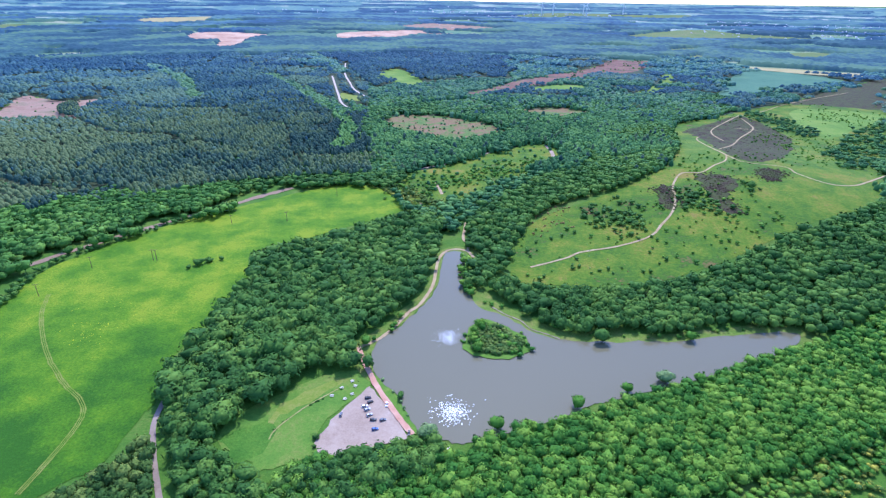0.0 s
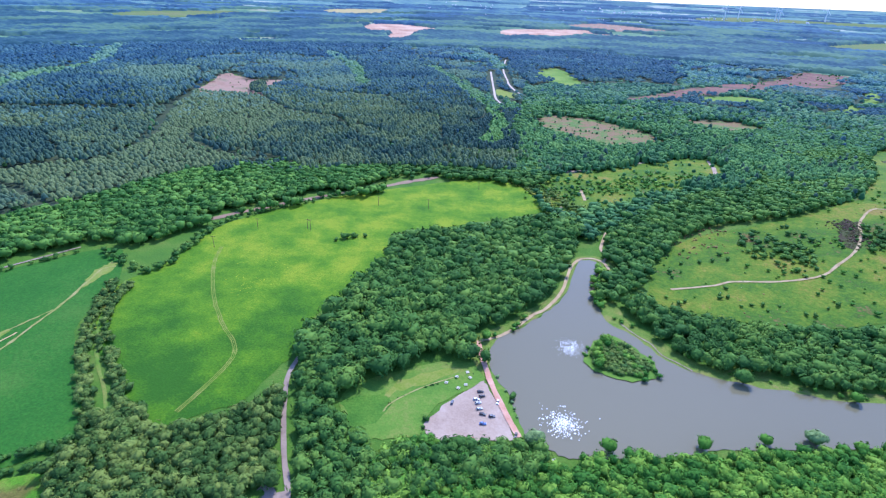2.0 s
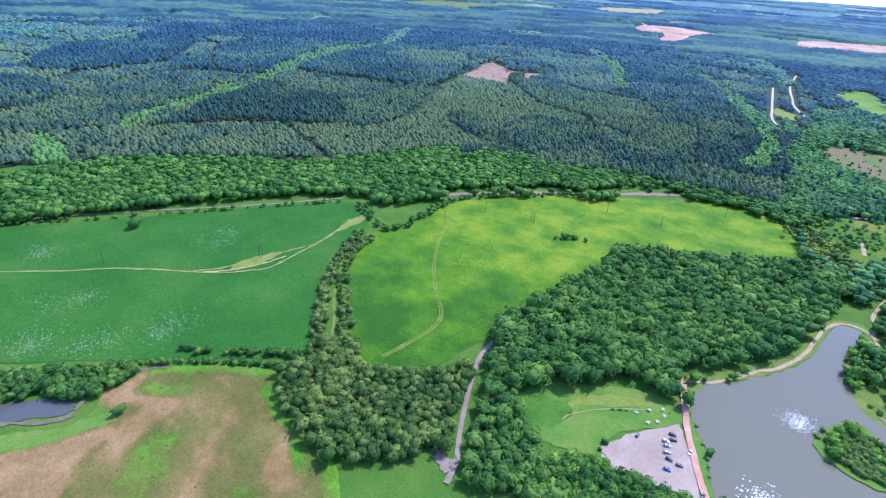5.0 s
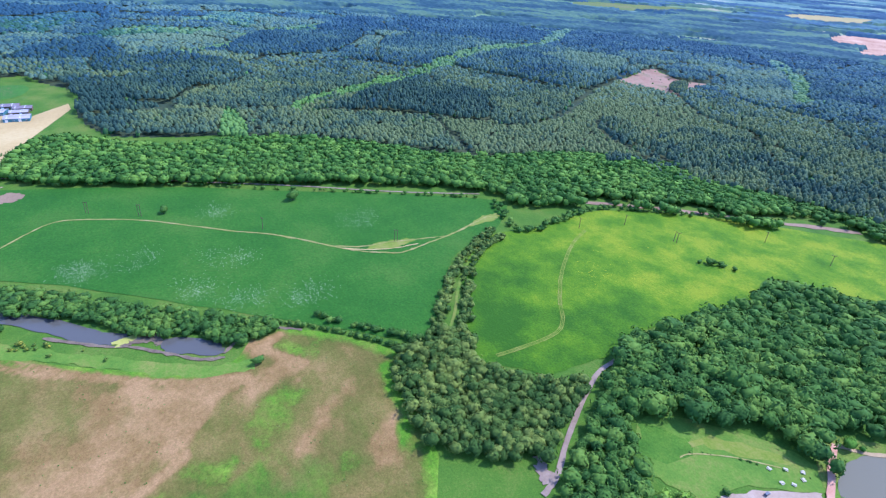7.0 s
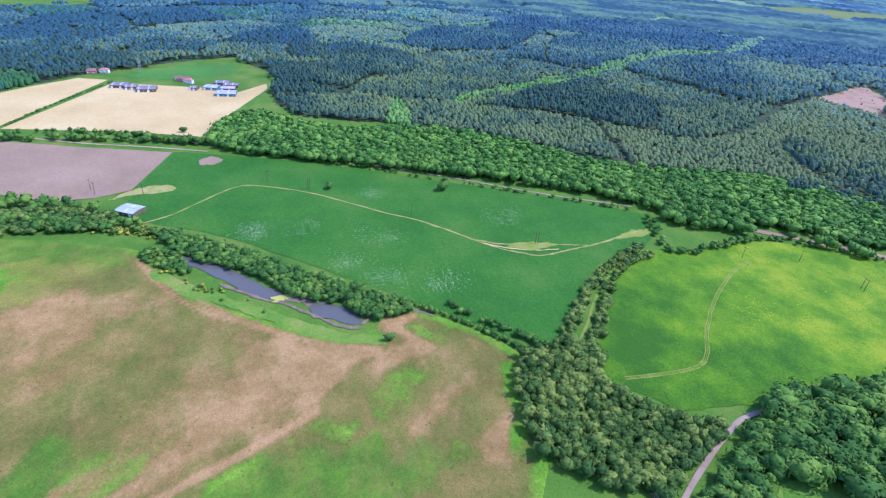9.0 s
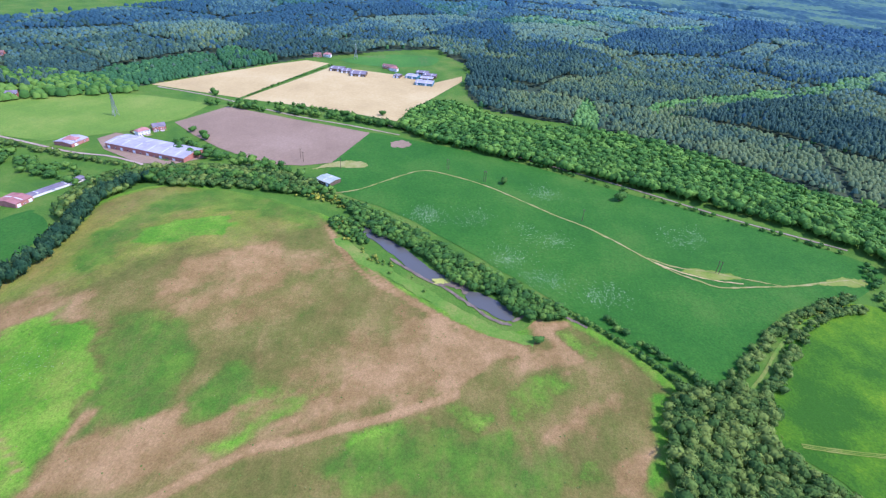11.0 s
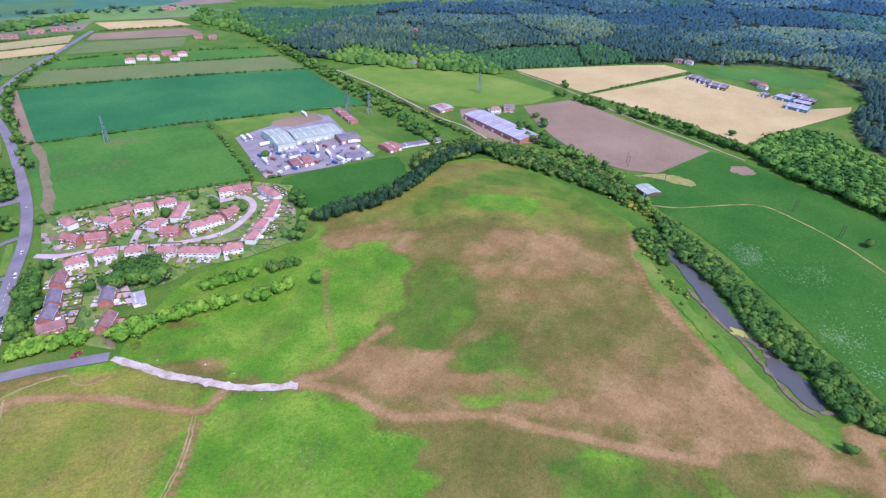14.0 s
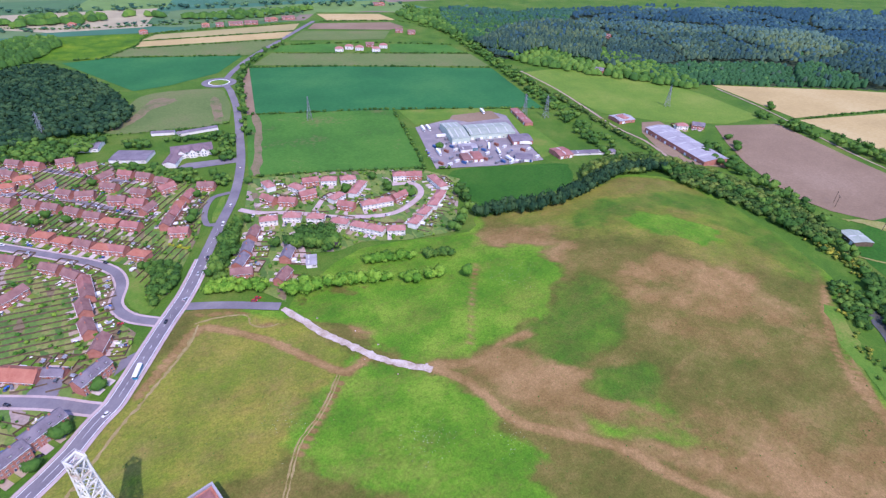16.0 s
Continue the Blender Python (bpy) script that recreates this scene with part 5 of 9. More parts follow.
def far_land():
    """Beyond 2.6 km: a patchwork of fields and woods, shrunk towards the skyline to fit the camera's view of land many
    kilometres off.
    """
    rad = 2560 * np.exp(np.linspace(0, math.log(4880 / 2560), 130))
    yaw = np.radians(np.linspace(-48, 152, 860))
    a, q = np.meshgrid(yaw, rad)
    x, y = (-np.sin(a) * q).ravel(), (np.cos(a) * q).ravel()
    n, k = len(yaw), len(rad)
    i, j = np.meshgrid(np.arange(n - 1), np.arange(k - 1))
    b = (i + j * n).ravel()
    r = np.random.default_rng(8)
    z = terrain(x, y) + 0.8
    # how far off the land would lie on a plain, as a logarithm; parcels are even in it
    deep = np.log(np.clip(EYE * np.hypot(x, y) / np.maximum(EYE - z, 4), 2400, 60000))
    m = 1700
    sa, sd = r.uniform(-0.86, 2.68, m), r.uniform(math.log(2400), math.log(40000), m)
    u, v = np.arctan2(-x, y), deep
    u, v = u + 0.006 * np.sin(v * 60) + 0.004 * np.sin(v * 140), v + 0.008 * np.sin(u * 70) + 0.004 * np.sin(u * 190)
    cell = np.concatenate([((u[c, None] - sa) ** 2 * 0.45 + (v[c, None] - sd) ** 2).argmin(1) for c in np.array_split(np.arange(len(x)), 90)])
    woody = r.uniform(size=m) < np.where(sd < math.log(5200), 0.88, np.where(sd < math.log(9000), 0.72, 0.45))
    shade, pale = r.uniform(-0.9, 0.9, m), r.uniform(size=m) < np.where(sd > math.log(6000), 0.08, 0.02)
    field = np.where(pale[cell], 1.3, shade[cell] * 0.6)
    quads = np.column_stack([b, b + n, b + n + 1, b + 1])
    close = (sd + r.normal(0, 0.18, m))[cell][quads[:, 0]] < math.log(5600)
    for part_of, mat, lab in ((close, "far_fields_thin_haze", "patchwork of fields beyond the forest, tinted lightly for haze"), (~close, "far_fields", "patchwork of far fields tinted blue-green for haze")):
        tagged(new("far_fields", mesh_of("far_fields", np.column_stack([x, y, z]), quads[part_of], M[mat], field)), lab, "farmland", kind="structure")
    w = woody[cell] & (np.arange(len(x)) >= n * 3)
    for q in FAR_OPEN:
        w &= ~inside(smooth(q, True, 3), x, y)
    scale = np.clip(np.hypot(x, y) / np.exp(deep), 0.12, 1)
    tree = z + np.where(w, (15 + r.uniform(-4, 5, len(x))) * scale, -1.5)
    keep = w[quads].any(1)
    tone = shade[cell] * 0.6 + r.normal(0, 0.15, len(x))
    for part_of, mat, lab in ((close, "far_woods_thin_haze", "dark woods beyond the forest, tinted blue for haze"), (~close, "far_woods", "far woods tinted blue-green for haze")):
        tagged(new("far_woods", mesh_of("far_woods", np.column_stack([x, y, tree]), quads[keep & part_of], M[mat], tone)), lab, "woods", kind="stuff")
    # pale roofs of far towns
    t = 900
    cx = r.choice(np.array([4.0, 0.0, -6.0, -13.0, -27.0, -31.0, -35.0, -38.0, 15.0]), t, p=[0.08, 0.12, 0.1, 0.08, 0.12, 0.17, 0.15, 0.12, 0.06])
    yaw = np.radians(cx + r.normal(0, 1.9, t))
    rad = np.where(cx > -15, 4270, 4030) + r.normal(0, 140, t)
    x, y = -np.sin(yaw) * rad, np.cos(yaw) * rad
    bm_v, bm_f = [], []
    for k2 in range(t):
        big = 2.4 if k2 % 30 == 0 else 1.0
        w, d, h = r.uniform(2, 4.5) * big, r.uniform(2, 3.5) * big, r.uniform(2, 4) * big ** 0.5
        base = len(bm_v)
        z = float(terrain(x[k2], y[k2])) + 0.5
        ca, sa = math.cos(k2), math.sin(k2)
        for lx, ly, lz in ((-w, -d, 0), (w, -d, 0), (w, d, 0), (-w, d, 0), (-w, -d, h), (w, -d, h), (w, d, h), (-w, d, h), (-w, 0, h + 2), (w, 0, h + 2)):
            bm_v.append((x[k2] + lx * ca - ly * sa, y[k2] + lx * sa + ly * ca, z + lz))
        for f in ((0, 1, 5), (0, 5, 4), (2, 3, 7), (2, 7, 6), (1, 2, 6), (1, 6, 5), (5, 6, 9), (3, 0, 4), (3, 4, 7), (7, 4, 8), (4, 5, 9), (4, 9, 8), (6, 7, 8), (6, 8, 9)):
            bm_f.append([base + e for e in f])
    tagged(new("far_town", mesh_of("far_town", bm_v, bm_f, M["far_roofs"])), "pale roofs of far towns in the haze", "town", kind="stuff")


# blue haze is put into the far land's colours, stronger without thin_haze
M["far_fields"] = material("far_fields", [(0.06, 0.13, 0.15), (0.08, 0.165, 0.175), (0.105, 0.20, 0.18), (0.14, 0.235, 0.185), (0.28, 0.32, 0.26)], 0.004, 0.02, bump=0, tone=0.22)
M["far_fields_thin_haze"] = material("far_fields_thin_haze", [(0.055, 0.13, 0.085), (0.08, 0.165, 0.10), (0.11, 0.20, 0.105), (0.16, 0.23, 0.12), (0.26, 0.27, 0.18)], 0.004, 0.02, bump=0, tone=0.22)
M["far_woods_thin_haze"] = material("far_woods_thin_haze", [(0.019, 0.06, 0.082), (0.04, 0.098, 0.105), (0.078, 0.152, 0.10)], 0.006, 0.03, bump=0, tone=0.45, spec=0.1)
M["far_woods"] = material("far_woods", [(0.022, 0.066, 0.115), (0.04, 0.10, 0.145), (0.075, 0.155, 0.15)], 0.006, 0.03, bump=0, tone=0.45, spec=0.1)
M["far_roofs"] = material("far_roofs", [(0.42, 0.40, 0.42), (0.62, 0.60, 0.62)], 0.02, 0.1, bump=0, island=0.5)
far_land()

# ---------------------------------------------------------------- the worn mound
MOUND = [(-241, -339), (-300, -324), (-345, -324), (-410, -335), (-460, -297), (-456, -223), (-440, -154), (-422, -122), (-359, -79), (-313, -15), (-293, 33)] + [(-318, 59), (-320, 75), (-292, 111), (-261, 137), (-234, 138), (-179, 122), (-155, 111)] + [(-60, 40), (40, -90), (75, -190)] + [(86, -218), (42, -262), (3, -326), (-54, -295), (-65, -305), (-132, -342), (-219, -318)]

# lusher and barer stretches of the mound and the tracks over it: outline or line, softness or width, strength
MOUND_LUSH = (
    ([(-65, -301), (-81, -303), (-114, -300), (-143, -283), (-186, -259), (-220, -286), (-205, -323), (-139, -347), (-111, -326), (-87, -323)], 10, 0.95),
    ([(-213, -291), (-246, -255), (-228, -226), (-177, -204), (-153, -207), (-186, -255)], 16, 0.7),
    ([(-228, -279), (-239, -266), (-244, -243), (-230, -224), (-202, -208), (-173, -201), (-150, -199), (-140, -208)], 14, 1.0),
    ([(-343, -261), (-372, -249), (-392, -225), (-387, -206), (-368, -209), (-344, -234), (-335, -249)], 9, 1.0),
    ([(-254, -223), (-239, -199), (-261, -190), (-249, -172), (-227, -162), (-201, -162), (-186, -182), (-164, -191), (-181, -194), (-203, -199)], 14, 0.5),
    ([(-301, -283), (-360, -290), (-443, -273), (-468, -200), (-444, -147), (-407, -146), (-418, -212), (-388, -258), (-334, -264), (-296, -262)], 18, 0.5),
    ([(-204, -150), (-223, -129), (-220, -87), (-219, -67), (-199, -87), (-181, -108), (-170, -133), (-186, -119)], 12, 0.45),
    ([(-240, 33), (-255, 62), (-246, 71), (-221, 52), (-210, 36)], 9, 0.42),
    ([(-192, 65), (-198, 81), (-184, 82), (-178, 64)], 7, 0.42),
    ([(-182, -57), (-203, -12), (-202, 32), (-198, 57), (-169, 49), (-160, -23), (-164, -64)], 14, 0.5),
    ([(-300, 69), (-292, 96), (-274, 86), (-283, 72)], 7, 0.42),
    ([(-216, -6), (-224, 16), (-212, 20), (-209, 1)], 6, 0.42),
    ([(-250, 124), (-242, 132), (-208, 123), (-181, 104), (-214, 117)], 8, 0.85),
    ([(-68, -301), (-98, -290), (-132, -291), (-179, -274), (-220, -272), (-248, -251), (-223, -218), (-182, -202), (-156, -199), (-124, -209), (-99, -232), (-91, -259), (-77, -278)], 14, 1.0),
    ([(-70, -220), (-89, -215), (-119, -190), (-130, -152), (-129, -119), (-113, -99), (-29, -177)], 16, 0.85),
    ([(-246, -212), (-263, -205), (-238, -171), (-194, -157), (-164, -171), (-172, -190), (-202, -190)], 14, 0.55),
    ([(-196, -154), (-231, -136), (-227, -115), (-190, -130)], 10, 0.5),
    ([(-176, -126), (-205, -100), (-218, -78), (-194, -92), (-174, -116)], 7, 0.6),
    ([(-191, -54), (-207, -31), (-205, -16), (-164, -53)], 9, 0.6),
)
MOUND_BARE = (
    ([(-304, -19), (-291, 14), (-280, 52), (-273, 78), (-260, 66), (-265, 33), (-246, 8), (-229, -35), (-226, -55), (-249, -31), (-269, -11), (-284, -25)], 16, 0.8),
    ([(-271, -195), (-295, -175), (-341, -156), (-371, -125), (-344, -99), (-333, -131), (-283, -154), (-262, -186)], 16, 0.5),
    ([(-247, -295), (-264, -284), (-272, -254), (-235, -222), (-246, -244), (-241, -267), (-228, -279)], 14, 0.6),
    ([(-183, -180), (-189, -143), (-212, -104), (-225, -61), (-209, -77), (-183, -112), (-158, -147), (-144, -177), (-135, -203), (-145, -195), (-164, -194)], 14, 0.8),
    ([(-273, 78), (-294, 69), (-314, 75), (-314, 54), (-307, 34), (-292, 57), (-275, 56)], 9, 1.0),
    ([(-198, 32), (-223, 66), (-245, 95), (-237, 101), (-199, 63), (-176, 46)], 12, 0.55),
    ([(-196, 93), (-206, 113), (-177, 103), (-175, 86)], 9, 0.6),
    ([(-131, -196), (-155, -193), (-184, -193), (-188, -176), (-186, -145), (-209, -102), (-256, -56), (-311, -44), (-290, -4), (-281, 27), (-240, -2), (-203, -61), (-169, -111), (-142, -146)], 22, 0.6),
    ([(-194, -312), (-247, -305), (-277, -267), (-249, -239), (-231, -271)], 16, 0.5),
    ([(-285, -213), (-343, -189), (-372, -153), (-336, -142), (-289, -183)], 16, 0.55),
    ([(-265, -163), (-312, -127), (-307, -102), (-259, -139)], 14, 0.4),
    ([(-90, -267), (-106, -259), (-106, -244), (-89, -241), (-83, -253)], 8, 0.6),
    ([(-243, -101), (-278, -66), (-282, -33), (-243, -56), (-224, -89)], 16, 0.4),
)
MOUND_TRACKS = (
    ([(-117, -200), (-129, -181), (-133, -165), (-138, -142), (-157, -122), (-177, -99), (-183, -84), (-197, -58), (-210, -33), (-231, 1)], 3.2, 1.0),
    ([(-118, -201), (-144, -190), (-167, -195), (-184, -193)], 4.0, 0.8),
    ([(-429, -125), (-380, -94), (-347, -71), (-320, -37), (-295, 0), (-285, 26), (-279, 42)], 3.5, 0.9),
    ([(-198, -275), (-170, -238), (-148, -205)], 1.8, 0.55),
    ([(38, -262), (20, -282), (2, -301), (-7, -302), (-21, -290), (-39, -270), (-53, -247), (-69, -223), (-76, -223), (-86, -226)], 2.6, 1.1),
    ([(-66, -218), (-47, -198), (-26, -179)], 1.7, 1.0),
    ([(-4, -317), (-21, -311), (-34, -302), (-35, -289), (-42, -286), (-49, -283)], 1.5, 0.8),
    ([(-413, -128), (-370, -101), (-342, -76), (-320, -42), (-299, -10)], 3.0, 0.8),
)


def mound():
    poly = smooth(MOUND, True, 3)
    lo, hi = poly.min(0), poly.max(0)
    step = 3.5
    gx, gy = np.meshgrid(np.arange(lo[0], hi[0], step), np.arange(lo[1], hi[1], step))
    gx, gy = gx.ravel(), gy.ravel()
    ok = inside(poly, gx, gy) & (edge_distance(poly, gx, gy) > 2)
    pts = [Vector(p) for p in poly] + [Vector(p) for p in zip(gx[ok] + 0.01, gy[ok] + 0.02)]
    k = len(poly)
    v, _, f, *_ = delaunay_2d_cdt(pts, [(i, (i + 1) % k) for i in range(k)], [list(range(k))], 1, 1e-4)
    v = np.array([(p.x, p.y) for p in v])
    x, y = v[:, 0], v[:, 1]
    rim = np.clip(1.2 - edge_distance(poly, x, y) / 9, 0, 1) * (edge_distance(np.array(MAIN_ROAD, float), x, y, False) > 45)
    bare, lush, dry = np.full(len(v), 0.15), np.zeros(len(v)), np.zeros(len(v))

    grit = np.random.default_rng(61)
    wob = [(grit.uniform(0.03, 0.22), grit.uniform(0.03, 0.22), grit.uniform(0, 6), grit.uniform(1.0, 2.2)) for _ in range(12)]
    ux = x + sum(k4 * np.sin(a4 * x + b4 * y + c4) for a4, b4, c4, k4 in wob[:6])
    uy = y + sum(k4 * np.sin(b4 * x - a4 * y + c4) for a4, b4, c4, k4 in wob[6:])

    def area(q, soft):
        q = smooth(q, True, 4)
        d = edge_distance(q, ux, uy)
        return np.clip(np.where(inside(q, ux, uy), 0.5 + d / soft, 0.5 - d / soft) + grit.normal(0, 0.1, len(x)), 0, 1)

    def line(q, width):
        return np.exp(-(edge_distance(smooth(q, False, 5), x, y, False) / width) ** 2)
    for q, soft, k2 in MOUND_BARE:
        bare = np.maximum(bare, 0.08 + 0.6 * k2 * area(q, soft))
    weedy = np.zeros(len(v))
    for i, (q, soft, k2) in enumerate(MOUND_LUSH):
        w = area(q, soft)
        lush = np.maximum(lush, (0.3 + 0.65 * k2) * k2 * w)
        bare -= 0.4 * k2 * w
        if k2 == 0.5 or k2 == 0.55:
            weedy = np.maximum(weedy, w)
    for q, width, k2 in MOUND_TRACKS:
        bare = np.maximum(bare, 0.75 * k2 * line(q, width))
    lush = np.maximum(lush, 0.5 * rim)
    bare = bare - 0.3 * rim
    me = bpy.data.meshes.new("mound_pasture")
    me.from_pydata(np.column_stack([v, terrain(x, y) + 0.22]).tolist(), [], [list(q) for q in f if len(q) > 2])
    if sum(p.normal.z for p in me.polygons) < 0:
        me.flip_normals()
    # where the grass is yellower and painted brighter as if in sun
    dry = np.maximum(0.95 * area([(-6, -312), (-40, -301), (-60, -280), (-75, -244), (-67, -220), (-26, -179), (86, -213), (42, -262)], 20), 0.55 * area([(-250, -327), (-407, -333), (-470, -281), (-451, -189), (-407, -139), (-297, -243)], 40))
    for key, val in (("bare", bare), ("lush", lush), ("dry", dry), ("weedy", weedy)):
        me.attributes.new(key, "FLOAT", "POINT").data.foreach_set("value", np.clip(val, 0, 1).astype(np.float32))
    me.polygons.foreach_set("use_smooth", np.ones(len(me.polygons), bool))
    me.materials.append(M["worn_pasture"])
    return tagged(new("mound_pasture", me), "restored spoil mound of worn grass with brown bare tracks", "pasture", kind="structure")


mound()
M["trodden"] = material("trodden", [(0.21, 0.17, 0.055), (0.28, 0.215, 0.09), (0.34, 0.265, 0.13)], 0.1, 0.8, bump=0.1)
for line, wide in (([(-66, -222), (-48, -201), (-30, -186), (-16, -162), (-10, -152)], 0.8), ([(1, -301), (12, -284), (30, -263), (49, -242), (65, -221), (74, -210)], 1.9), ([(-0, -310), (-16, -309), (-31, -303), (-32, -292), (-39, -285), (-48, -284)], 1.2), ([(1, -301), (-2, -308)], 1.2)):
    p = smooth(line, False, 6)
    d = np.gradient(p, axis=0)
    d /= np.linalg.norm(d, axis=1)[:, None]
    for off in (-0.9, 0.9) if wide < 1 else (0.0,):
        ribbon("trodden_track", p + np.column_stack([-d[:, 1], d[:, 0]]) * off, wide, M["trodden"], 0.34, "narrow trodden track in the grass", "track", 0.5, n=2)

# ---------------------------------------------------------------- hedges, banks and tree lines
wood("thicket along the pond", [(-466, -127), (-454, -95), (-409, -35), (-372, 11), (-349, 43), (-321, 75), (-313, 68), (-310, 45), (-334, 21), (-347, -10), (-372, -31), (-397, -64), (-418, -98)], 5.0, 6.8, 6.0, "leaf_wood")
hedge("clipped hedge beside the pasture", [(-329, 72), (-302, 105), (-279, 127), (-258, 145)], 3.0, 2.2, 3.2, 3.0)
ribbon("bank", [(-395, -113), (-369, -87), (-347, -55), (-327, -26), (-307, 1), (-293, 26), (-287, 51)], 11.0, M["lawn"], 0.27, "green grassy bank beside the pond", "bank", 0.2)
wood("dark bushes at the head of the pond", [(-426, -131), (-429, -111), (-400, -89), (-387, -91), (-403, -115)], 4.5, 5.0, 4.0, "leaf_wood")
hedge("low bushes on the pond bank", [(-430, -127), (-381, -90), (-354, -56), (-323, -17)], 10.0, 5.0, 2.6, 2.2, "gorse", gap=0.4)
hedge("gorse by the barn", [(-468, -171), (-469, -146), (-456, -123)], 14.0, 3.0, 3.0, 2.4, "gorse")
hedge("gorse beside the field track", [(-386, 315), (-353, 261), (-319, 222), (-280, 188), (-260, 171)], 8.0, 3.0, 4.4, 3.8, "leaf_olive")
hedge("gorse bushes in yellow flower", [(-382, 312), (-353, 266), (-325, 232)], 9.0, 6.0, 2.6, 2.2, "gorse")
hedge("bushes along the green track", [(-368, 316), (-354, 279), (-323, 244), (-281, 213), (-250, 190)], 7.5, 3.0, 4.4, 4.0, "leaf_olive")
ribbon("green_track", [(-377, 319), (-351, 268), (-316, 230), (-277, 199), (-255, 179), (-235, 160)], 2.2, M["lawn"], 0.4, "pale grassy track between two hedges", "track", 0.2)
hedge("dark conifer belt on the mound", [(-241, -337), (-266, -324), (-303, -313), (-350, -321), (-415, -339), (-466, -324)], 12.0, 3.4, 6.0, 10.0, "needles_dark", NEAR, name="conifer_belt")
hedge("leafy belt behind the mound", [(-464, -322), (-489, -278), (-484, -226), (-473, -169), (-476, -140)], 22.0, 6.0, 7.0, 8.0, "leaf_wood", name="tree_belt")
hedge("bushes by the old railway", [(-751, -356), (-753, -256), (-724, -151), (-699, -99), (-671, -36)], 10.0, 6.0, 5.5, 5.5)
hedge("bushes along the pasture edge", [(-663, -64), (-625, 37), (-562, 162), (-506, 265), (-459, 351)], 4.0, 5.0, 4.0, 3.5, gap=0.3)
hedge("hedge along the meadow edge", [(-441, 358), (-369, 339), (-373, 392), (-378, 464), (-322, 551), (-260, 621)], 8.0, 5.0, 5.0, 5.0)
hedge("hedge below the dark field", [(-322, 103), (-301, 121), (-280, 142), (-259, 161)], 5.0, 3.0, 4.0, 3.5)
hedge("gorse at the meadow corner", [(-101, 714), (-65, 675), (-38, 630)], 10.0, 3.5, 4.0, 3.0, "gorse")
hedge("bushes at the meadow corner", [(-72, 719), (-29, 662), (-7, 634)], 35.0, 7.0, 5.0, 5.0, "leaf_olive")
hedge("reeds and bushes on the island", [(23, 337), (31, 360), (43, 353), (59, 338), (41, 329)], 20.0, 4.0, 3.6, 2.8, "leaf_bright", gap=0.3)
wood("low willow scrub covering the island", [(20, 337), (23, 352), (32, 366), (44, 363), (56, 350), (62, 340), (58, 331), (44, 325), (30, 327)], 3.6, 4.6, 3.2, "leaf_olive", NEAR)
hedge("tall bushes on the island", [(31, 364), (24, 345), (27, 329)], 6.0, 3.0, 5.0, 5.5, "leaf_bright")
hedge("bank bushes along the far shore", [(34, 398), (58, 386), (80, 366), (100, 354), (130, 350), (182, 349), (229, 358), (276, 362)], 5.0, 5.0, 3.2, 2.4, "leaf_bright", gap=0.55)
hedge("bushes on the lake shore", [(22, 486), (20, 434), (26, 409)], 8.0, 4.0, 6.0, 5.5, "leaf_bright")
hedge("bushes by the lake path", [(-61, 336), (-52, 345), (-41, 355), (-31, 376)], 5.0, 6.0, 4.5, 4.0, "leaf_bright", gap=0.2)

for label, line in (("hedge between the crop fields", [(-126, -694), (-207, -666), (-301, -633), (-486, -548)]), ("hedge along the works field", [(-299, -626), (-274, -531), (-250, -450)]),
                    ("hedge behind the houses", [(-84, -513), (-147, -493), (-249, -451), (-274, -437)]), ("hedge of the far field", [(-183, -913), (-314, -861), (-542, -750)]),
                    ("hedge of the olive field", [(-239, -989), (-382, -926), (-559, -847)]), ("hedge by the hamlet", [(-273, -1039), (-374, -1015), (-472, -972), (-565, -917)]),
                    ("hedge in the tan fields", [(-50, -1169), (-328, -1148)]), ("hedge in the tan fields", [(-31, -1116), (-286, -1083)]), ("hedge of the vivid field", [(74, -1064), (11, -1063), (-200, -989)]),
                    ("hedge of the vivid field", [(31, -1052), (-37, -1132), (-91, -1230), (-363, -1220)]), ("hedge across the stubble", [(-766, -360), (-889, -332), (-1028, -291)]),
                    ("hedge of the round field", [(36, -695), (-45, -675), (-100, -675)]), ("far farmland hedge", [(177, -1387), (84, -1337), (-94, -1305), (-392, -1270)]), ("far farmland hedge", [(-403, -1224), (-567, -1165), (-599, -1066)])):
    hedge(label, line, 2.0, 4.0, 4.0, 2.8, "leaf_wood", FAR)
hedge("trees along the main road", [(-107, -618), (-131, -741), (-147, -818), (-186, -930), (-277, -1052)], 8.0, 8.0, 8.0, 8.0)
hedge("trees and bushes beside the old line", [(-675, -1321), (-610, -990), (-565, -767), (-517, -599), (-489, -494), (-464, -418), (-453, -363)], 26.0, 8.0, 8.0, 7.0)
hedge("tree belt by the stubble fields", [(-731, -396), (-728, -317), (-724, -229), (-711, -162), (-704, -110)], 14.0, 7.0, 8.0, 8.0)
hedge("trees round the warehouse", [(-577, -358), (-548, -298), (-532, -236), (-521, -190)], 25.0, 9.0, 8.0, 8.0)
hedge("trees by the green lane", [(-46, -391), (-32, -363), (-20, -345)], 6.0, 5.0, 6.0, 6.0)
hedge("trees behind the estate", [(-256, -390), (-237, -346), (-207, -325)], 8.0, 6.0, 7.0, 8.0)
wood("dense leafy belt below the ploughed field", [(-487, -353), (-507, -313), (-516, -261), (-514, -209), (-504, -167), (-472, -164), (-467, -207), (-461, -253), (-453, -303)], 5.2, 6.8, 6.5, "leaf_olive")
wood("leafy corner behind the conifer belt", [(-377, -355), (-436, -375), (-493, -349), (-435, -326), (-402, -336), (-360, -322)], 5.5, 6.8, 7.5, "leaf_olive")
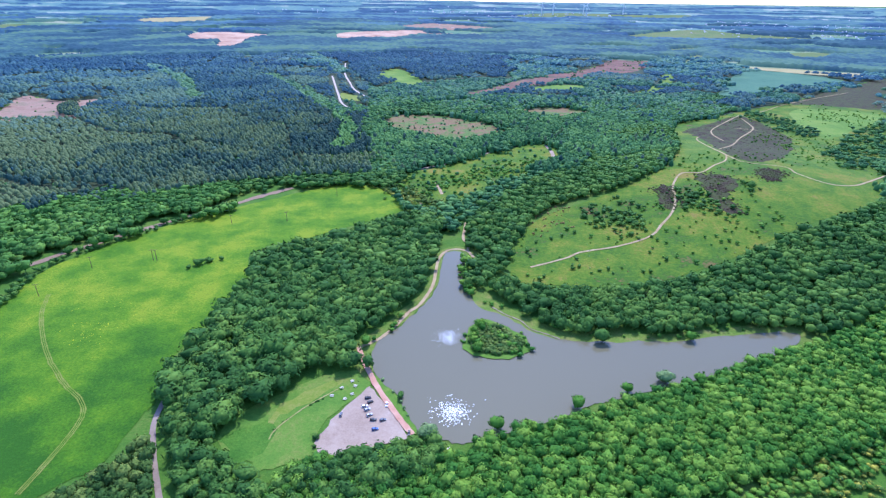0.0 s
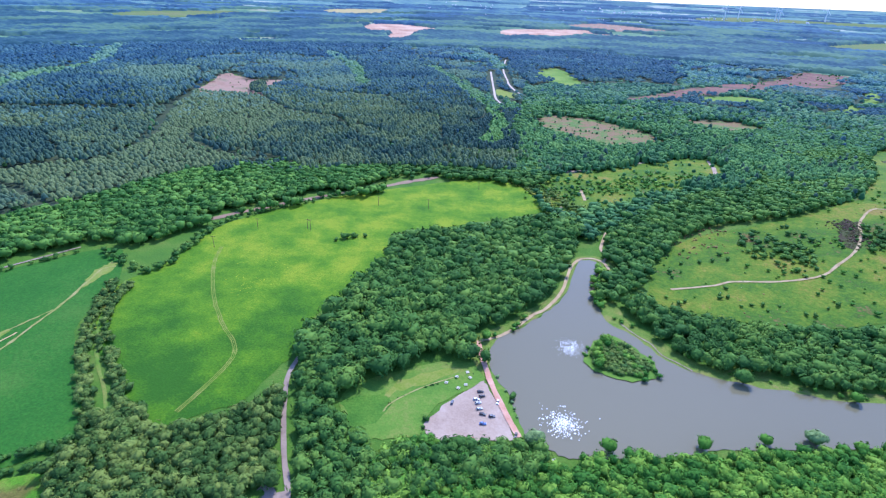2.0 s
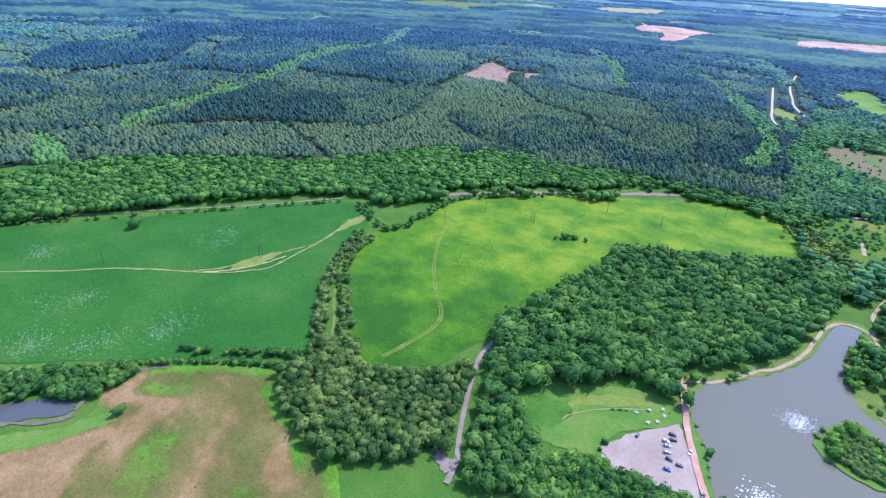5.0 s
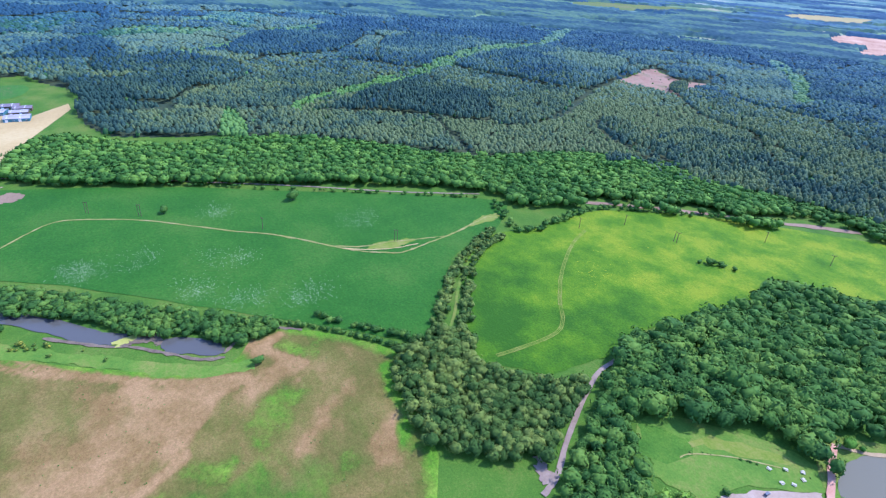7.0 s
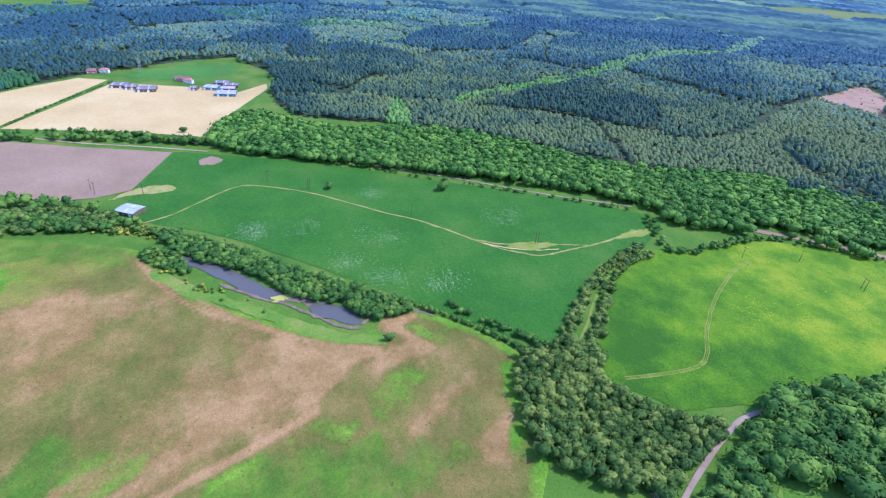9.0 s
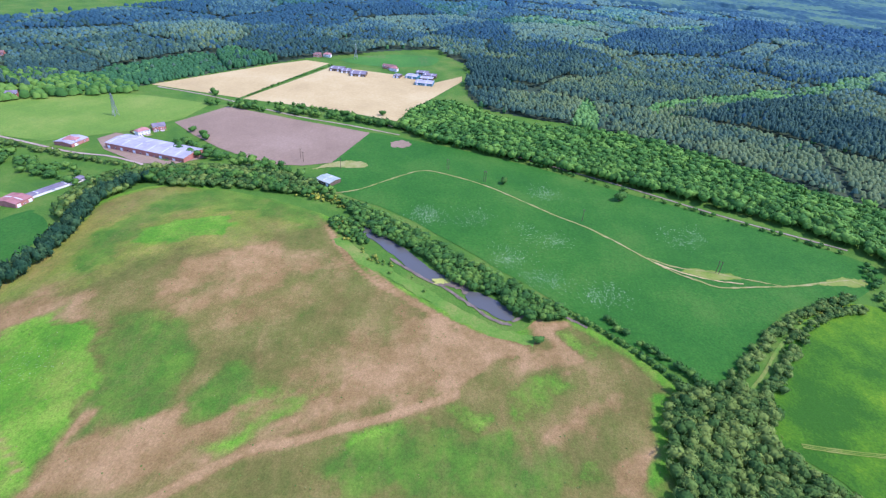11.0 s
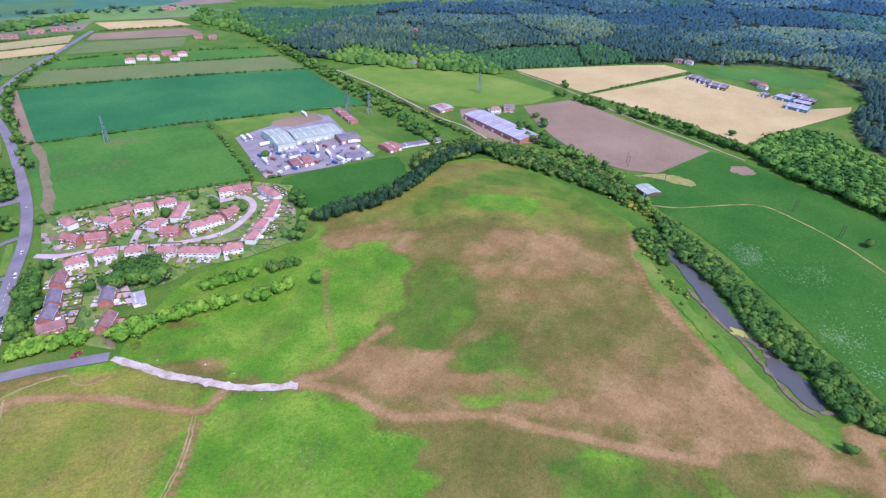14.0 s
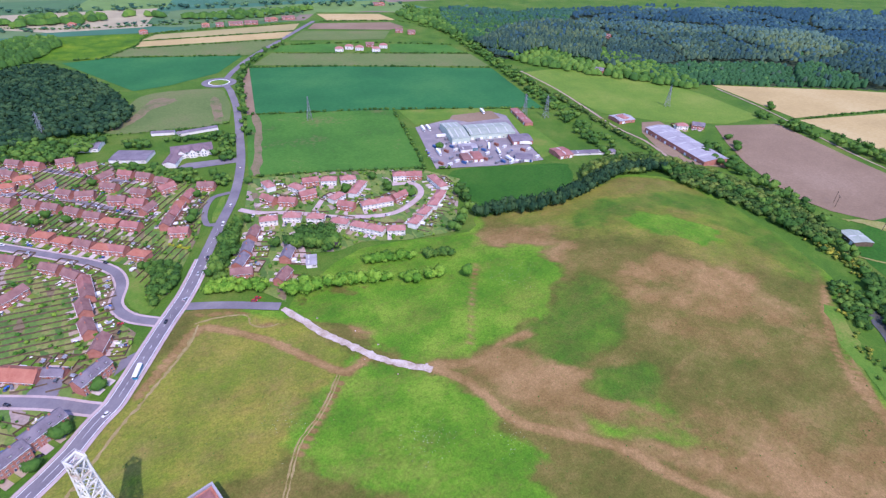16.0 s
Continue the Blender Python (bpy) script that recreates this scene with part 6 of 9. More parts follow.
ribbon("old_line", [(-574, -712), (-563, -614), (-541, -517), (-524, -447), (-521, -397), (-502, -343)], 3.5, M["gravel"], 0.5, "pale track along the old line", "track")
ribbon("old_line", [(-795, -501), (-770, -403), (-718, -267), (-696, -177), (-676, -105)], 3.0, M["gravel"], 0.5, "pale track beside the stubble field", "track")
hedge("bushes along the old line", [(-550, -667), (-537, -572), (-521, -486), (-508, -423), (-501, -371)], 7.0, 4.0, 5.0, 4.5, "leaf_olive", MID)
wood("dark wood beside the farmland", [(150, -1016), (109, -1042), (58, -973), (19, -863), (-2, -762), (28, -700), (77, -705), (158, -710), (186, -985)], 8.0, 9.5, 11.0, "needles_dark", FAR)
wood("green trees behind the village", [(152, -739), (99, -703), (57, -682), (30, -678), (63, -634), (97, -635), (146, -668)], 7.5, 8.5, 9.0, "leaf_wood")
wood("trees round the school", [(27, -597), (-19, -559), (-39, -537), (-39, -520), (17, -560)], 7.5, 7.5, 7.0, "leaf_wood")
wood("trees beside the school drive", [(-67, -593), (-84, -597), (-81, -564), (-68, -559)], 7.0, 7.5, 7.0, "leaf_wood")
wood("trees beside the long sheds", [(17, -660), (-8, -652), (-10, -632), (13, -640)], 7.0, 7.5, 7.0, "leaf_wood")
wood("trees on the school lawn", [(-53, -521), (-65, -521), (-66, -506), (-53, -503)], 7.0, 7.0, 7.0, "leaf_wood")
wood("far farmland wood", [(178, -1201), (116, -1259), (72, -1201), (125, -1075), (168, -1076)], 10.0, 11.0, 11.0, "leaf_wood", TINY)
wood("far farmland wood", [(194, -1401), (33, -1372), (-66, -1441), (-208, -1315), (-387, -1332), (-430, -1381), (-127, -1382), (82, -1485)], 16.0, 17.0, 12.0, "leaf_wood", TINY)
wood("woodland by the railway", [(-601, -1234), (-695, -1238), (-774, -1020), (-778, -837), (-821, -673), (-765, -510), (-711, -585), (-641, -680), (-606, -790), (-611, -993)], 12.0, 12.0, 10.0, "leaf_wood", TINY)


# ---------------------------------------------------------------- building kit
def part(name, bm, mats, parent, label=""):
    """Links a bmesh as one mesh object under a thing or a part."""
    me = bpy.data.meshes.new(name)
    bm.to_mesh(me)
    bm.free()
    for m in mats if isinstance(mats, (list, tuple)) else [mats]:
        me.materials.append(m)
    ob = new(name, me)
    ob.parent = parent
    return tagged(ob, label)


def box(bm, x0, y0, z0, x1, y1, z1, slot=0, taper=0.0):
    c = [(x0, y0, z0), (x1, y0, z0), (x1, y1, z0), (x0, y1, z0),
         (x0 + taper, y0 + taper, z1), (x1 - taper, y0 + taper, z1), (x1 - taper, y1 - taper, z1), (x0 + taper, y1 - taper, z1)]
    v = [bm.verts.new(q) for q in c]
    for f in ((3, 2, 1, 0), (4, 5, 6, 7), (0, 1, 5, 4), (1, 2, 6, 5), (2, 3, 7, 6), (3, 0, 4, 7)):
        bm.faces.new([v[i] for i in f]).material_index = slot
    return v


def prism(bm, w, d, z0, z1, rise, slot=0):
    """A box with gables: walls of a house, ridge along x."""
    c = [(-w, -d, z0), (w, -d, z0), (w, d, z0), (-w, d, z0), (-w, -d, z1), (w, -d, z1), (w, d, z1), (-w, d, z1), (-w, 0, z1 + rise), (w, 0, z1 + rise)]
    v = [bm.verts.new(q) for q in c]
    for f in ((3, 2, 1, 0), (0, 1, 5, 4), (2, 3, 7, 6), (1, 2, 6, 9, 5), (3, 0, 4, 8, 7)):
        bm.faces.new([v[i] for i in f]).material_index = slot


def gable_roof(bm, w, d, z, rise, over=0.4, thick=0.22):
    """Two roof slabs with overhang and thickness."""
    for s in (-1, 1):
        drop = over * rise / d
        a = [(-w - over, s * (d + over), z - drop), (w + over, s * (d + over), z - drop), (w + over, 0, z + rise), (-w - over, 0, z + rise)]
        v = [bm.verts.new(q) for q in a] + [bm.verts.new((q[0], q[1], q[2] + thick)) for q in a]
        for f in ((0, 1, 2, 3), (7, 6, 5, 4), (0, 4, 5, 1), (1, 5, 6, 2), (2, 6, 7, 3), (3, 7, 4, 0)):
            bm.faces.new([v[i] for i in f])
    bmesh.ops.recalc_face_normals(bm, faces=bm.faces)


def hip_roof(bm, w, d, z, rise, over=0.5, thick=0.2):
    c = [(-w - over, -d - over, z), (w + over, -d - over, z), (w + over, d + over, z), (-w - over, d + over, z)]
    lo, hi = [bm.verts.new(q) for q in c], [bm.verts.new((q[0], q[1], z + thick)) for q in c]
    r0, r1 = bm.verts.new((-max(w - d, 0.3), 0, z + rise)), bm.verts.new((max(w - d, 0.3), 0, z + rise))
    bm.faces.new(lo[::-1])
    for i in range(4):
        bm.faces.new((lo[i], lo[(i + 1) % 4], hi[(i + 1) % 4], hi[i]))
    bm.faces.new((hi[0], hi[1], r1, r0))
    bm.faces.new((hi[1], hi[2], r1))
    bm.faces.new((hi[2], hi[3], r0, r1))
    bm.faces.new((hi[3], hi[0], r0))


def window(parent, x, y, z, w, h, face):
    """A white-framed window that stands a little proud of the wall. face: -1 or 1 along y, 2 or -2 along x."""
    bm = bmesh.new()
    t = 0.07
    if abs(face) == 1:
        box(bm, x - w / 2, y - t, z, x + w / 2, y + t, z + h, 0)
        for k in (-1, 1):
            box(bm, x + k * w / 4 - w * 0.2, y + face * (t - 0.02), z + 0.12, x + k * w / 4 + w * 0.2, y + face * (t + 0.015), z + h - 0.12, 1)
    else:
        s = 1 if face > 0 else -1
        box(bm, x - t, y - w / 2, z, x + t, y + w / 2, z + h, 0)
        box(bm, x + s * (t - 0.02), y - w * 0.42, z + 0.12, x + s * (t + 0.015), y + w * 0.42, z + h - 0.12, 1)
    return part("window", bm, (M["white_paint"], M["glass"]), parent)


def door(parent, x, y, face, mat, w=1.0, h=2.05):
    bm = bmesh.new()
    box(bm, x - w / 2 - 0.1, y - 0.05, 0, x + w / 2 + 0.1, y + 0.05, h + 0.1, 0)
    box(bm, x - w / 2, y + face * 0.03, 0.02, x + w / 2, y + face * 0.09, h, 1)
    return part("door", bm, (M["white_paint"], mat), parent)


M["door_paint"] = material("door_paint", [(0.20, 0.03, 0.03), (0.28, 0.05, 0.05)], 0.5, 3.0, bump=0, rough=0.4)
M["door_dark"] = material("door_dark", [(0.03, 0.05, 0.09), (0.05, 0.07, 0.12)], 0.5, 3.0, bump=0, rough=0.4)


def make_house(label, w, d, storeys, wall, roof, units, hipped=False, porch=True, dormers=0):
    """A house or short terrace, ridge along x, front towards -y."""
    root = tagged(new("house"), label, "house", "houses of the village")
    h = 2.55 * storeys + 0.3
    bm = bmesh.new()
    rise = d * 0.72
    if hipped:
        box(bm, -w, -d, -1.0, w, d, h)
    else:
        prism(bm, w, d, -1.0, h, rise * 0.97)
    part("wall", bm, M[wall], root)
    bm = bmesh.new()
    (hip_roof if hipped else gable_roof)(bm, w, d, h, rise)
    part("roof", bm, M[roof], root)
    step = 2 * w / units
    for u in range(units):
        cx = -w + step * (u + 0.5)
        if u % 2 == 0:
            bm = bmesh.new()
            px = -w + step * (u + 1) if units > 1 else w * 0.6
            box(bm, px - 0.45, -0.35, h + rise * 0.5, px + 0.45, 0.35, h + rise + 1.1)
            for k in (-0.2, 0.2):
                bmesh.ops.create_cone(bm, cap_ends=True, segments=8, radius1=0.13, radius2=0.1, depth=0.4, matrix=Matrix.Translation((px + k, 0, h + rise + 1.3)))
            part("chimney", bm, M["brick"], root)
        for s in range(storeys):
            z = 0.9 + 2.6 * s
            window(root, cx + step * 0.2, -d, z, min(1.7, step * 0.34), 1.25, -1)
            if s:
                window(root, cx - step * 0.25, -d, z, min(1.1, step * 0.25), 1.2, -1)
            window(root, cx - step * 0.1, d, z, min(1.5, step * 0.34), 1.2, 1)
        door(root, cx - step * 0.25, -d, -1, M["door_paint" if u % 2 else "door_dark"])
        if porch:
            bm = bmesh.new()
            box(bm, cx - step * 0.25 - 0.9, -d - 0.95, 2.3, cx - step * 0.25 + 0.9, -d - 0.02, 2.45)
            part("porch_canopy", bm, M["white_paint"], root)
    for k in range(dormers):
        cx = -w + 2 * w / dormers * (k + 0.5)
        bm = bmesh.new()
        box(bm, cx - 0.8, -d * 0.78, h + 0.5, cx + 0.8, -d * 0.3, h + 1.9)
        part("dormer", bm, M["slate"], root)
        window(root, cx, -d * 0.78, h + 0.75, 1.1, 0.95, -1)
    bm = bmesh.new()
    for f in (-1, 1):
        y = f * (d + (0.55 if not hipped else 0.6))
        box(bm, -w - 0.4, y - 0.07, h - 0.42, w + 0.4, y + 0.07, h - 0.28)
    part("gutter", bm, M["white_paint"], root)
    return root


HOUSES = {
    "semi_red": ("brick semi-detached house with a red tiled roof", 7.6, 4.2, 2, "brick", "tile_red", 2, False, True, 0),
    "semi_pink": ("pale rendered semi-detached house with a pinkish tiled roof", 7.4, 4.2, 2, "render_wall", "tile_pink", 2, True, True, 0),
    "semi_brown": ("brick semi-detached house with a brown tiled roof", 7.6, 4.2, 2, "brick", "tile_brown", 2, False, True, 0),
    "semi_orange": ("brick semi-detached house with an orange tiled roof", 7.6, 4.3, 2, "brick", "tile_orange", 2, True, True, 0),
    "semi_slate": ("brick semi-detached house with a grey slate roof", 7.4, 4.2, 2, "brick", "slate", 2, False, True, 0),
    "tall_slate": ("three-storey red brick terrace with a slate roof", 10.5, 4.4, 3, "brick", "slate", 4, False, False, 4),
    "hall": ("long single-storey brick hall with an orange roof", 12.0, 6.0, 1, "brick", "tile_orange", 3, False, False, 0),
    "garage": ("low garage block with white doors and slate roof", 7.0, 3.2, 1, "brick", "slate", 3, False, False, 0),
}
M["tile_pink"] = material("tile_pink", [(0.30, 0.13, 0.115), (0.37, 0.175, 0.155), (0.43, 0.235, 0.21)], 0.15, 1.5, bump=0.1)
made_houses = {}
made_cars = {}


def put_house(kind, x, y, turn):
    m = pose(x, y, ground_at(x, y), 0, 0, turn)
    if kind not in made_houses:
        made_houses[kind] = make_house(*HOUSES[kind])
        made_houses[kind].matrix_basis = m
    else:
        copy_thing(made_houses[kind], m)


def house_row(ends, kinds, jitter=1.0):
    """Houses that fill the line between two ends, ridge along it, front towards its right-hand side."""
    (x0, y0), (x1, y1) = ends
    length = math.hypot(x1 - x0, y1 - y0)
    turn = math.degrees(math.atan2(y1 - y0, x1 - x0))
    r = rng_of(f"{x0}{y0}")
    n = max(1, round(length / 15.2))
    for k in range(n):
        t = (k + 0.5) / n
        put_house(kinds[int(r.integers(0, len(kinds)))], x0 + (x1 - x0) * t, y0 + (y1 - y0) * t, turn + float(r.normal(0, jitter)))

# the pink-roofed estate
for ends in (
        [(-126, -471), (-140, -468)],
        [(-142, -467), (-157, -460)],
        [(-160, -459), (-174, -455)],
        [(-210, -444), (-235, -432)],
        [(-242, -423), (-241, -398)],
        [(-235, -390), (-212, -369)],
        [(-209, -369), (-180, -348)],
        [(-94, -489), (-96, -470)],
        [(-83, -460), (-93, -443)],
        [(-96, -444), (-108, -436)],
        [(-115, -466), (-119, -459)],
        [(-118, -445), (-126, -445)],
        [(-159, -426), (-176, -444)],
        [(-138, -424), (-150, -430)],
        [(-140, -414), (-152, -403)],
        [(-158, -402), (-186, -398)],
        [(-188, -400), (-203, -404)],
        [(-71, -416), (-84, -413)],
        [(-90, -415), (-104, -407)],
        [(-108, -404), (-121, -396)],
        [(-124, -388), (-135, -378)],
        [(-137, -375), (-157, -352)],
        [(-160, -352), (-173, -346)],
):
    house_row(ends, ("semi_pink", "semi_pink", "semi_red"))
for ends in (
        [(-66, -408), (-56, -390)],
        [(-54, -385), (-48, -372)],
        [(-46, -368), (-39, -358)],
        [(-35, -350), (-45, -347)],
        [(-80, -362), (-72, -350)],
        [(-69, -334), (-61, -325)],
):
    house_row(ends, ("semi_brown", "semi_slate"))

# the older estate beyond the main road
for ends in (
        [(122, -647), (106, -635)],
        [(104, -633), (89, -621)],
        [(78, -623), (63, -623)],
        [(59, -599), (43, -602)],
        [(26, -571), (13, -559)],
        [(11, -558), (-2, -546)],
        [(-3, -540), (-16, -526)],
        [(45, -565), (32, -574)],
        [(41, -547), (30, -539)],
        [(19, -524), (4, -512)],
        [(-3, -515), (-18, -520)],
        [(113, -595), (97, -597)],
        [(93, -570), (80, -578)],
        [(122, -584), (114, -583)],
        [(77, -552), (64, -540)],
        [(62, -537), (48, -532)],
        [(124, -621), (112, -610)],
        [(120, -555), (112, -549)],
        [(102, -544), (89, -531)],
        [(87, -528), (74, -516)],
        [(72, -513), (57, -497)],
        [(56, -494), (44, -484)],
        [(46, -477), (32, -467)],
        [(31, -463), (17, -452)],
        [(37, -515), (24, -508)],
        [(23, -503), (9, -493)],
        [(13, -478), (5, -487)],
        [(-31, -501), (-19, -483)],
        [(-17, -480), (-7, -459)],
        [(-5, -456), (1, -443)],
        [(-1, -433), (-17, -426)],
        [(109, -495), (93, -482)],
        [(93, -477), (79, -466)],
        [(79, -462), (65, -449)],
        [(64, -449), (52, -437)],
        [(50, -434), (32, -420)],
        [(30, -415), (15, -402)],
        [(-35, -509), (-52, -501)],
        [(116, -502), (110, -497)],
        [(87, -425), (73, -412)],
        [(72, -409), (61, -394)],
        [(60, -392), (58, -366)],
        [(62, -364), (60, -348)],
        [(61, -344), (58, -322)],
        [(50, -321), (57, -304)],
        [(113, -450), (102, -441)],
        [(106, -390), (96, -399)],
        [(114, -386), (107, -390)],
):
    house_row(ends, ("semi_brown", "semi_red", "semi_brown", "semi_orange"))

# taller terraces by the road
for kind, (a, b) in (("tall_slate", [(65, -279), (51, -291)]), ("tall_slate", [(87, -251), (75, -259)]), ("tall_slate", [(102, -238), (92, -245)]),
                     ("hall", [(102, -314), (87, -304)]), ("garage", [(83, -305), (73, -299)])):
    put_house(kind, (a[0] + b[0]) / 2, (a[1] + b[1]) / 2, math.degrees(math.atan2(b[1] - a[1], b[0] - a[0])))
# hamlets and farmhouses far off
for a, b in ([(-347, -959), (-357, -955)], [(-369, -968), (-380, -963)], [(-383, -953), (-394, -948)], [(-412, -969), (-421, -965)], [(-407, -933), (-418, -928)], [(-429, -951), (-441, -946)], [(-515, -1059), (-528, -1054)], [(-531, -1035), (-544, -1030)],
             [(-865, -848), (-879, -842)], [(-893, -847), (-899, -833)], [(-818, -964), (-824, -949)], [(-975, -456), (-984, -448)], [(-996, -448), (-1004, -440)], [(-1088, -346), (-1091, -330)], [(-1096, -326), (-1096, -313)],
             [(-685, -658), (-695, -642)], [(-1042, -194), (-1036, -172)], [(-1028, -181), (-1024, -165)], [(-549, -473), (-550, -454)], [(-589, -412), (-604, -403)], [(-613, -404), (-622, -394)]):
    house_row((a, b), ("semi_slate", "semi_brown", "semi_pink"))


# ---------------------------------------------------------------- sheds and works
def shed(corners, height, wall, roof, label, name="shed", rise=0.12, bays=6, group="", lit=True):
    """A long low-pitched building. corners: eaves of one long side, then of the other."""
    p = [np.array(q, float) for q in corners]
    c = sum(p) / 4
    u = (p[1] - p[0] + p[2] - p[3]) / 2
    v = (p[3] - p[0] + p[2] - p[1]) / 2
    w, d = np.linalg.norm(u) / 2, max(np.linalg.norm(v) / 2, 2.0)
    root = tagged(new(name), label, "shed", group)
    root.matrix_basis = pose(c[0], c[1], ground_at(*c), 0, 0, math.degrees(math.atan2(u[1], u[0])))
    bm = bmesh.new()
    prism(bm, w, d, -1.0, height, d * rise)
    part("wall", bm, M[wall], root)
    bm = bmesh.new()
    gable_roof(bm, w, d, height + 0.02, d * rise, 0.3, 0.18)
    part("roof", bm, M[roof], root)
    for k in range(bays):
        x = -w + 2 * w * (k + 0.5) / bays
        for s in (-1, 1) if lit and (k + bays) % 2 == 0 else ():
            bm = bmesh.new()
            t = d * rise
            a = [(x - 0.6, s * d * 0.15, height + t * 0.85 + 0.25), (x + 0.6, s * d * 0.15, height + t * 0.85 + 0.25), (x + 0.6, s * d * 0.85, height + t * 0.15 + 0.25), (x - 0.6, s * d * 0.85, height + t * 0.15 + 0.25)]
            q = [bm.verts.new(e) for e in a] + [bm.verts.new((e[0], e[1], e[2] + 0.06)) for e in a]
            for f in ((3, 2, 1, 0), (4, 5, 6, 7), (0, 1, 5, 4), (1, 2, 6, 5), (2, 3, 7, 6), (3, 0, 4, 7)):
                bm.faces.new([q[i] for i in f])
            bmesh.ops.recalc_face_normals(bm, faces=bm.faces)
            part("rooflight", bm, M["rooflight"], root)
        if k % 2 == 0:
            bm = bmesh.new()
            box(bm, x - 1.7, -d - 0.08, 0, x + 1.7, -d + 0.02, min(3.6, height * 0.8))
            part("loading_door", bm, M["white_paint"], root)
        else:
            window(root, x, -d, 1.2, 2.6, 1.2, -1)
    bm = bmesh.new()
    box(bm, -w - 0.32, -0.25, height + d * rise + 0.05, w + 0.32, 0.25, height + d * rise + 0.3)
    part("ridge_cap", bm, M[roof], root)
    return root


M["rooflight"] = material("rooflight", [(0.44, 0.44, 0.42), (0.54, 0.54, 0.52)], 0.3, 1.0, bump=0, rough=0.4)
M["cladding_green"] = material("cladding_green", [(0.42, 0.50, 0.40), (0.50, 0.57, 0.47)], 0.2, 1.0, bump=0, rough=0.6)
M["cladding_blue"] = material("cladding_blue", [(0.05, 0.16, 0.20), (0.08, 0.22, 0.26)], 0.2, 1.0, bump=0, rough=0.6)

sheet("yard", [(-297, -561), (-338, -566), (-414, -569), (-424, -547), (-395, -473), (-373, -407), (-320, -420), (-260, -445), (-281, -511)], M["yard"], 0.45, "grey works yard with parked lorries", "yard", soft=False)
sheet("yard", [(-349, -567), (-360, -578), (-417, -570), (-411, -541), (-366, -547)], M["bare_soil"], 0.5, "pinkish bare lorry park", "yard", soft=False)
shed([(-322, -543), (-341, -538), (-330, -488), (-308, -493)], 7.5, "cladding_green", "sheet_pale", "pale green metal works building with a light roof", "works_hall")
shed([(-344, -529), (-398, -511), (-388, -481), (-335, -494)], 6.5, "cladding_green", "sheet_pale", "long pale works building with a light roof", "works_hall", bays=10)
shed([(-299, -460), (-317, -454), (-312, -438), (-292, -443)], 4.0, "brick", "tile_brown", "low red brick workshop in the yard", bays=3)
shed([(-309, -480), (-322, -477), (-317, -465), (-304, -468)], 4.0, "render_wall", "slate", "small grey workshop in the yard", bays=2)
shed([(-449, -556), (-433, -502), (-422, -503), (-439, -556)], 4.0, "brick", "tile_red", "long red brick substation building", bays=5)
shed([(-398, -422), (-411, -417), (-405, -400), (-384, -400)], 4.5, "brick", "tile_red", "red brick building by the lane", bays=3)
shed([(-413, -410), (-464, -390), (-455, -384), (-410, -402)], 2.5, "render_wall", "slate", "long low grey shed", bays=4)
shed([(-577, -419), (-553, -311), (-521, -315), (-544, -414)], 6.0, "brick", "sheet_roof", "long brick warehouse with a pale grey roof", "warehouse", bays=12)
shed([(-542, -477), (-568, -474), (-558, -452), (-535, -456)], 4.0, "brick", "sheet_roof", "brick workshop with a grey roof", bays=2)
sheet("yard", [(-569, -447), (-593, -439), (-589, -421), (-558, -421), (-521, -337), (-543, -311), (-573, -312), (-542, -301), (-509, -329), (-511, -364), (-540, -420)], M["bare_soil"], 0.4, "pinkish yard round the warehouse", "yard", soft=False)
shed([(-521, -160), (-514, -141), (-496, -150), (-508, -166)], 4.0, "timber", "sheet_pale", "open field barn with a pale metal roof", "barn", bays=3)
FARM = ([(-985, -244), (-987, -215), (-961, -213), (-960, -240)], [(-1007, -286), (-1007, -262), (-984, -258), (-985, -283)], [(-996, -264), (-998, -247), (-976, -244), (-975, -260)], [(-1000, -143), (-995, -121), (-973, -120), (-979, -141)], [(-961, -121), (-959, -90), (-935, -90), (-936, -120)],
        [(-1028, -130), (-1028, -106), (-1009, -106), (-1010, -128)], [(-1012, -113), (-1011, -90), (-993, -90), (-994, -113)], [(-988, -117), (-987, -93), (-970, -94), (-971, -116)], [(-988, -164), (-988, -153), (-970, -152), (-975, -163)])
for k, corners in enumerate(FARM):
    shed(corners, 4.5, "cladding_blue" if k in (3, 4) else "timber", "sheet_roof" if k in (3, 4, 7) else "slate", "farm shed with a " + ("pale metal" if k in (3, 4, 7) else "dark slate") + " roof", "farm_shed", bays=4, group="sheds of the farm")


M["roof_mauve"] = material("roof_mauve", [(0.15, 0.10, 0.115), (0.195, 0.135, 0.15), (0.24, 0.17, 0.18)], 0.15, 1.5, bump=0.1)


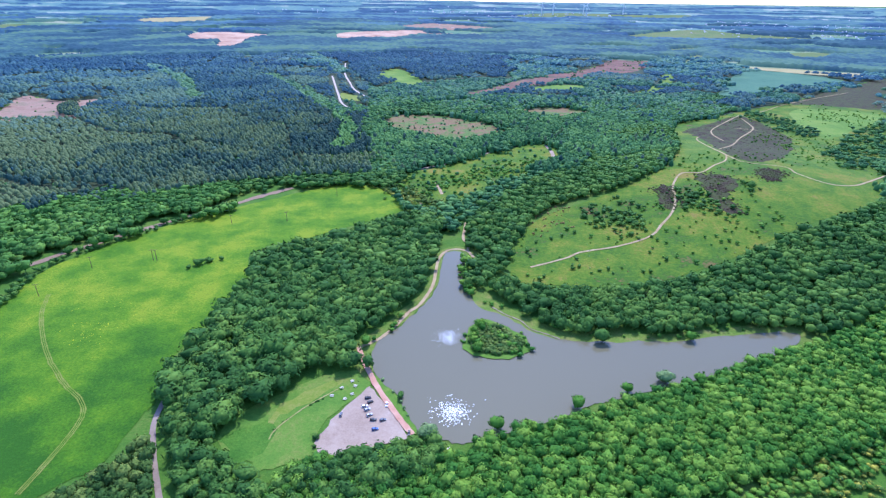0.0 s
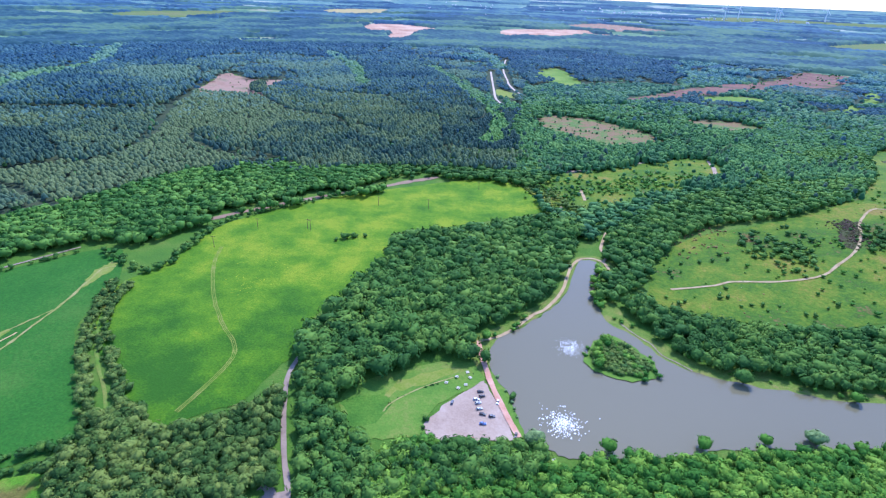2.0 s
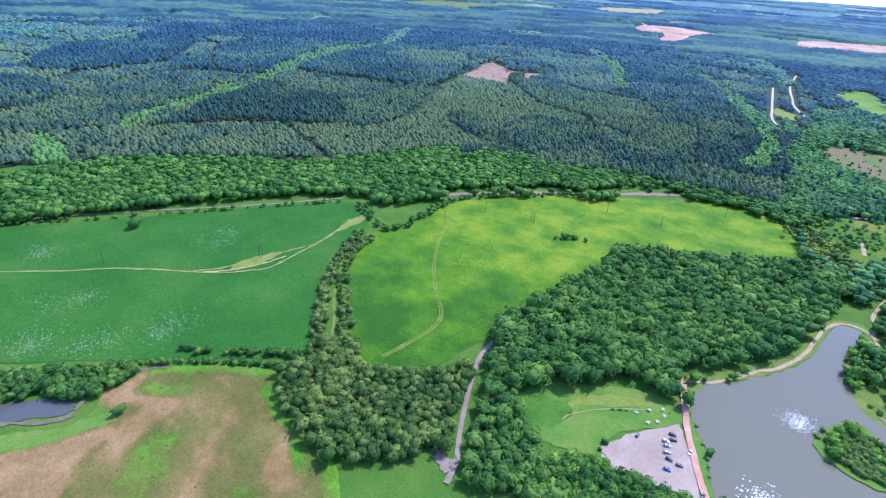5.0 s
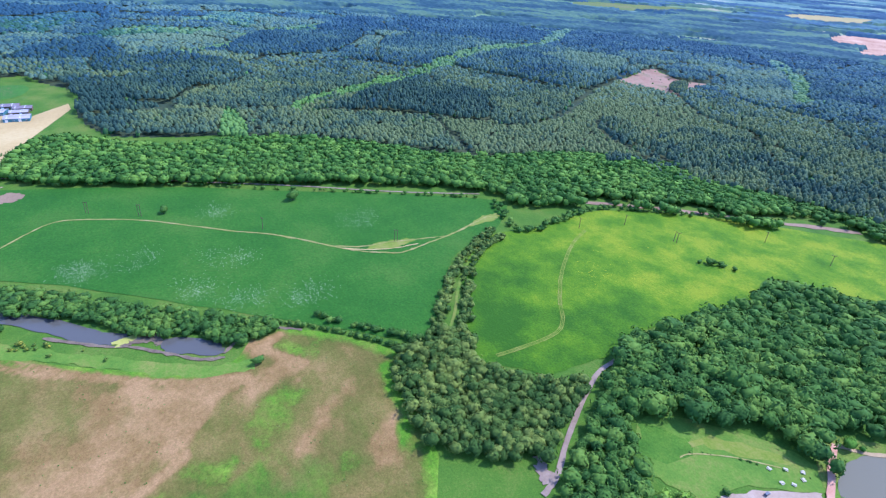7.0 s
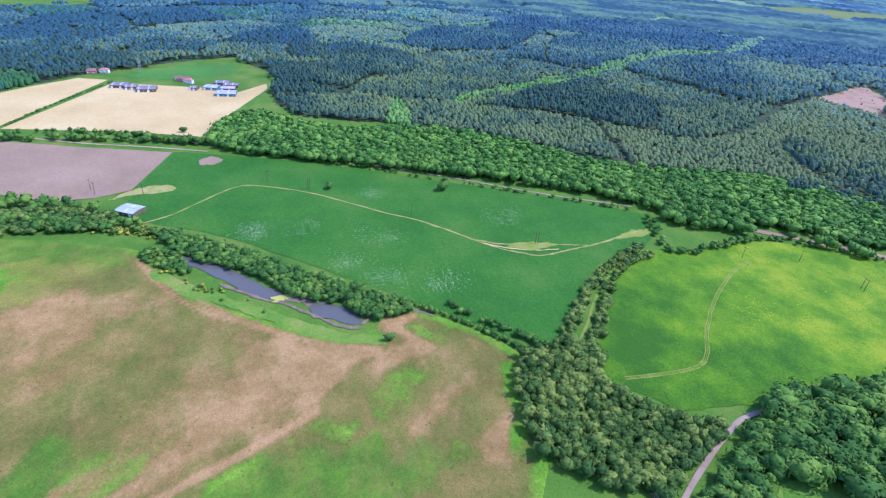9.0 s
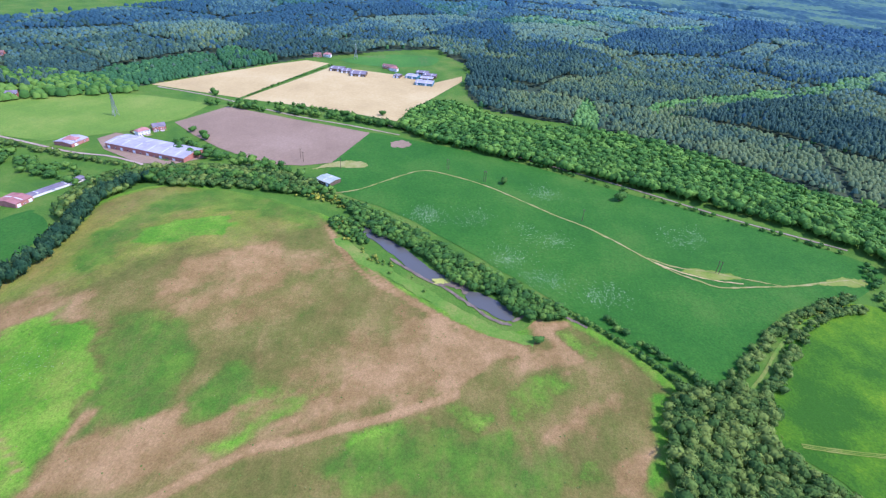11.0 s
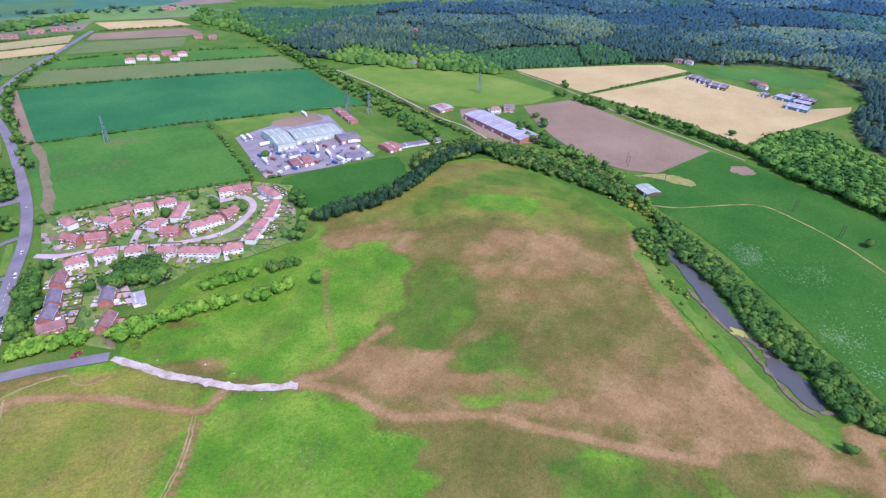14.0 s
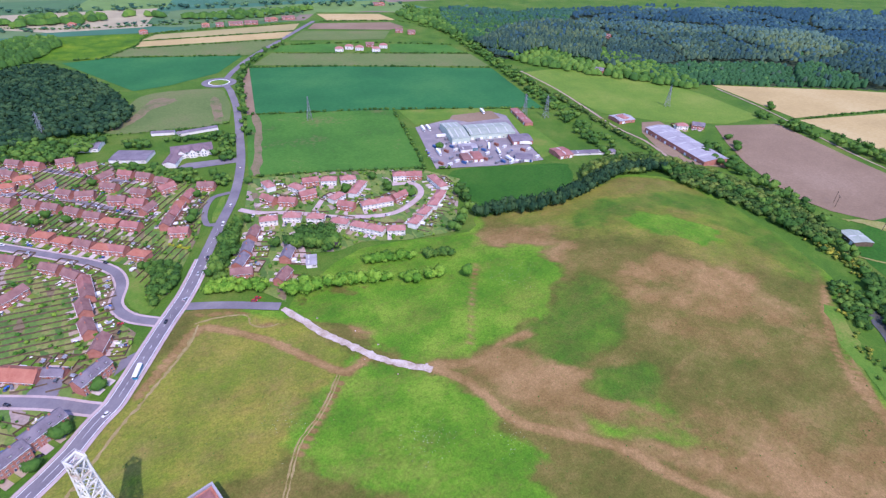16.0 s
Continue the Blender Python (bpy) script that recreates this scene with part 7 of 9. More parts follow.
def school(ends, deep):
    """A two-storey school: cream front with gables, a broad hipped roof and tall windows."""
    (x0, y0), (x1, y1) = ends
    w, d, h = math.hypot(x1 - x0, y1 - y0) / 2, deep / 2, 6.4
    root = tagged(new("school"), "cream rendered school with gables and a broad mauve-brown roof", "school")
    root.matrix_basis = pose((x0 + x1) / 2, (y0 + y1) / 2, ground_at((x0 + x1) / 2, (y0 + y1) / 2), 0, 0, math.degrees(math.atan2(y1 - y0, x1 - x0)))
    bm = bmesh.new()
    box(bm, -w, -d, -1.0, w, d, h)
    part("wall", bm, M["render_wall"], root)
    bm = bmesh.new()
    hip_roof(bm, w, d, h, d * 0.36, 1.0)
    part("roof", bm, M["roof_mauve"], root)
    for k, cx in enumerate((-w * 0.55, 0.0, w * 0.55)):
        bm = bmesh.new()
        q = [bm.verts.new(p) for p in ((cx - 3.2, -d - 2.0, -1), (cx + 3.2, -d - 2.0, -1), (cx + 3.2, -d - 2.0, h), (cx, -d - 2.0, h + 2.6), (cx - 3.2, -d - 2.0, h),
                                       (cx - 3.2, -d * 0.3, -1), (cx + 3.2, -d * 0.3, -1), (cx + 3.2, -d * 0.3, h), (cx, -d * 0.3, h + 2.6), (cx - 3.2, -d * 0.3, h))]
        for f in ((0, 1, 2, 3, 4), (9, 8, 7, 6, 5), (0, 5, 6, 1), (1, 6, 7, 2), (5, 0, 4, 9)):
            bm.faces.new([q[i] for i in f])
        part("gable", bm, M["render_wall"], root)
        bm = bmesh.new()
        for sgn in (-1, 1):
            e = [(cx + sgn * 3.6, -d - 2.3, h - 0.2), (cx, -d - 2.3, h + 2.75), (cx, -d * 0.3, h + 2.75), (cx + sgn * 3.6, -d * 0.3, h - 0.2)]
            v = [bm.verts.new(p) for p in e] + [bm.verts.new((p[0], p[1], p[2] + 0.2)) for p in e]
            for f in ((3, 2, 1, 0), (4, 5, 6, 7), (0, 1, 5, 4), (1, 2, 6, 5), (2, 3, 7, 6), (3, 0, 4, 7)):
                bm.faces.new([v[i] for i in f])
        bmesh.ops.recalc_face_normals(bm, faces=bm.faces)
        part("gable_roof", bm, M["roof_mauve"], root)
        for z in (0.8, 3.8):
            window(root, cx - 1.3, -d - 2.0, z, 1.5, 1.7, -1)
            window(root, cx + 1.3, -d - 2.0, z, 1.5, 1.7, -1)
    for cx in (-w * 0.85, -w * 0.28, w * 0.28, w * 0.85):
        for z in (0.8, 3.8):
            window(root, cx, -d, z, 2.2, 1.7, -1)
    return root


school([(-26, -601), (-66, -597)], 20.0)
shed([(-13, -574), (-31, -612), (-43, -607), (-25, -568)], 4.6, "render_wall", "roof_mauve", "low school wing with a broad mauve-brown roof", "school_wing", 0.34, 6, lit=False)
shed([(-37, -664), (-13, -671), (-15, -678), (-39, -671)], 3.2, "render_wall", "slate", "long low shed with a grey roof", "long_shed", 0.25, 7, lit=False)
shed([(-84, -658), (-39, -656), (-39, -664), (-84, -666)], 3.2, "render_wall", "slate", "long low shed with a grey roof and white doors", "long_shed", 0.25, 12, lit=False)
wood("trees behind the school", [(-22, -644), (-36, -650), (-60, -642), (-80, -640), (-96, -628), (-92, -600), (-80, -600), (-70, -618), (-57, -631), (-35, -639)], 6.5, 7.5, 6.5, "leaf_wood")
wood("trees in front of the school", [(-5, -575), (-20, -558), (-38, -550), (-40, -543), (-22, -546), (0, -564)], 6.0, 6.8, 6.0, "leaf_wood")
shed([(36, -611), (6, -600), (-17, -610), (19, -632)], 3.6, "render_wall", "slate", "flat-roofed school block with a dark roof", "school", 0.04, 6, lit=False)
shed([(66, -655), (40, -649), (35, -668), (57, -679)], 3.6, "render_wall", "slate", "low grey-roofed school block", "school", 0.15, 4, lit=False)
sheet("school_yard", [(-36, -575), (-63, -571), (-85, -566), (-83, -554), (-63, -556), (-36, -559), (-24, -569)], M["asphalt"], 0.45, "grey school yard and drive", "yard", soft=False)
shed([(-303, -439), (-312, -437), (-321, -454), (-311, -458)], 4.5, "brick", "tile_red", "red brick workshop with a tiled roof", bays=3, lit=False)
shed([(-369, -461), (-392, -453), (-403, -472), (-381, -481)], 4.5, "brick", "slate", "brick store with a dark roof behind the works", bays=4, lit=False)
shed([(-343, -421), (-357, -410), (-370, -420), (-354, -431)], 3.5, "render_wall", "slate", "low grey store in the works yard", bays=4, lit=False)
shed([(-304, -472), (-325, -465), (-330, -477), (-312, -484)], 4.0, "cladding_blue", "sheet_roof", "blue-grey works shed with a pale roof", bays=4, lit=False)


def make_container(colour):
    """A corrugated storage container with door bars."""
    root = tagged(new("storage_container"), f"{colour} corrugated steel storage container in the yard", "container", "containers of the works")
    bm = bmesh.new()
    box(bm, -3.0, -1.2, 0.12, 3.0, 1.2, 2.6)
    part("body", bm, M["container_" + colour], root)
    for k in range(8):
        bm = bmesh.new()
        x = -2.7 + 0.77 * k
        box(bm, x - 0.12, -1.25, 0.25, x + 0.12, 1.25, 2.5)
        part("rib", bm, M["container_" + colour], root)
    for y in (-0.6, -0.2, 0.2, 0.6):
        bm = bmesh.new()
        box(bm, 3.0, y - 0.03, 0.2, 3.06, y + 0.03, 2.5)
        part("door_bar", bm, M["steel"], root)
    return root


for colour, c in (("blue", (0.05, 0.11, 0.24)), ("white", (0.60, 0.60, 0.60)), ("grey", (0.20, 0.20, 0.22)), ("rust", (0.24, 0.09, 0.06))):
    M["container_" + colour] = material("container_" + colour, [tuple(0.85 * e for e in c), c, tuple(min(1, 1.2 * e) for e in c)], 0.3, 2.0, bump=0.05, rough=0.55)
made_containers = {}
for k, (x, y) in enumerate([(-304, -486), (-303, -476), (-299, -463), (-317, -480), (-325, -483), (-333, -471), (-331, -461), (-329, -451), (-325, -439), (-318, -439), (-309, -440), (-301, -441), (-293, -442), (-288, -449), (-287, -459), (-292, -478), (-295, -491), (-305, -497), (-287, -495), (-286, -485), (-354, -479), (-353, -468), (-357, -458), (-352, -442), (-331, -424), (-337, -417), (-324, -425), (-370, -440), (-377, -439), (-348, -414), (-357, -412), (-371, -416), (-268, -459), (-270, -452), (-277, -445), (-342, -490), (-350, -494), (-322, -496), (-311, -509)]):
    colour = ("blue", "white", "grey", "rust", "white", "grey")[k % 6]
    m = pose(x, y, ground_at(x, y) + 0.45, 0, 0, 17 + 90 * (k % 3 == 0) + 6 * math.sin(k * 2.3))
    if colour in made_containers:
        copy_thing(made_containers[colour], m).matrix_basis = m
    else:
        made_containers[colour] = make_container(colour)
        made_containers[colour].matrix_basis = m
shed([(-88, -350), (-96, -347), (-92, -334), (-85, -336)], 3.0, "render_wall", "sheet_roof", "small white flat-roofed garage building", "garage_block", 0.05, 2)


# ---------------------------------------------------------------- vehicles
PAINT = {"white": (0.75, 0.75, 0.76), "silver": (0.45, 0.46, 0.48), "black": (0.02, 0.02, 0.025), "blue": (0.03, 0.12, 0.42), "red": (0.45, 0.03, 0.03), "grey": (0.12, 0.13, 0.15), "teal": (0.02, 0.25, 0.40)}
for key, c in PAINT.items():
    M["paint_" + key] = material("paint_" + key, [tuple(0.92 * q for q in c), c], 1.0, 4.0, bump=0, rough=0.25, spec=0.5)


def wheel(parent, x, y, r=0.32, w=0.22):
    bm = bmesh.new()
    turn = Matrix.Translation((x, y, r)) @ Matrix.Rotation(radians(90), 4, "X")
    bmesh.ops.create_cone(bm, cap_ends=True, segments=12, radius1=r, radius2=r, depth=w, matrix=turn)
    tyre = part("wheel", bm, M["rubber"], parent)
    bm = bmesh.new()
    bmesh.ops.create_cone(bm, cap_ends=True, segments=10, radius1=r * 0.6, radius2=r * 0.6, depth=w + 0.03, matrix=turn)
    part("hub", bm, M["steel"], tyre)


def make_car(colour, length=4.3, width=1.78, van=False):
    root = tagged(new("car"), f"{colour} " + ("delivery van" if van else "hatchback car") + " standing on its wheels", "van" if van else "car", "cars on roads and yards")
    l, w = length / 2, width / 2
    bm = bmesh.new()
    box(bm, -l, -w, 0.28, l, w, 0.78 if not van else 1.0, 0, 0.06)
    bmesh.ops.bevel(bm, geom=bm.edges[:], offset=0.07, segments=2, affect="EDGES")
    part("body", bm, M["paint_" + colour], root)
    bm = bmesh.new()
    top = 2.0 if van else 1.42
    base = 0.98 if van else 0.76
    a = [(-l * 0.92, -w * 0.93, base), (l * (0.72 if van else 0.42), -w * 0.93, base), (l * (0.72 if van else 0.42), w * 0.93, base), (-l * 0.92, w * 0.93, base),
         (-l * (0.88 if van else 0.68), -w * 0.78, top), (l * (0.42 if van else 0.12), -w * 0.78, top), (l * (0.42 if van else 0.12), w * 0.78, top), (-l * (0.88 if van else 0.68), w * 0.78, top)]
    v = [bm.verts.new(q) for q in a]
    for f, slot in (((4, 5, 6, 7), 0), ((0, 1, 5, 4), 0 if van else 1), ((1, 2, 6, 5), 1), ((2, 3, 7, 6), 0 if van else 1), ((3, 0, 4, 7), 0 if van else 1)):
        bm.faces.new([v[i] for i in f]).material_index = slot
    part("cabin", bm, (M["paint_" + colour], M["glass"]), root)
    for sx in (-1, 1):
        for sy in (-1, 1):
            wheel(root, sx * l * 0.62, sy * (w - 0.1))
        for sy in (-1, 1):
            bm = bmesh.new()
            box(bm, sx * l - 0.05, sy * w * 0.7 - 0.18, 0.52, sx * l + 0.03, sy * w * 0.7 + 0.18, 0.66)
            part("headlight" if sx > 0 else "tail_light", bm, M["white_paint"] if sx > 0 else M["paint_red"], root)
    return root


def make_bus():
    root = tagged(new("bus"), "blue and white single-deck bus on the road", "bus")
    bm = bmesh.new()
    box(bm, -5.4, -1.25, 0.35, 5.4, 1.25, 1.3, 0)
    box(bm, -5.4, -1.25, 2.3, 5.4, 1.25, 3.05, 1, 0.08)
    part("body", bm, (M["paint_teal"], M["white_paint"]), root)
    bm = bmesh.new()
    box(bm, -5.36, -1.22, 1.3, 5.36, 1.22, 2.3)
    part("window_band", bm, M["glass"], root)
    bm = bmesh.new()
    for x in (-5.3, -3.2, -1.1, 1.0, 3.1, 5.2):
        for s in (-1, 1):
            box(bm, x - 0.08, s * 1.23 - 0.03, 1.3, x + 0.08, s * 1.23 + 0.03, 2.3)
    part("pillars", bm, M["paint_teal"], root)
    for x in (-3.2, 3.4):
        for y in (-1.1, 1.1):
            wheel(root, x, y, 0.48, 0.28)
    return root


def make_lorry():
    root = tagged(new("lorry_trailer"), "white box lorry parked in the yard", "lorry", "lorries of the works")
    bm = bmesh.new()
    box(bm, -6.5, -1.25, 1.1, 5.2, 1.25, 3.9)
    part("box_body", bm, M["white_paint"], root)
    bm = bmesh.new()
    box(bm, 5.5, -1.2, 0.7, 7.4, 1.2, 3.2, 0, 0.1)
    box(bm, 7.3, -1.05, 1.9, 7.42, 1.05, 2.8, 1)
    part("cab", bm, (M["paint_white"], M["glass"]), root)
    bm = bmesh.new()
    box(bm, -6.3, -0.6, 0.75, 7.0, 0.6, 1.1)
    part("chassis", bm, M["steel"], root)
    for x in (-5.2, -4.0, 6.4):
        for y in (-1.05, 1.05):
            wheel(root, x, y, 0.5, 0.3)
    return root


def put_vehicle(kind, a, b, lift):
    """From a towards b."""
    x, y = a
    m = pose(x, y, ground_at(x, y) + lift, 0, 0, math.degrees(math.atan2(b[1] - y, b[0] - x)))
    if kind in made_cars:
        return copy_thing(made_cars[kind], m)
    made_cars[kind] = make_bus() if kind == "bus" else make_lorry() if kind == "lorry" else make_car("white", 5.2, 1.95, True) if kind == "van" else make_car(kind)
    made_cars[kind].matrix_basis = m


# in the gravel car park
for kind, (a, b) in (("black", [(-48, 277), (-45, 278)]), ("black", [(-46, 273), (-43, 275)]), ("white", [(-49, 269), (-46, 270)]), ("silver", [(-47, 266), (-44, 268)]), ("silver", [(-45, 261), (-42, 263)]), ("black", [(-42, 257), (-39, 257)]),
                     ("grey", [(-36, 257), (-33, 258)]), ("blue", [(-40, 249), (-36, 250)]), ("grey", [(-63, 261), (-63, 264)]), ("white", [(-35, 271), (-35, 269)]), ("black", [(-19, 246), (-19, 244)])):
    put_vehicle(kind, a, b, 0.5)
# on the roads
for kind, (a, b) in (("bus", [(36, -280), (34, -285)]), ("white", [(54, -255), (57, -253)]), ("black", [(16, -320), (19, -315)]), ("silver", [(1, -339), (-2, -343)]), ("black", [(-22, -385), (-25, -392)]), ("van", [(-43, -431), (-40, -424)]),
                     ("silver", [(-12, -366), (-10, -360)]), ("red", [(-40, -315), (-43, -314)]), ("white", [(-56, -462), (-61, -472)]), ("grey", [(-82, -539), (-84, -550)]), ("silver", [(-111, -677), (-114, -691)])):
    put_vehicle(kind, a, b, 0.6)
# parked in the estates and the works
for kind, (a, b) in (("black", [(84, -242), (82, -243)]), ("black", [(100, -288), (98, -286)]), ("blue", [(101, -302), (100, -304)]), ("grey", [(77, -296), (76, -298)]), ("blue", [(96, -467), (92, -463)]), ("white", [(97, -471), (94, -467)]), ("black", [(46, -413), (43, -410)]),
                     ("red", [(42, -332), (40, -332)]), ("black", [(43, -323), (42, -326)]), ("van", [(29, -394), (26, -396)]), ("black", [(29, -497), (26, -494)]), ("black", [(23, -485), (19, -484)]), ("silver", [(104, -576), (100, -573)]), ("white", [(99, -605), (95, -602)]),
                     ("silver", [(39, -608), (35, -606)]), ("white", [(-69, -434), (-72, -438)]), ("blue", [(-140, -364), (-143, -366)]), ("white", [(-199, -392), (-204, -396)]), ("silver", [(-274, -491), (-278, -494)]), ("blue", [(-272, -483), (-276, -486)]), ("white", [(-269, -476), (-273, -479)]),
                     ("silver", [(-268, -468), (-271, -471)]), ("white", [(-350, -485), (-351, -481)]), ("grey", [(-369, -460), (-373, -462)]), ("blue", [(-358, -446), (-363, -446)]), ("white", [(-336, -436), (-334, -430)]), ("silver", [(-374, -532), (-378, -530)]), ("white", [(-546, -455), (-544, -447)]),
                     ("red", [(-43, -317), (-45, -316)]), ("blue", [(-553, -330), (-552, -323)]), ("grey", [(-551, -320), (-550, -313)])):
    put_vehicle(kind, a, b, 0.6)
for a, b in ([(-301, -549), (-299, -540)], [(-308, -548), (-306, -538)], [(-309, -518), (-315, -517)], [(-282, -478), (-280, -468)], [(-342, -467), (-349, -478)], [(-342, -448), (-337, -435)], [(-384, -454), (-393, -449)], [(-340, -424), (-340, -411)], [(-402, -570), (-399, -559)]):
    put_vehicle("lorry", a, b, 0.5)


# ---------------------------------------------------------------- pylons, poles, turbines
def strut(bm, a, b, t):
    a, b = Vector(a), Vector(b)
    d = b - a
    if d.length < 1e-6:
        return
    q = d.to_track_quat("Z", "Y").to_matrix().to_4x4()
    m = Matrix.Translation((a + b) / 2) @ q @ Matrix.Diagonal((t, t, d.length, 1))
    bmesh.ops.create_cube(bm, size=1.0, matrix=m)


def make_pylon(height):
    root = tagged(new("pylon"), "grey steel lattice electricity pylon with three arms", "pylon", "pylons")
    h = height
    levels = [(0, 3.2), (0.25 * h, 2.3), (0.45 * h, 1.6), (0.62 * h, 1.05), (0.78 * h, 0.8), (0.9 * h, 0.55), (h, 0.1)]
    bm = bmesh.new()
    for (z0, w0), (z1, w1) in zip(levels, levels[1:]):
        c0, c1 = [(-w0, -w0), (w0, -w0), (w0, w0), (-w0, w0)], [(-w1, -w1), (w1, -w1), (w1, w1), (-w1, w1)]
        for i in range(4):
            j = (i + 1) % 4
            strut(bm, (*c0[i], z0), (*c1[i], z1), 0.3)
            strut(bm, (*c0[i], z0), (*c1[j], z1), 0.16)
            strut(bm, (*c0[j], z0), (*c1[i], z1), 0.16)
            strut(bm, (*c1[i], z1), (*c1[j], z1), 0.16)
    part("tower", bm, M["steel"], root)
    for z, reach in ((0.62 * h, 5.0), (0.76 * h, 6.0), (0.9 * h, 4.5)):
        for s in (-1, 1):
            bm = bmesh.new()
            strut(bm, (s * 0.8, -0.7, z), (s * reach, 0, z), 0.18)
            strut(bm, (s * 0.8, 0.7, z), (s * reach, 0, z), 0.18)
            strut(bm, (s * 0.6, 0, z + 1.6), (s * reach, 0, z), 0.18)
            arm = part("cross_arm", bm, M["steel"], root)
            bm = bmesh.new()
            strut(bm, (s * reach, 0, z), (s * reach, 0, z - 1.6), 0.22)
            part("insulator", bm, M["glass"], arm)
    return root


def make_pole(double):
    root = tagged(new("utility_pole"), ("double" if double else "single") + " dark timber electricity pole in the field", "pole", "field poles")
    for x in ((-1.2, 1.2) if double else (0,)):
        bm = bmesh.new()
        bmesh.ops.create_cone(bm, cap_ends=True, segments=10, radius1=0.3, radius2=0.2, depth=13, matrix=Matrix.Translation((x, 0, 6.0)))
        part("pole", bm, M["timber"], root)
    bm = bmesh.new()
    box(bm, -2.2, -0.12, 11.6, 2.2, 0.12, 11.9)
    arm = part("cross_arm", bm, M["timber"], root)
    for x in (-2.0, 0, 2.0):
        bm = bmesh.new()
        bmesh.ops.create_cone(bm, cap_ends=True, segments=8, radius1=0.12, radius2=0.08, depth=0.5, matrix=Matrix.Translation((x, 0, 12.1)))
        part("insulator", bm, M["glass"], arm)
    return root


pylon = make_pylon(30)
for k, (x, y) in enumerate(([(92, -718)] + [(-191, -644)] + [(-446, -536)] + [(-467, -518)] + [(-652, -477)] + [(-1097, -262)])):
    m = pose(x, y, ground_at(x, y), 0, 0, (60, 80, 80, 80, 60, 20)[k])
    if k == 0:
        pylon.matrix_basis = m
    else:
        copy_thing(pylon, m)
single, double = None, None
for k, (x, y) in enumerate([(-551, 11), (-478, 108), (-549, -151), (-282, 473), (-350, 402)] + [(-336, 456), (-242, 567), (-140, 667), (-286, 474), (-182, 579)] + [(-566, -202)] + [(-557, -196)]):
    m = pose(x, y, ground_at(x, y), 0, 0, 15 + 11 * (k % 4))
    if single is None:
        single = make_pole(False)
        single.matrix_basis = m
    else:
        copy_thing(single, m)
for k, (x, y) in enumerate([(-403, 213), (-576, -33)] + [(-551, 10)]):
    m = pose(x, y, ground_at(x, y), 0, 0, 60)
    if double is None:
        double = make_pole(True)
        double.matrix_basis = m
    else:
        copy_thing(double, m)


def make_turbine():
    root = tagged(new("wind_turbine"), "white three-bladed wind turbine on the horizon", "wind turbine", "turbines on the horizon")
    bm = bmesh.new()
    bmesh.ops.create_cone(bm, cap_ends=True, segments=12, radius1=3.2, radius2=1.8, depth=70, matrix=Matrix.Translation((0, 0, 35)))
    part("tower", bm, M["white_paint"], root)
    bm = bmesh.new()
    box(bm, -2, -3, 69, 2, 6, 73)
    part("nacelle", bm, M["white_paint"], root)
    for k in range(3):
        bm = bmesh.new()
        box(bm, -1.6, -3.6, 0, 1.6, -3.0, 34, 0, 0.28)
        bmesh.ops.transform(bm, matrix=Matrix.Translation((0, 0, 71)) @ Matrix.Rotation(radians(120 * k + 25), 4, "Y"), verts=bm.verts)
        part("blade", bm, M["white_paint"], root)
    return root


turbine = make_turbine()
for k, (x, y) in enumerate([(699, 4300), (781, 4294), (999, 4272), (1010, 4226), (1274, 4231)]):
    m = pose(x, y, ground_at(x, y) - 1, 0, 0, 10)
    if k == 0:
        turbine.matrix_basis = m
    else:
        copy_thing(turbine, m)


# ---------------------------------------------------------------- colliery headframe and engine house
M["frame_paint"] = material("frame_paint", [(0.55, 0.53, 0.47), (0.68, 0.66, 0.60), (0.42, 0.33, 0.25)], 0.15, 1.0, bump=0.05, rough=0.6)


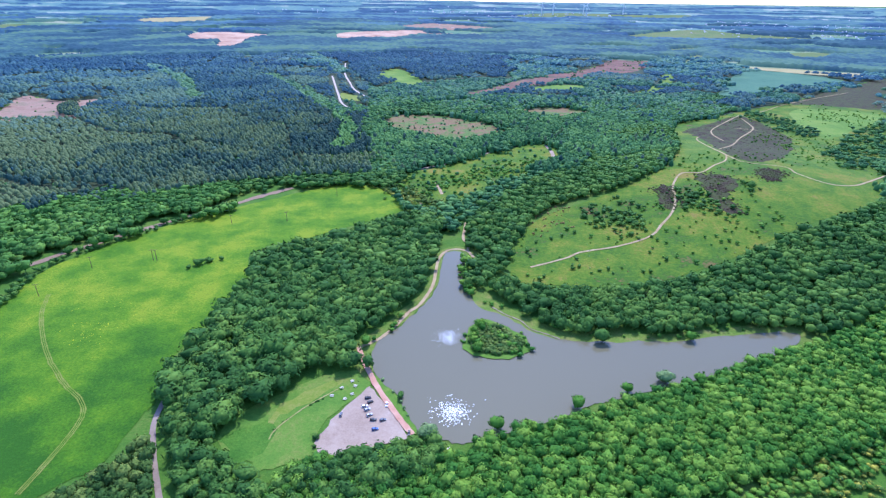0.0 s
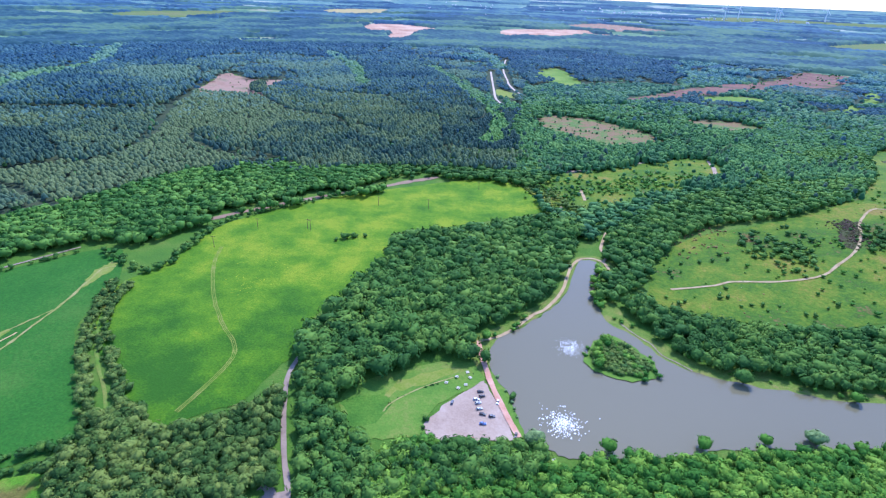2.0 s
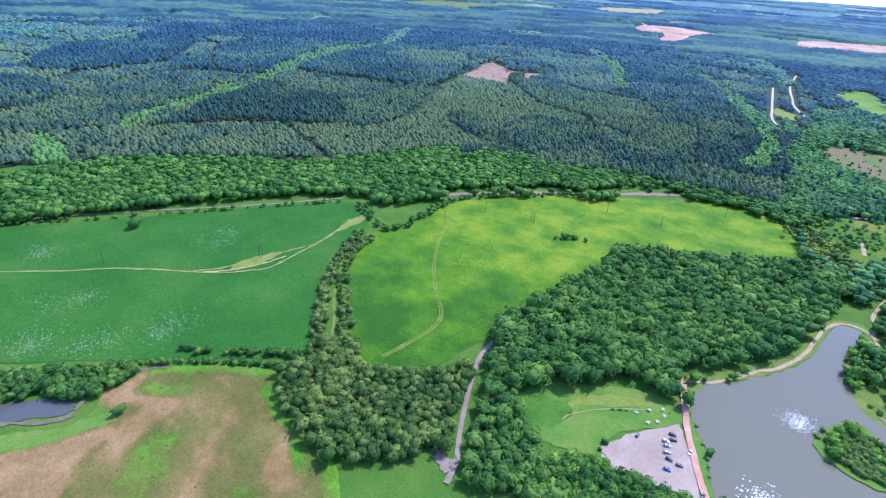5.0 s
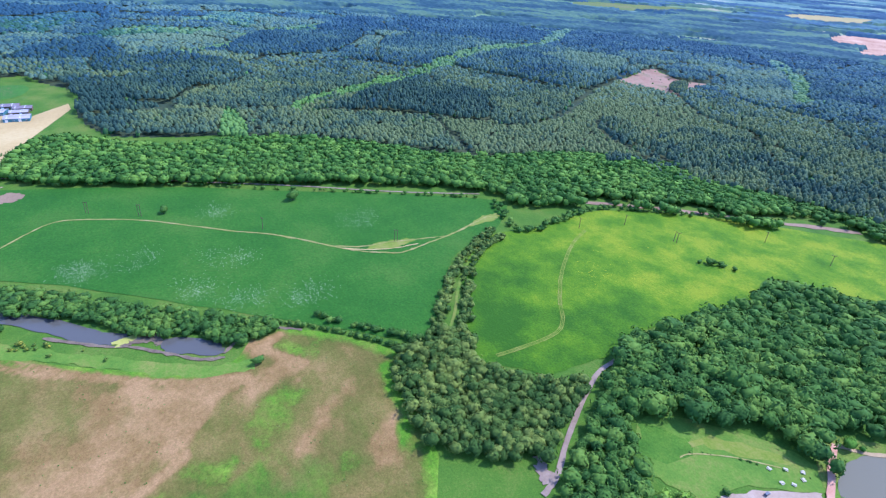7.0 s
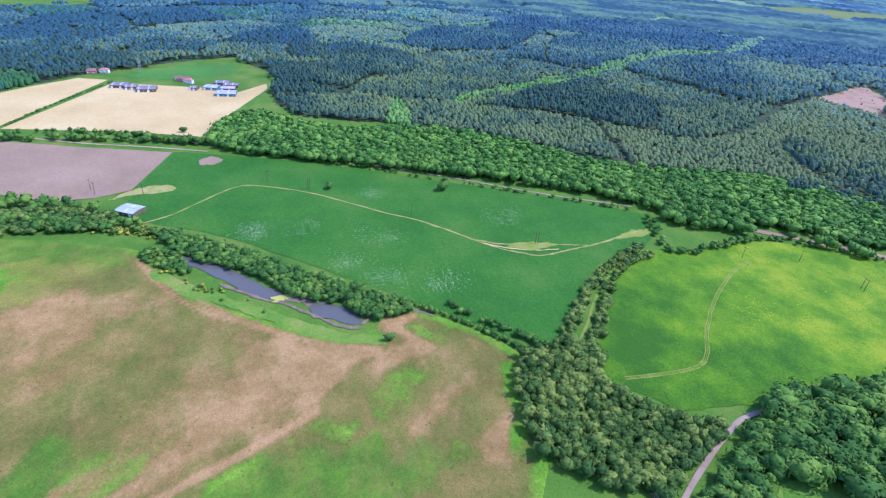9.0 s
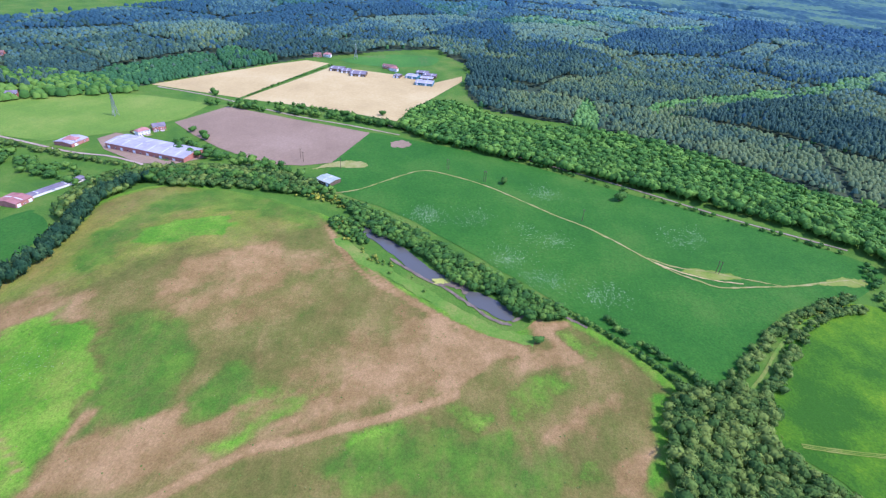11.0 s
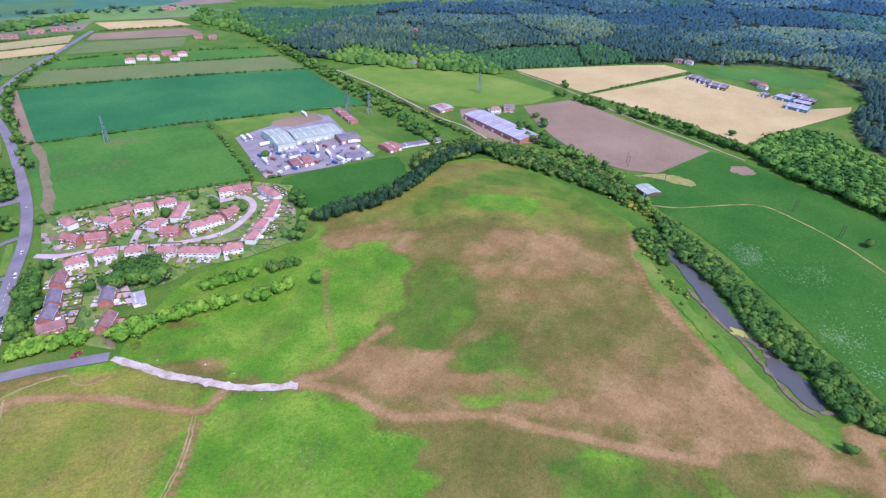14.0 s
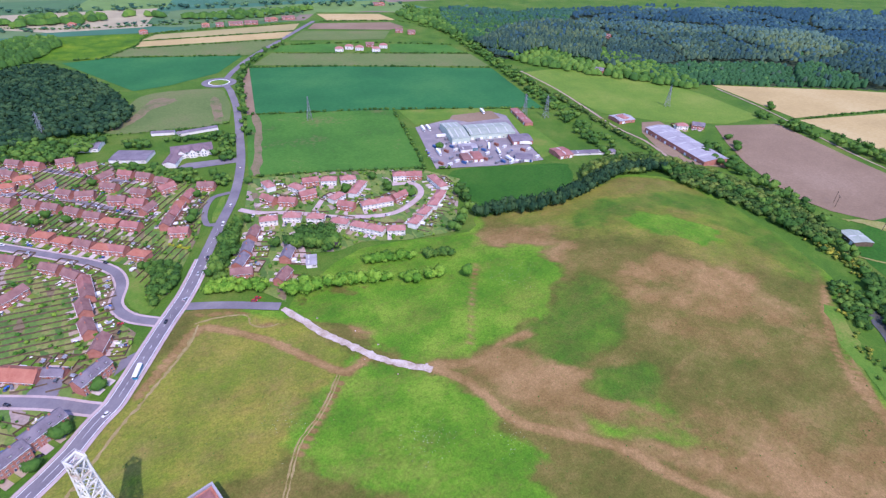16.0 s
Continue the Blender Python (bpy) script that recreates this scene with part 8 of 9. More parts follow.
def headframe(x, y, turn, height):
    root = tagged(new("colliery_headframe"), "tall cream steel lattice mine headframe with winding wheels", "headframe")
    root.matrix_basis = pose(x, y, ground_at(x, y), 0, 0, turn)
    h = height
    levels = [(0, 6.4), (0.12 * h, 5.6), (0.24 * h, 5.0), (0.36 * h, 4.4), (0.48 * h, 3.9), (0.6 * h, 3.4), (0.7 * h, 3.0), (0.8 * h, 2.7), (0.88 * h, 2.5), (h, 2.4)]
    for side in range(4):
        bm = bmesh.new()
        for (z0, w0), (z1, w1) in zip(levels, levels[1:]):
            c0, c1 = [(-w0, -w0), (w0, -w0), (w0, w0), (-w0, w0)], [(-w1, -w1), (w1, -w1), (w1, w1), (-w1, w1)]
            i, j = side, (side + 1) % 4
            strut(bm, (*c0[i], z0), (*c1[i], z1), 0.6)
            strut(bm, (*c0[i], z0), (*c1[j], z1), 0.4)
            strut(bm, (*c0[j], z0), (*c1[i], z1), 0.4)
            strut(bm, (*c1[i], z1), (*c1[j], z1), 0.55)
        part("lattice_side", bm, M["frame_paint"], root)
    for z in (0.88 * h, h):
        bm = bmesh.new()
        for k in (-2.4, 2.4):
            box(bm, -2.8, k - 0.4, z, 2.8, k + 0.4, z + 0.5)
            box(bm, k - 0.4, -1.95, z + 0.06, k + 0.4, 1.95, z + 0.46)
        part("deck", bm, M["frame_paint"], root)
    for k in (-1.0, 1.0):
        bm = bmesh.new()
        n = 28
        for i in range(n):
            a, b = 2 * math.pi * i / n, 2 * math.pi * (i + 1) / n
            strut(bm, (2.1 * math.cos(a), k, 0.94 * h + 2.1 * math.sin(a)), (2.1 * math.cos(b), k, 0.94 * h + 2.1 * math.sin(b)), 0.35)
        for i in range(8):
            a = math.pi * i / 4
            strut(bm, (0, k, 0.94 * h), (2.1 * math.cos(a), k, 0.94 * h + 2.1 * math.sin(a)), 0.18)
        part("winding_wheel", bm, M["steel"], root)
    bm = bmesh.new()
    for s in (-1, 1):
        for k in (-2.3, 2.3):
            strut(bm, (s * 2.75, k, h + 0.5), (s * 2.75, k, h + 1.7), 0.1)
        strut(bm, (s * 2.75, -2.6, h + 1.7), (s * 2.75, 2.6, h + 1.7), 0.1)
        strut(bm, (-2.75, s * 2.6, h + 1.7), (2.75, s * 2.6, h + 1.7), 0.1)
    part("handrail", bm, M["frame_paint"], root)
    return root


headframe(50.7, -170.5, 40, 64)


def engine_house(x, y, turn):
    root = tagged(new("engine_house"), "red brick engine house with a grey parapet roof", "engine house")
    root.matrix_basis = pose(x, y, ground_at(x, y), 0, 0, turn)
    bm = bmesh.new()
    box(bm, -9, -9, -1, 9, 9, 16)
    part("wall", bm, M["brick"], root)
    bm = bmesh.new()
    for s in (-1, 1):
        box(bm, -9.5, s * 9 - 0.5, 16, 9.5, s * 9 + 0.5, 17.4)
        box(bm, s * 9 - 0.5, -8.5, 16, s * 9 + 0.5, 8.5, 17.4)
    part("parapet", bm, M["sheet_roof"], root)
    bm = bmesh.new()
    hip_roof(bm, 7.2, 7.2, 16.1, 3.0, 0.2)
    part("roof", bm, M["tile_red"], root)
    return root


engine_house(18.5, -162.0, 14)


# ---------------------------------------------------------------- single trees and bushes
def make_tree(label, seed, width, height, mat, category="tree", group=""):
    """One tree: a tapered trunk with limbs, and a crown of leaf clumps."""
    root = tagged(new("tree" if category == "tree" else "bush"), label, category, group)
    v, f = crown_shape(seed, 2, 150, 9, 0.15)
    v, f = v[:-10], f[:-10]
    me = mesh_of("crown", v * [width, width, height], f, M[mat], np.zeros(len(v)))
    ob = new("crown", me)
    ob.parent = root
    bm = bmesh.new()
    t = 0.045 * width
    for a, b, r0 in (((0, 0, -0.5), (0, 0, 0.42 * height), t), ((0, 0, 0.25 * height), (0.2 * width, 0.1 * width, 0.55 * height), t * 0.5), ((0, 0, 0.28 * height), (-0.18 * width, 0.12 * width, 0.58 * height), t * 0.5), ((0, 0, 0.3 * height), (0.02 * width, -0.2 * width, 0.56 * height), t * 0.5)):
        a, b = Vector(a), Vector(b)
        m = Matrix.Translation((a + b) / 2) @ (b - a).to_track_quat("Z", "Y").to_matrix().to_4x4()
        bmesh.ops.create_cone(bm, cap_ends=True, segments=7, radius1=r0, radius2=r0 * 0.6, depth=(b - a).length, matrix=m)
    part("trunk", bm, M["bark"], root)
    return root


TREES = {"oak": ("round dark green oak with a full crown", 71, 11.0, 10.0, "leaf_wood"), "lime": ("bright green broadleaf tree", 72, 9.0, 9.0, "leaf_bright"),
         "hawthorn": ("small dark hawthorn on open grass", 73, 4.0, 3.6, "leaf_wood"), "willow": ("pale green willow on the lake shore", 74, 8.0, 7.0, "leaf_pale"),
         "purple": ("purple-leaved beech in a garden", 75, 9.0, 9.0, "leaf_purple"), "garden": ("green garden tree between the houses", 76, 6.5, 6.0, "leaf_wood"), "bush": ("low round bush on the heath", 77, 2.6, 2.0, "leaf_wood")}
M["mud"] = material("mud", [(0.10, 0.075, 0.055), (0.15, 0.115, 0.08), (0.20, 0.155, 0.105)], 0.15, 0.8, bump=0.2)
M["algae"] = material("algae", [(0.28, 0.30, 0.06), (0.38, 0.37, 0.10)], 0.2, 1.0, bump=0)
M["leaf_pale"] = material("leaf_pale", [(0.09, 0.16, 0.05), (0.13, 0.21, 0.065), (0.19, 0.26, 0.09)], 0.02, 0.3, bump=0, island=0.3, rough=0.6)
M["leaf_purple"] = material("leaf_purple", [(0.03, 0.02, 0.035), (0.05, 0.03, 0.05), (0.07, 0.05, 0.06)], 0.02, 0.3, bump=0, island=0.3, rough=0.6)
made_trees = {}


def put_tree(kind, x, y, size=1.0, group=""):
    r = rng_of(f"{kind}{x:.1f}{y:.1f}")
    m = pose(x, y, ground_at(x, y) - 0.15, 0, 0, float(r.uniform(0, 360))) @ Matrix.Diagonal((size, size, size * float(r.uniform(0.9, 1.1)), 1))
    if kind not in made_trees:
        made_trees[kind] = make_tree(*TREES[kind], "bush" if kind == "bush" else "tree", "single trees and bushes")
        made_trees[kind].matrix_basis = m
        return
    ob = copy_thing(made_trees[kind], m)
    ob.matrix_basis = m


def tree_line(kind, line, n, size=1.0, spread=1.0):
    p = smooth(line, False, 4)
    r = rng_of(f"{kind}{p[0][0]:.0f}{n}")
    for k in range(n):
        q = p[min(len(p) - 1, int((k + 0.5) / n * len(p)))]
        put_tree(kind, q[0] + float(r.normal(0, spread)), q[1] + float(r.normal(0, spread)), size * float(r.uniform(0.75, 1.25)))


put_tree("oak", -533.7, 154.2, 1.15)
put_tree("oak", 123.0, 342.5, 0.95)
put_tree("lime", 191.2, 344.7, 0.85)
put_tree("lime", 88.2, 270.7, 1.0)
put_tree("lime", 124.9, 285.8, 0.8)
put_tree("willow", 152.5, 297.0, 1.3)
put_tree("willow", -9.3, 242.0, 1.3)
put_tree("lime", 34.7, 251.0, 1.0)
put_tree("hawthorn", -26.6, 278.1, 1.2)
put_tree("lime", -57.4, 337.6, 0.9)
put_tree("hawthorn", -286.7, 53.5, 1.6)
tree_line("hawthorn", [(-246, 459), (-233, 471), (-228, 474)], 6, 1.4, 1.0)
put_tree("hawthorn", -219.5, 477.5, 1.2)
put_tree("lime", -184.1, -266.5, 1.0)
M["leaf_vivid"] = material("leaf_vivid", [(0.062, 0.175, 0.018), (0.11, 0.25, 0.025), (0.185, 0.33, 0.038)], 0.02, 0.3, bump=0, island=0.18, tone=0.35, rough=0.85, spec=0.1)
for label, line, wide, size, tall, leaf in (("tall leafy hedge above the concrete track", [(-65, -312), (-77, -310), (-85, -307)], 9.0, 7.0, 7.5, "leaf_vivid"), ("bright hedge above the mound pasture", [(-93, -307), (-114, -301), (-132, -294)], 7.5, 6.5, 6.5, "leaf_vivid"),
                                       ("bright bushes above the mound pasture", [(-139, -287), (-153, -281)], 7.0, 6.0, 6.0, "leaf_vivid"), ("round bright bushes above the mound pasture", [(-157, -281), (-172, -275)], 7.0, 6.0, 6.5, "leaf_vivid"),
                                       ("low hedge in the paddock", [(-126, -322), (-145, -316), (-161, -310)], 6.0, 5.5, 5.0, "leaf_vivid"), ("bushes in the paddock", [(-172, -305), (-189, -298)], 6.0, 5.0, 5.0, "leaf_wood"),
                                       
                                       ("dark garden trees", [(-89, -368), (-103, -366), (-114, -356)], 16.0, 8.5, 9.5, "leaf_wood"), ("dark garden trees", [(-95, -379), (-115, -372)], 10.0, 8.5, 9.5, "leaf_wood"),
                                       ("trees along the main road gardens", [(-22, -361), (-33, -381), (-43, -403), (-53, -424)], 9.0, 6.5, 7.0, "leaf_wood")):
    hedge(label, line, wide, 2.0 if size < 6 else 2.6, size, tall, leaf, NEAR)
put_tree("purple", -112.8, -352.4, 1.0)
put_tree("garden", -72.9, -375.7, 1.3)
for x, y in [(-159, -442), (-157, -438), (-197, -430), (-195, -423), (-208, -402), (-191, -453), (-248, -383), (-221, -335), (-81, -500), (75, -522), (85, -510), (70, -494), (49, -561), (93, -501), (-6, -575), (11, -583), (-34, -546), (-55, -532), (-33, -492), (-24, -456), (-20, -447), (72, -252), (75, -250), (86, -235), (56, -277), (57, -282), (-85, -455), (-62, -425)]:
    put_tree("garden", x, y, 1.25)
for x, y in [(-549, 31), (-377, 485), (-348, 539), (-320, 567), (-272, 607), (-715, -152), (-734, -196), (-719, -169)] + [(-775, -400), (-760, -94), (-752, -143), (-738, -193), (-607, -337), (-619, -357)] + [(-597, -328), (-787, -409), (-796, -928), (-290, -488)]:
    put_tree("oak", x, y, 0.8)


def heath_bushes():
    poly = smooth(HEATH, True, 3)
    r = np.random.default_rng(17)
    lo, hi = poly.min(0), poly.max(0)
    x, y = r.uniform(lo[0], hi[0], 6000), r.uniform(lo[1], hi[1], 6000)
    ok = inside(poly, x, y)
    clump = np.sin(x * 0.021 + 1.3) + np.sin(y * 0.027) + np.sin((x - y) * 0.015) + r.normal(0, 0.7, len(x))
    ok &= clump > 0.9
    for p in HEATH_PATHS:
        ok &= edge_distance(smooth(p, False, 5), x, y, False) > 4
    x, y = x[ok], y[ok]
    w = r.uniform(1.8, 5.0, len(x))
    planted("heath_scrub", MID, x, y, w, w * 0.8, M["leaf_bright"], "green scrub bushes scattered over the heath", "bushes")
    x, y = r.uniform(lo[0], hi[0], 3000), r.uniform(lo[1], hi[1], 3000)
    ok = inside(poly, x, y) & (np.sin(x * 0.05) + np.sin(y * 0.043) + r.normal(0, 0.6, 3000) > 0.9)
    w = r.uniform(0.8, 2.4, ok.sum())
    planted("bracken", FAR, x[ok], y[ok], w, w * 0.5, M["leaf_pale"], "pale bracken and grass tussocks on the heath", "bracken")
    x, y = r.uniform(lo[0], hi[0], 5000), r.uniform(lo[1], hi[1], 5000)
    ok = inside(poly, x, y) & (np.sin(x * 0.033 + 2) + np.sin(y * 0.029 + 1) + np.sin((x + 2 * y) * 0.02) + r.normal(0, 0.35, 5000) > 1.55)
    w = r.uniform(0.9, 2.6, ok.sum())
    planted("bracken", TINY, x[ok], y[ok], w, w * 0.35, M["bracken_rust"], "rust-brown dead bracken on the heath", "bracken")


M["bracken_rust"] = material("bracken_rust", [(0.13, 0.09, 0.03), (0.20, 0.13, 0.045), (0.26, 0.20, 0.06)], 0.1, 0.6, bump=0, island=0.5)
heath_bushes()
tree_line("hawthorn", [(97, 435), (124, 466), (149, 454), (187, 457), (215, 460)], 14, 0.9, 7.0)
tree_line("hawthorn", [(86, 505), (131, 528), (173, 552), (211, 575)], 12, 1.0, 8.0)
put_tree("oak", 370.2, 619.3, 0.9)
for label, q, spacing, mat in (("scrub thicket on the heath", [(162, 602), (191, 623), (216, 616), (225, 580), (219, 531), (195, 521), (180, 543), (163, 561)], 6.2, "leaf_wood"), ("scrub round the small heather patch", [(289, 633), (308, 620), (308, 579), (325, 556), (314, 550), (292, 572), (272, 586)], 6.0, "leaf_wood"),
                               ("scrub on the hilltop", [(679, 1251), (751, 1289), (763, 1194), (749, 1082), (709, 1027), (666, 1047), (675, 1147)], 8.0, "leaf_far"), ("scrub on the far slope", [(797, 1061), (916, 1164), (960, 1178), (625, 734), (609, 756), (556, 730), (601, 805), (604, 850), (722, 981)], 11.0, "leaf_far")):
    tx, ty = scatter(label, q, spacing)
    tr = rng_of(label)
    keep = np.sin(tx * 0.09) + np.sin(ty * 0.07) + tr.normal(0, 0.7, len(tx)) > -0.9
    tx, ty = tx[keep] + tr.normal(0, 5, keep.sum()), ty[keep] + tr.normal(0, 5, keep.sum())
    tw = tr.uniform(0.4, 1.35, len(tx)) * spacing
    planted("scrub", MID, tx, ty, tw, tw * 0.65, M[mat], label, "scrub")
tree_line("hawthorn", [(378, 646), (375, 619), (373, 602)], 6, 1.2, 6.0)
hedge("gorse on the near slope", [(193, 214), (226, 226), (258, 235)], 40.0, 4.0, 3.5, 2.6, "gorse", gap=0.3)
hedge("bright scrub on the near slope", [(137, 206), (181, 220), (231, 235), (285, 253)], 40.0, 3.6, 4.5, 3.2, "leaf_bright", MID, gap=0.2)


# ---------------------------------------------------------------- flowers and tussocks
def dots(name, regions, count, size, mat, label, category, seed, flat=0.5):
    """Small clumps strewn in drifts inside the regions."""
    r = np.random.default_rng(seed)
    xs, ys = [], []
    for q in regions:
        p = smooth(q, True, 3)
        lo, hi = p.min(0), p.max(0)
        x, y = r.uniform(lo[0], hi[0], count), r.uniform(lo[1], hi[1], count)
        ok = inside(p, x, y) & (np.sin(x * 0.31 + seed) + np.sin(y * 0.27) + np.sin((x + y) * 0.12) + r.normal(0, 0.9, count) > 1.0)
        x, y = x + r.normal(0, 6.0, count), y + r.normal(0, 6.0, count)
        xs.append(x[ok])
        ys.append(y[ok])
    x, y = np.concatenate(xs), np.concatenate(ys)
    w = r.uniform(0.5, 1.4, len(x)) * size
    planted(name, TINY, x, y, w, w * flat, M[mat], label, category, sink=-0.3)


M["blossom"] = material("blossom", [(0.24, 0.30, 0.17), (0.42, 0.46, 0.32)], 0.2, 1.0, bump=0, island=0.3)
M["buttercup"] = material("buttercup", [(0.30, 0.34, 0.02), (0.46, 0.42, 0.02)], 0.2, 1.0, bump=0, island=0.3)
dots("bracken", ([(93, 581), (128, 629), (156, 605), (140, 552), (103, 533)],), 500, 2.2, "bracken_rust", "rust-brown bracken and gorse on the heath edge", "bracken", 14, 0.5)
M["tussock"] = material("tussock", [(0.06, 0.12, 0.02), (0.10, 0.16, 0.03), (0.17, 0.18, 0.05)], 0.1, 1.0, bump=0, island=0.5)
dots("daisy_drift", ([(-468, -56), (-471, -29), (-481, 19), (-454, 12), (-444, -25), (-451, -51)], [(-476, 184), (-481, 221), (-449, 208), (-453, 182)], [(-410, 22), (-408, 47), (-380, 45), (-384, 32)], [(-363, 101), (-363, 125), (-341, 118), (-342, 99)], [(-454, 51), (-438, 89), (-420, 75), (-427, 52)], [(-378, 53), (-365, 82), (-350, 74), (-360, 54)], [(-560, 61), (-536, 93), (-521, 84), (-529, 63)], [(-468, -59), (-467, -36), (-449, -34), (-448, -50)]), 1700, 0.5, "blossom", "drifts of white flowers in the pasture", "flowers", 3, 0.25)
dots("daisy_drift", ([(-210, -270), (-233, -245), (-214, -233), (-201, -248)], [(-86, -166), (-103, -153), (-95, -145), (-84, -156)], [(-17, -214), (-37, -207), (-28, -187), (-14, -191)], [(-122, -155), (-135, -126), (-128, -124), (-118, -143)], [(-212, -259), (-231, -249), (-211, -234), (-201, -247)]), 330, 0.3, "blossom", "white flower heads on the mound", "flowers", 4, 0.25)
dots("buttercup_drift", ([(-287, 356), (-274, 364), (-260, 341), (-273, 333)], [(-339, 408), (-301, 429), (-251, 391), (-243, 327), (-276, 326)]), 220, 0.7, "buttercup", "yellow buttercup patches in the grass", "flowers", 5, 0.25)
dots("rubble", ([(-66, -280), (-85, -252), (-103, -221), (-120, -201), (-113, -193), (-94, -211), (-73, -239), (-60, -267)],), 160, 1.3, "concrete", "broken pieces of concrete along the track", "rubble", 9, 0.25)
dots("heather_clumps", HEATHER, 2600, 2.4, "heather", "dark heather clumps on the heath", "heather", 12, 0.3)
dots("tussocks", (MOUND,), 9000, 0.7, "tussock", "rough grass tussocks on the mound", "grass", 6, 0.5)


# ---------------------------------------------------------------- village gardens, fences, sheds
def garden_material():
    m = bpy.data.materials.new("gardens")
    m.use_nodes = True
    nd, ln = m.node_tree.nodes, m.node_tree.links
    b = nd["Principled BSDF"]
    b.inputs["Roughness"].default_value = 0.95
    co = nd.new("ShaderNodeTexCoord").outputs["Object"]
    mp = nd.new("ShaderNodeMapping")
    mp.inputs["Rotation"].default_value, mp.inputs["Scale"].default_value = (0, 0, 0.35), (0.2, 0.09, 1)
    ln.new(co, mp.inputs["Vector"])
    vor = nd.new("ShaderNodeTexVoronoi")
    vor.distance = "CHEBYCHEV"
    vor.inputs["Scale"].default_value, vor.inputs["Randomness"].default_value = 1.0, 0.8
    ln.new(mp.outputs[0], vor.inputs["Vector"])
    sep = nd.new("ShaderNodeSeparateColor")
    ln.new(vor.outputs["Color"], sep.inputs[0])
    ramp = nd.new("ShaderNodeValToRGB")
    ramp.color_ramp.interpolation = "CONSTANT"
    stops = [(0.0, (0.08, 0.16, 0.025)), (0.2, (0.14, 0.20, 0.035)), (0.36, (0.19, 0.21, 0.055)), (0.52, (0.11, 0.18, 0.03)), (0.66, (0.17, 0.125, 0.07)), (0.73, (0.30, 0.23, 0.20)), (0.78, (0.13, 0.19, 0.035)), (0.92, (0.06, 0.13, 0.02))]
    e = ramp.color_ramp.elements
    while len(e) < len(stops):
        e.new(0.5)
    for k, (p, c) in enumerate(stops):
        e[k].position, e[k].color = p, (*c, 1)
    ln.new(sep.outputs[0], ramp.inputs["Fac"])
    tex = nd.new("ShaderNodeTexNoise")
    tex.inputs["Scale"].default_value, tex.inputs["Detail"].default_value = 0.5, 5.0
    ln.new(co, tex.inputs["Vector"])
    mul = nd.new("ShaderNodeMix")
    mul.data_type, mul.blend_type = "RGBA", "OVERLAY"
    mul.inputs["Factor"].default_value = 0.5
    ln.new(ramp.outputs["Color"], mul.inputs["A"])
    ln.new(tex.outputs["Fac"], mul.inputs["B"])
    ln.new(mul.outputs["Result"], b.inputs["Base Color"])
    return m


M["gardens"] = garden_material()
ESTATES = ([(-83, -509), (-147, -494), (-244, -454), (-269, -411), (-210, -325), (-169, -335), (-136, -351), (-114, -347), (-77, -362), (-59, -304), (-36, -342), (-57, -422)], [(158, -681), (99, -651), (30, -611), (-29, -531), (-50, -509), (-32, -457), (-21, -421), (10, -352), (23, -342), (33, -404), (78, -454), (140, -501)],
           [(137, -472), (78, -428), (48, -396), (44, -371), (47, -345), (34, -319), (41, -294), (64, -271), (88, -290), (120, -308)], [(119, -296), (88, -279), (67, -263), (72, -255), (91, -235), (112, -228)])
for outline in ESTATES:
    sheet("gardens", outline, M["gardens"], 0.32, "patchwork of back gardens, lawns and drives", "gardens", soft=False)


def make_fence():
    root = tagged(new("garden_fence"), "brown timber fence round a back garden", "fence", "garden fences")
    for a, b in (((-7.6, 4.4), (-7.6, 16)), ((0, 4.4), (0, 16)), ((7.6, 4.4), (7.6, 16)), ((-7.6, 16), (7.6, 16))):
        bm = bmesh.new()
        dx, dy = (0.05, 0.0) if a[0] == b[0] else (0.0, 0.05)
        box(bm, min(a[0], b[0]) - dx, min(a[1], b[1]) - dy, -0.2, max(a[0], b[0]) + dx, max(a[1], b[1]) + dy, 1.6)
        part("fence_panel", bm, M["timber"], root)
    return root


def make_garden_shed():
    root = tagged(new("garden_shed"), "small timber garden shed with a felt roof", "shed", "garden sheds")
    bm = bmesh.new()
    prism(bm, 1.5, 1.1, -0.2, 1.9, 0.6)
    part("wall", bm, M["timber"], root)
    bm = bmesh.new()
    gable_roof(bm, 1.5, 1.1, 1.92, 0.6, 0.15, 0.06)
    part("roof", bm, M["shed_felt"], root)
    bm = bmesh.new()
    box(bm, -0.45, -1.16, 0, 0.45, -1.08, 1.75)
    part("door", bm, M["white_paint"], root)
    return root


def make_conservatory():
    root = tagged(new("conservatory"), "white glazed conservatory behind a house", "conservatory", "conservatories")
    bm = bmesh.new()
    box(bm, -1.8, -1.5, -0.2, 1.8, 1.5, 2.1)
    part("glazing", bm, M["rooflight"], root)
    bm = bmesh.new()
    hip_roof(bm, 1.8, 1.5, 2.1, 0.7, 0.1, 0.08)
    part("roof", bm, M["white_paint"], root)
    return root


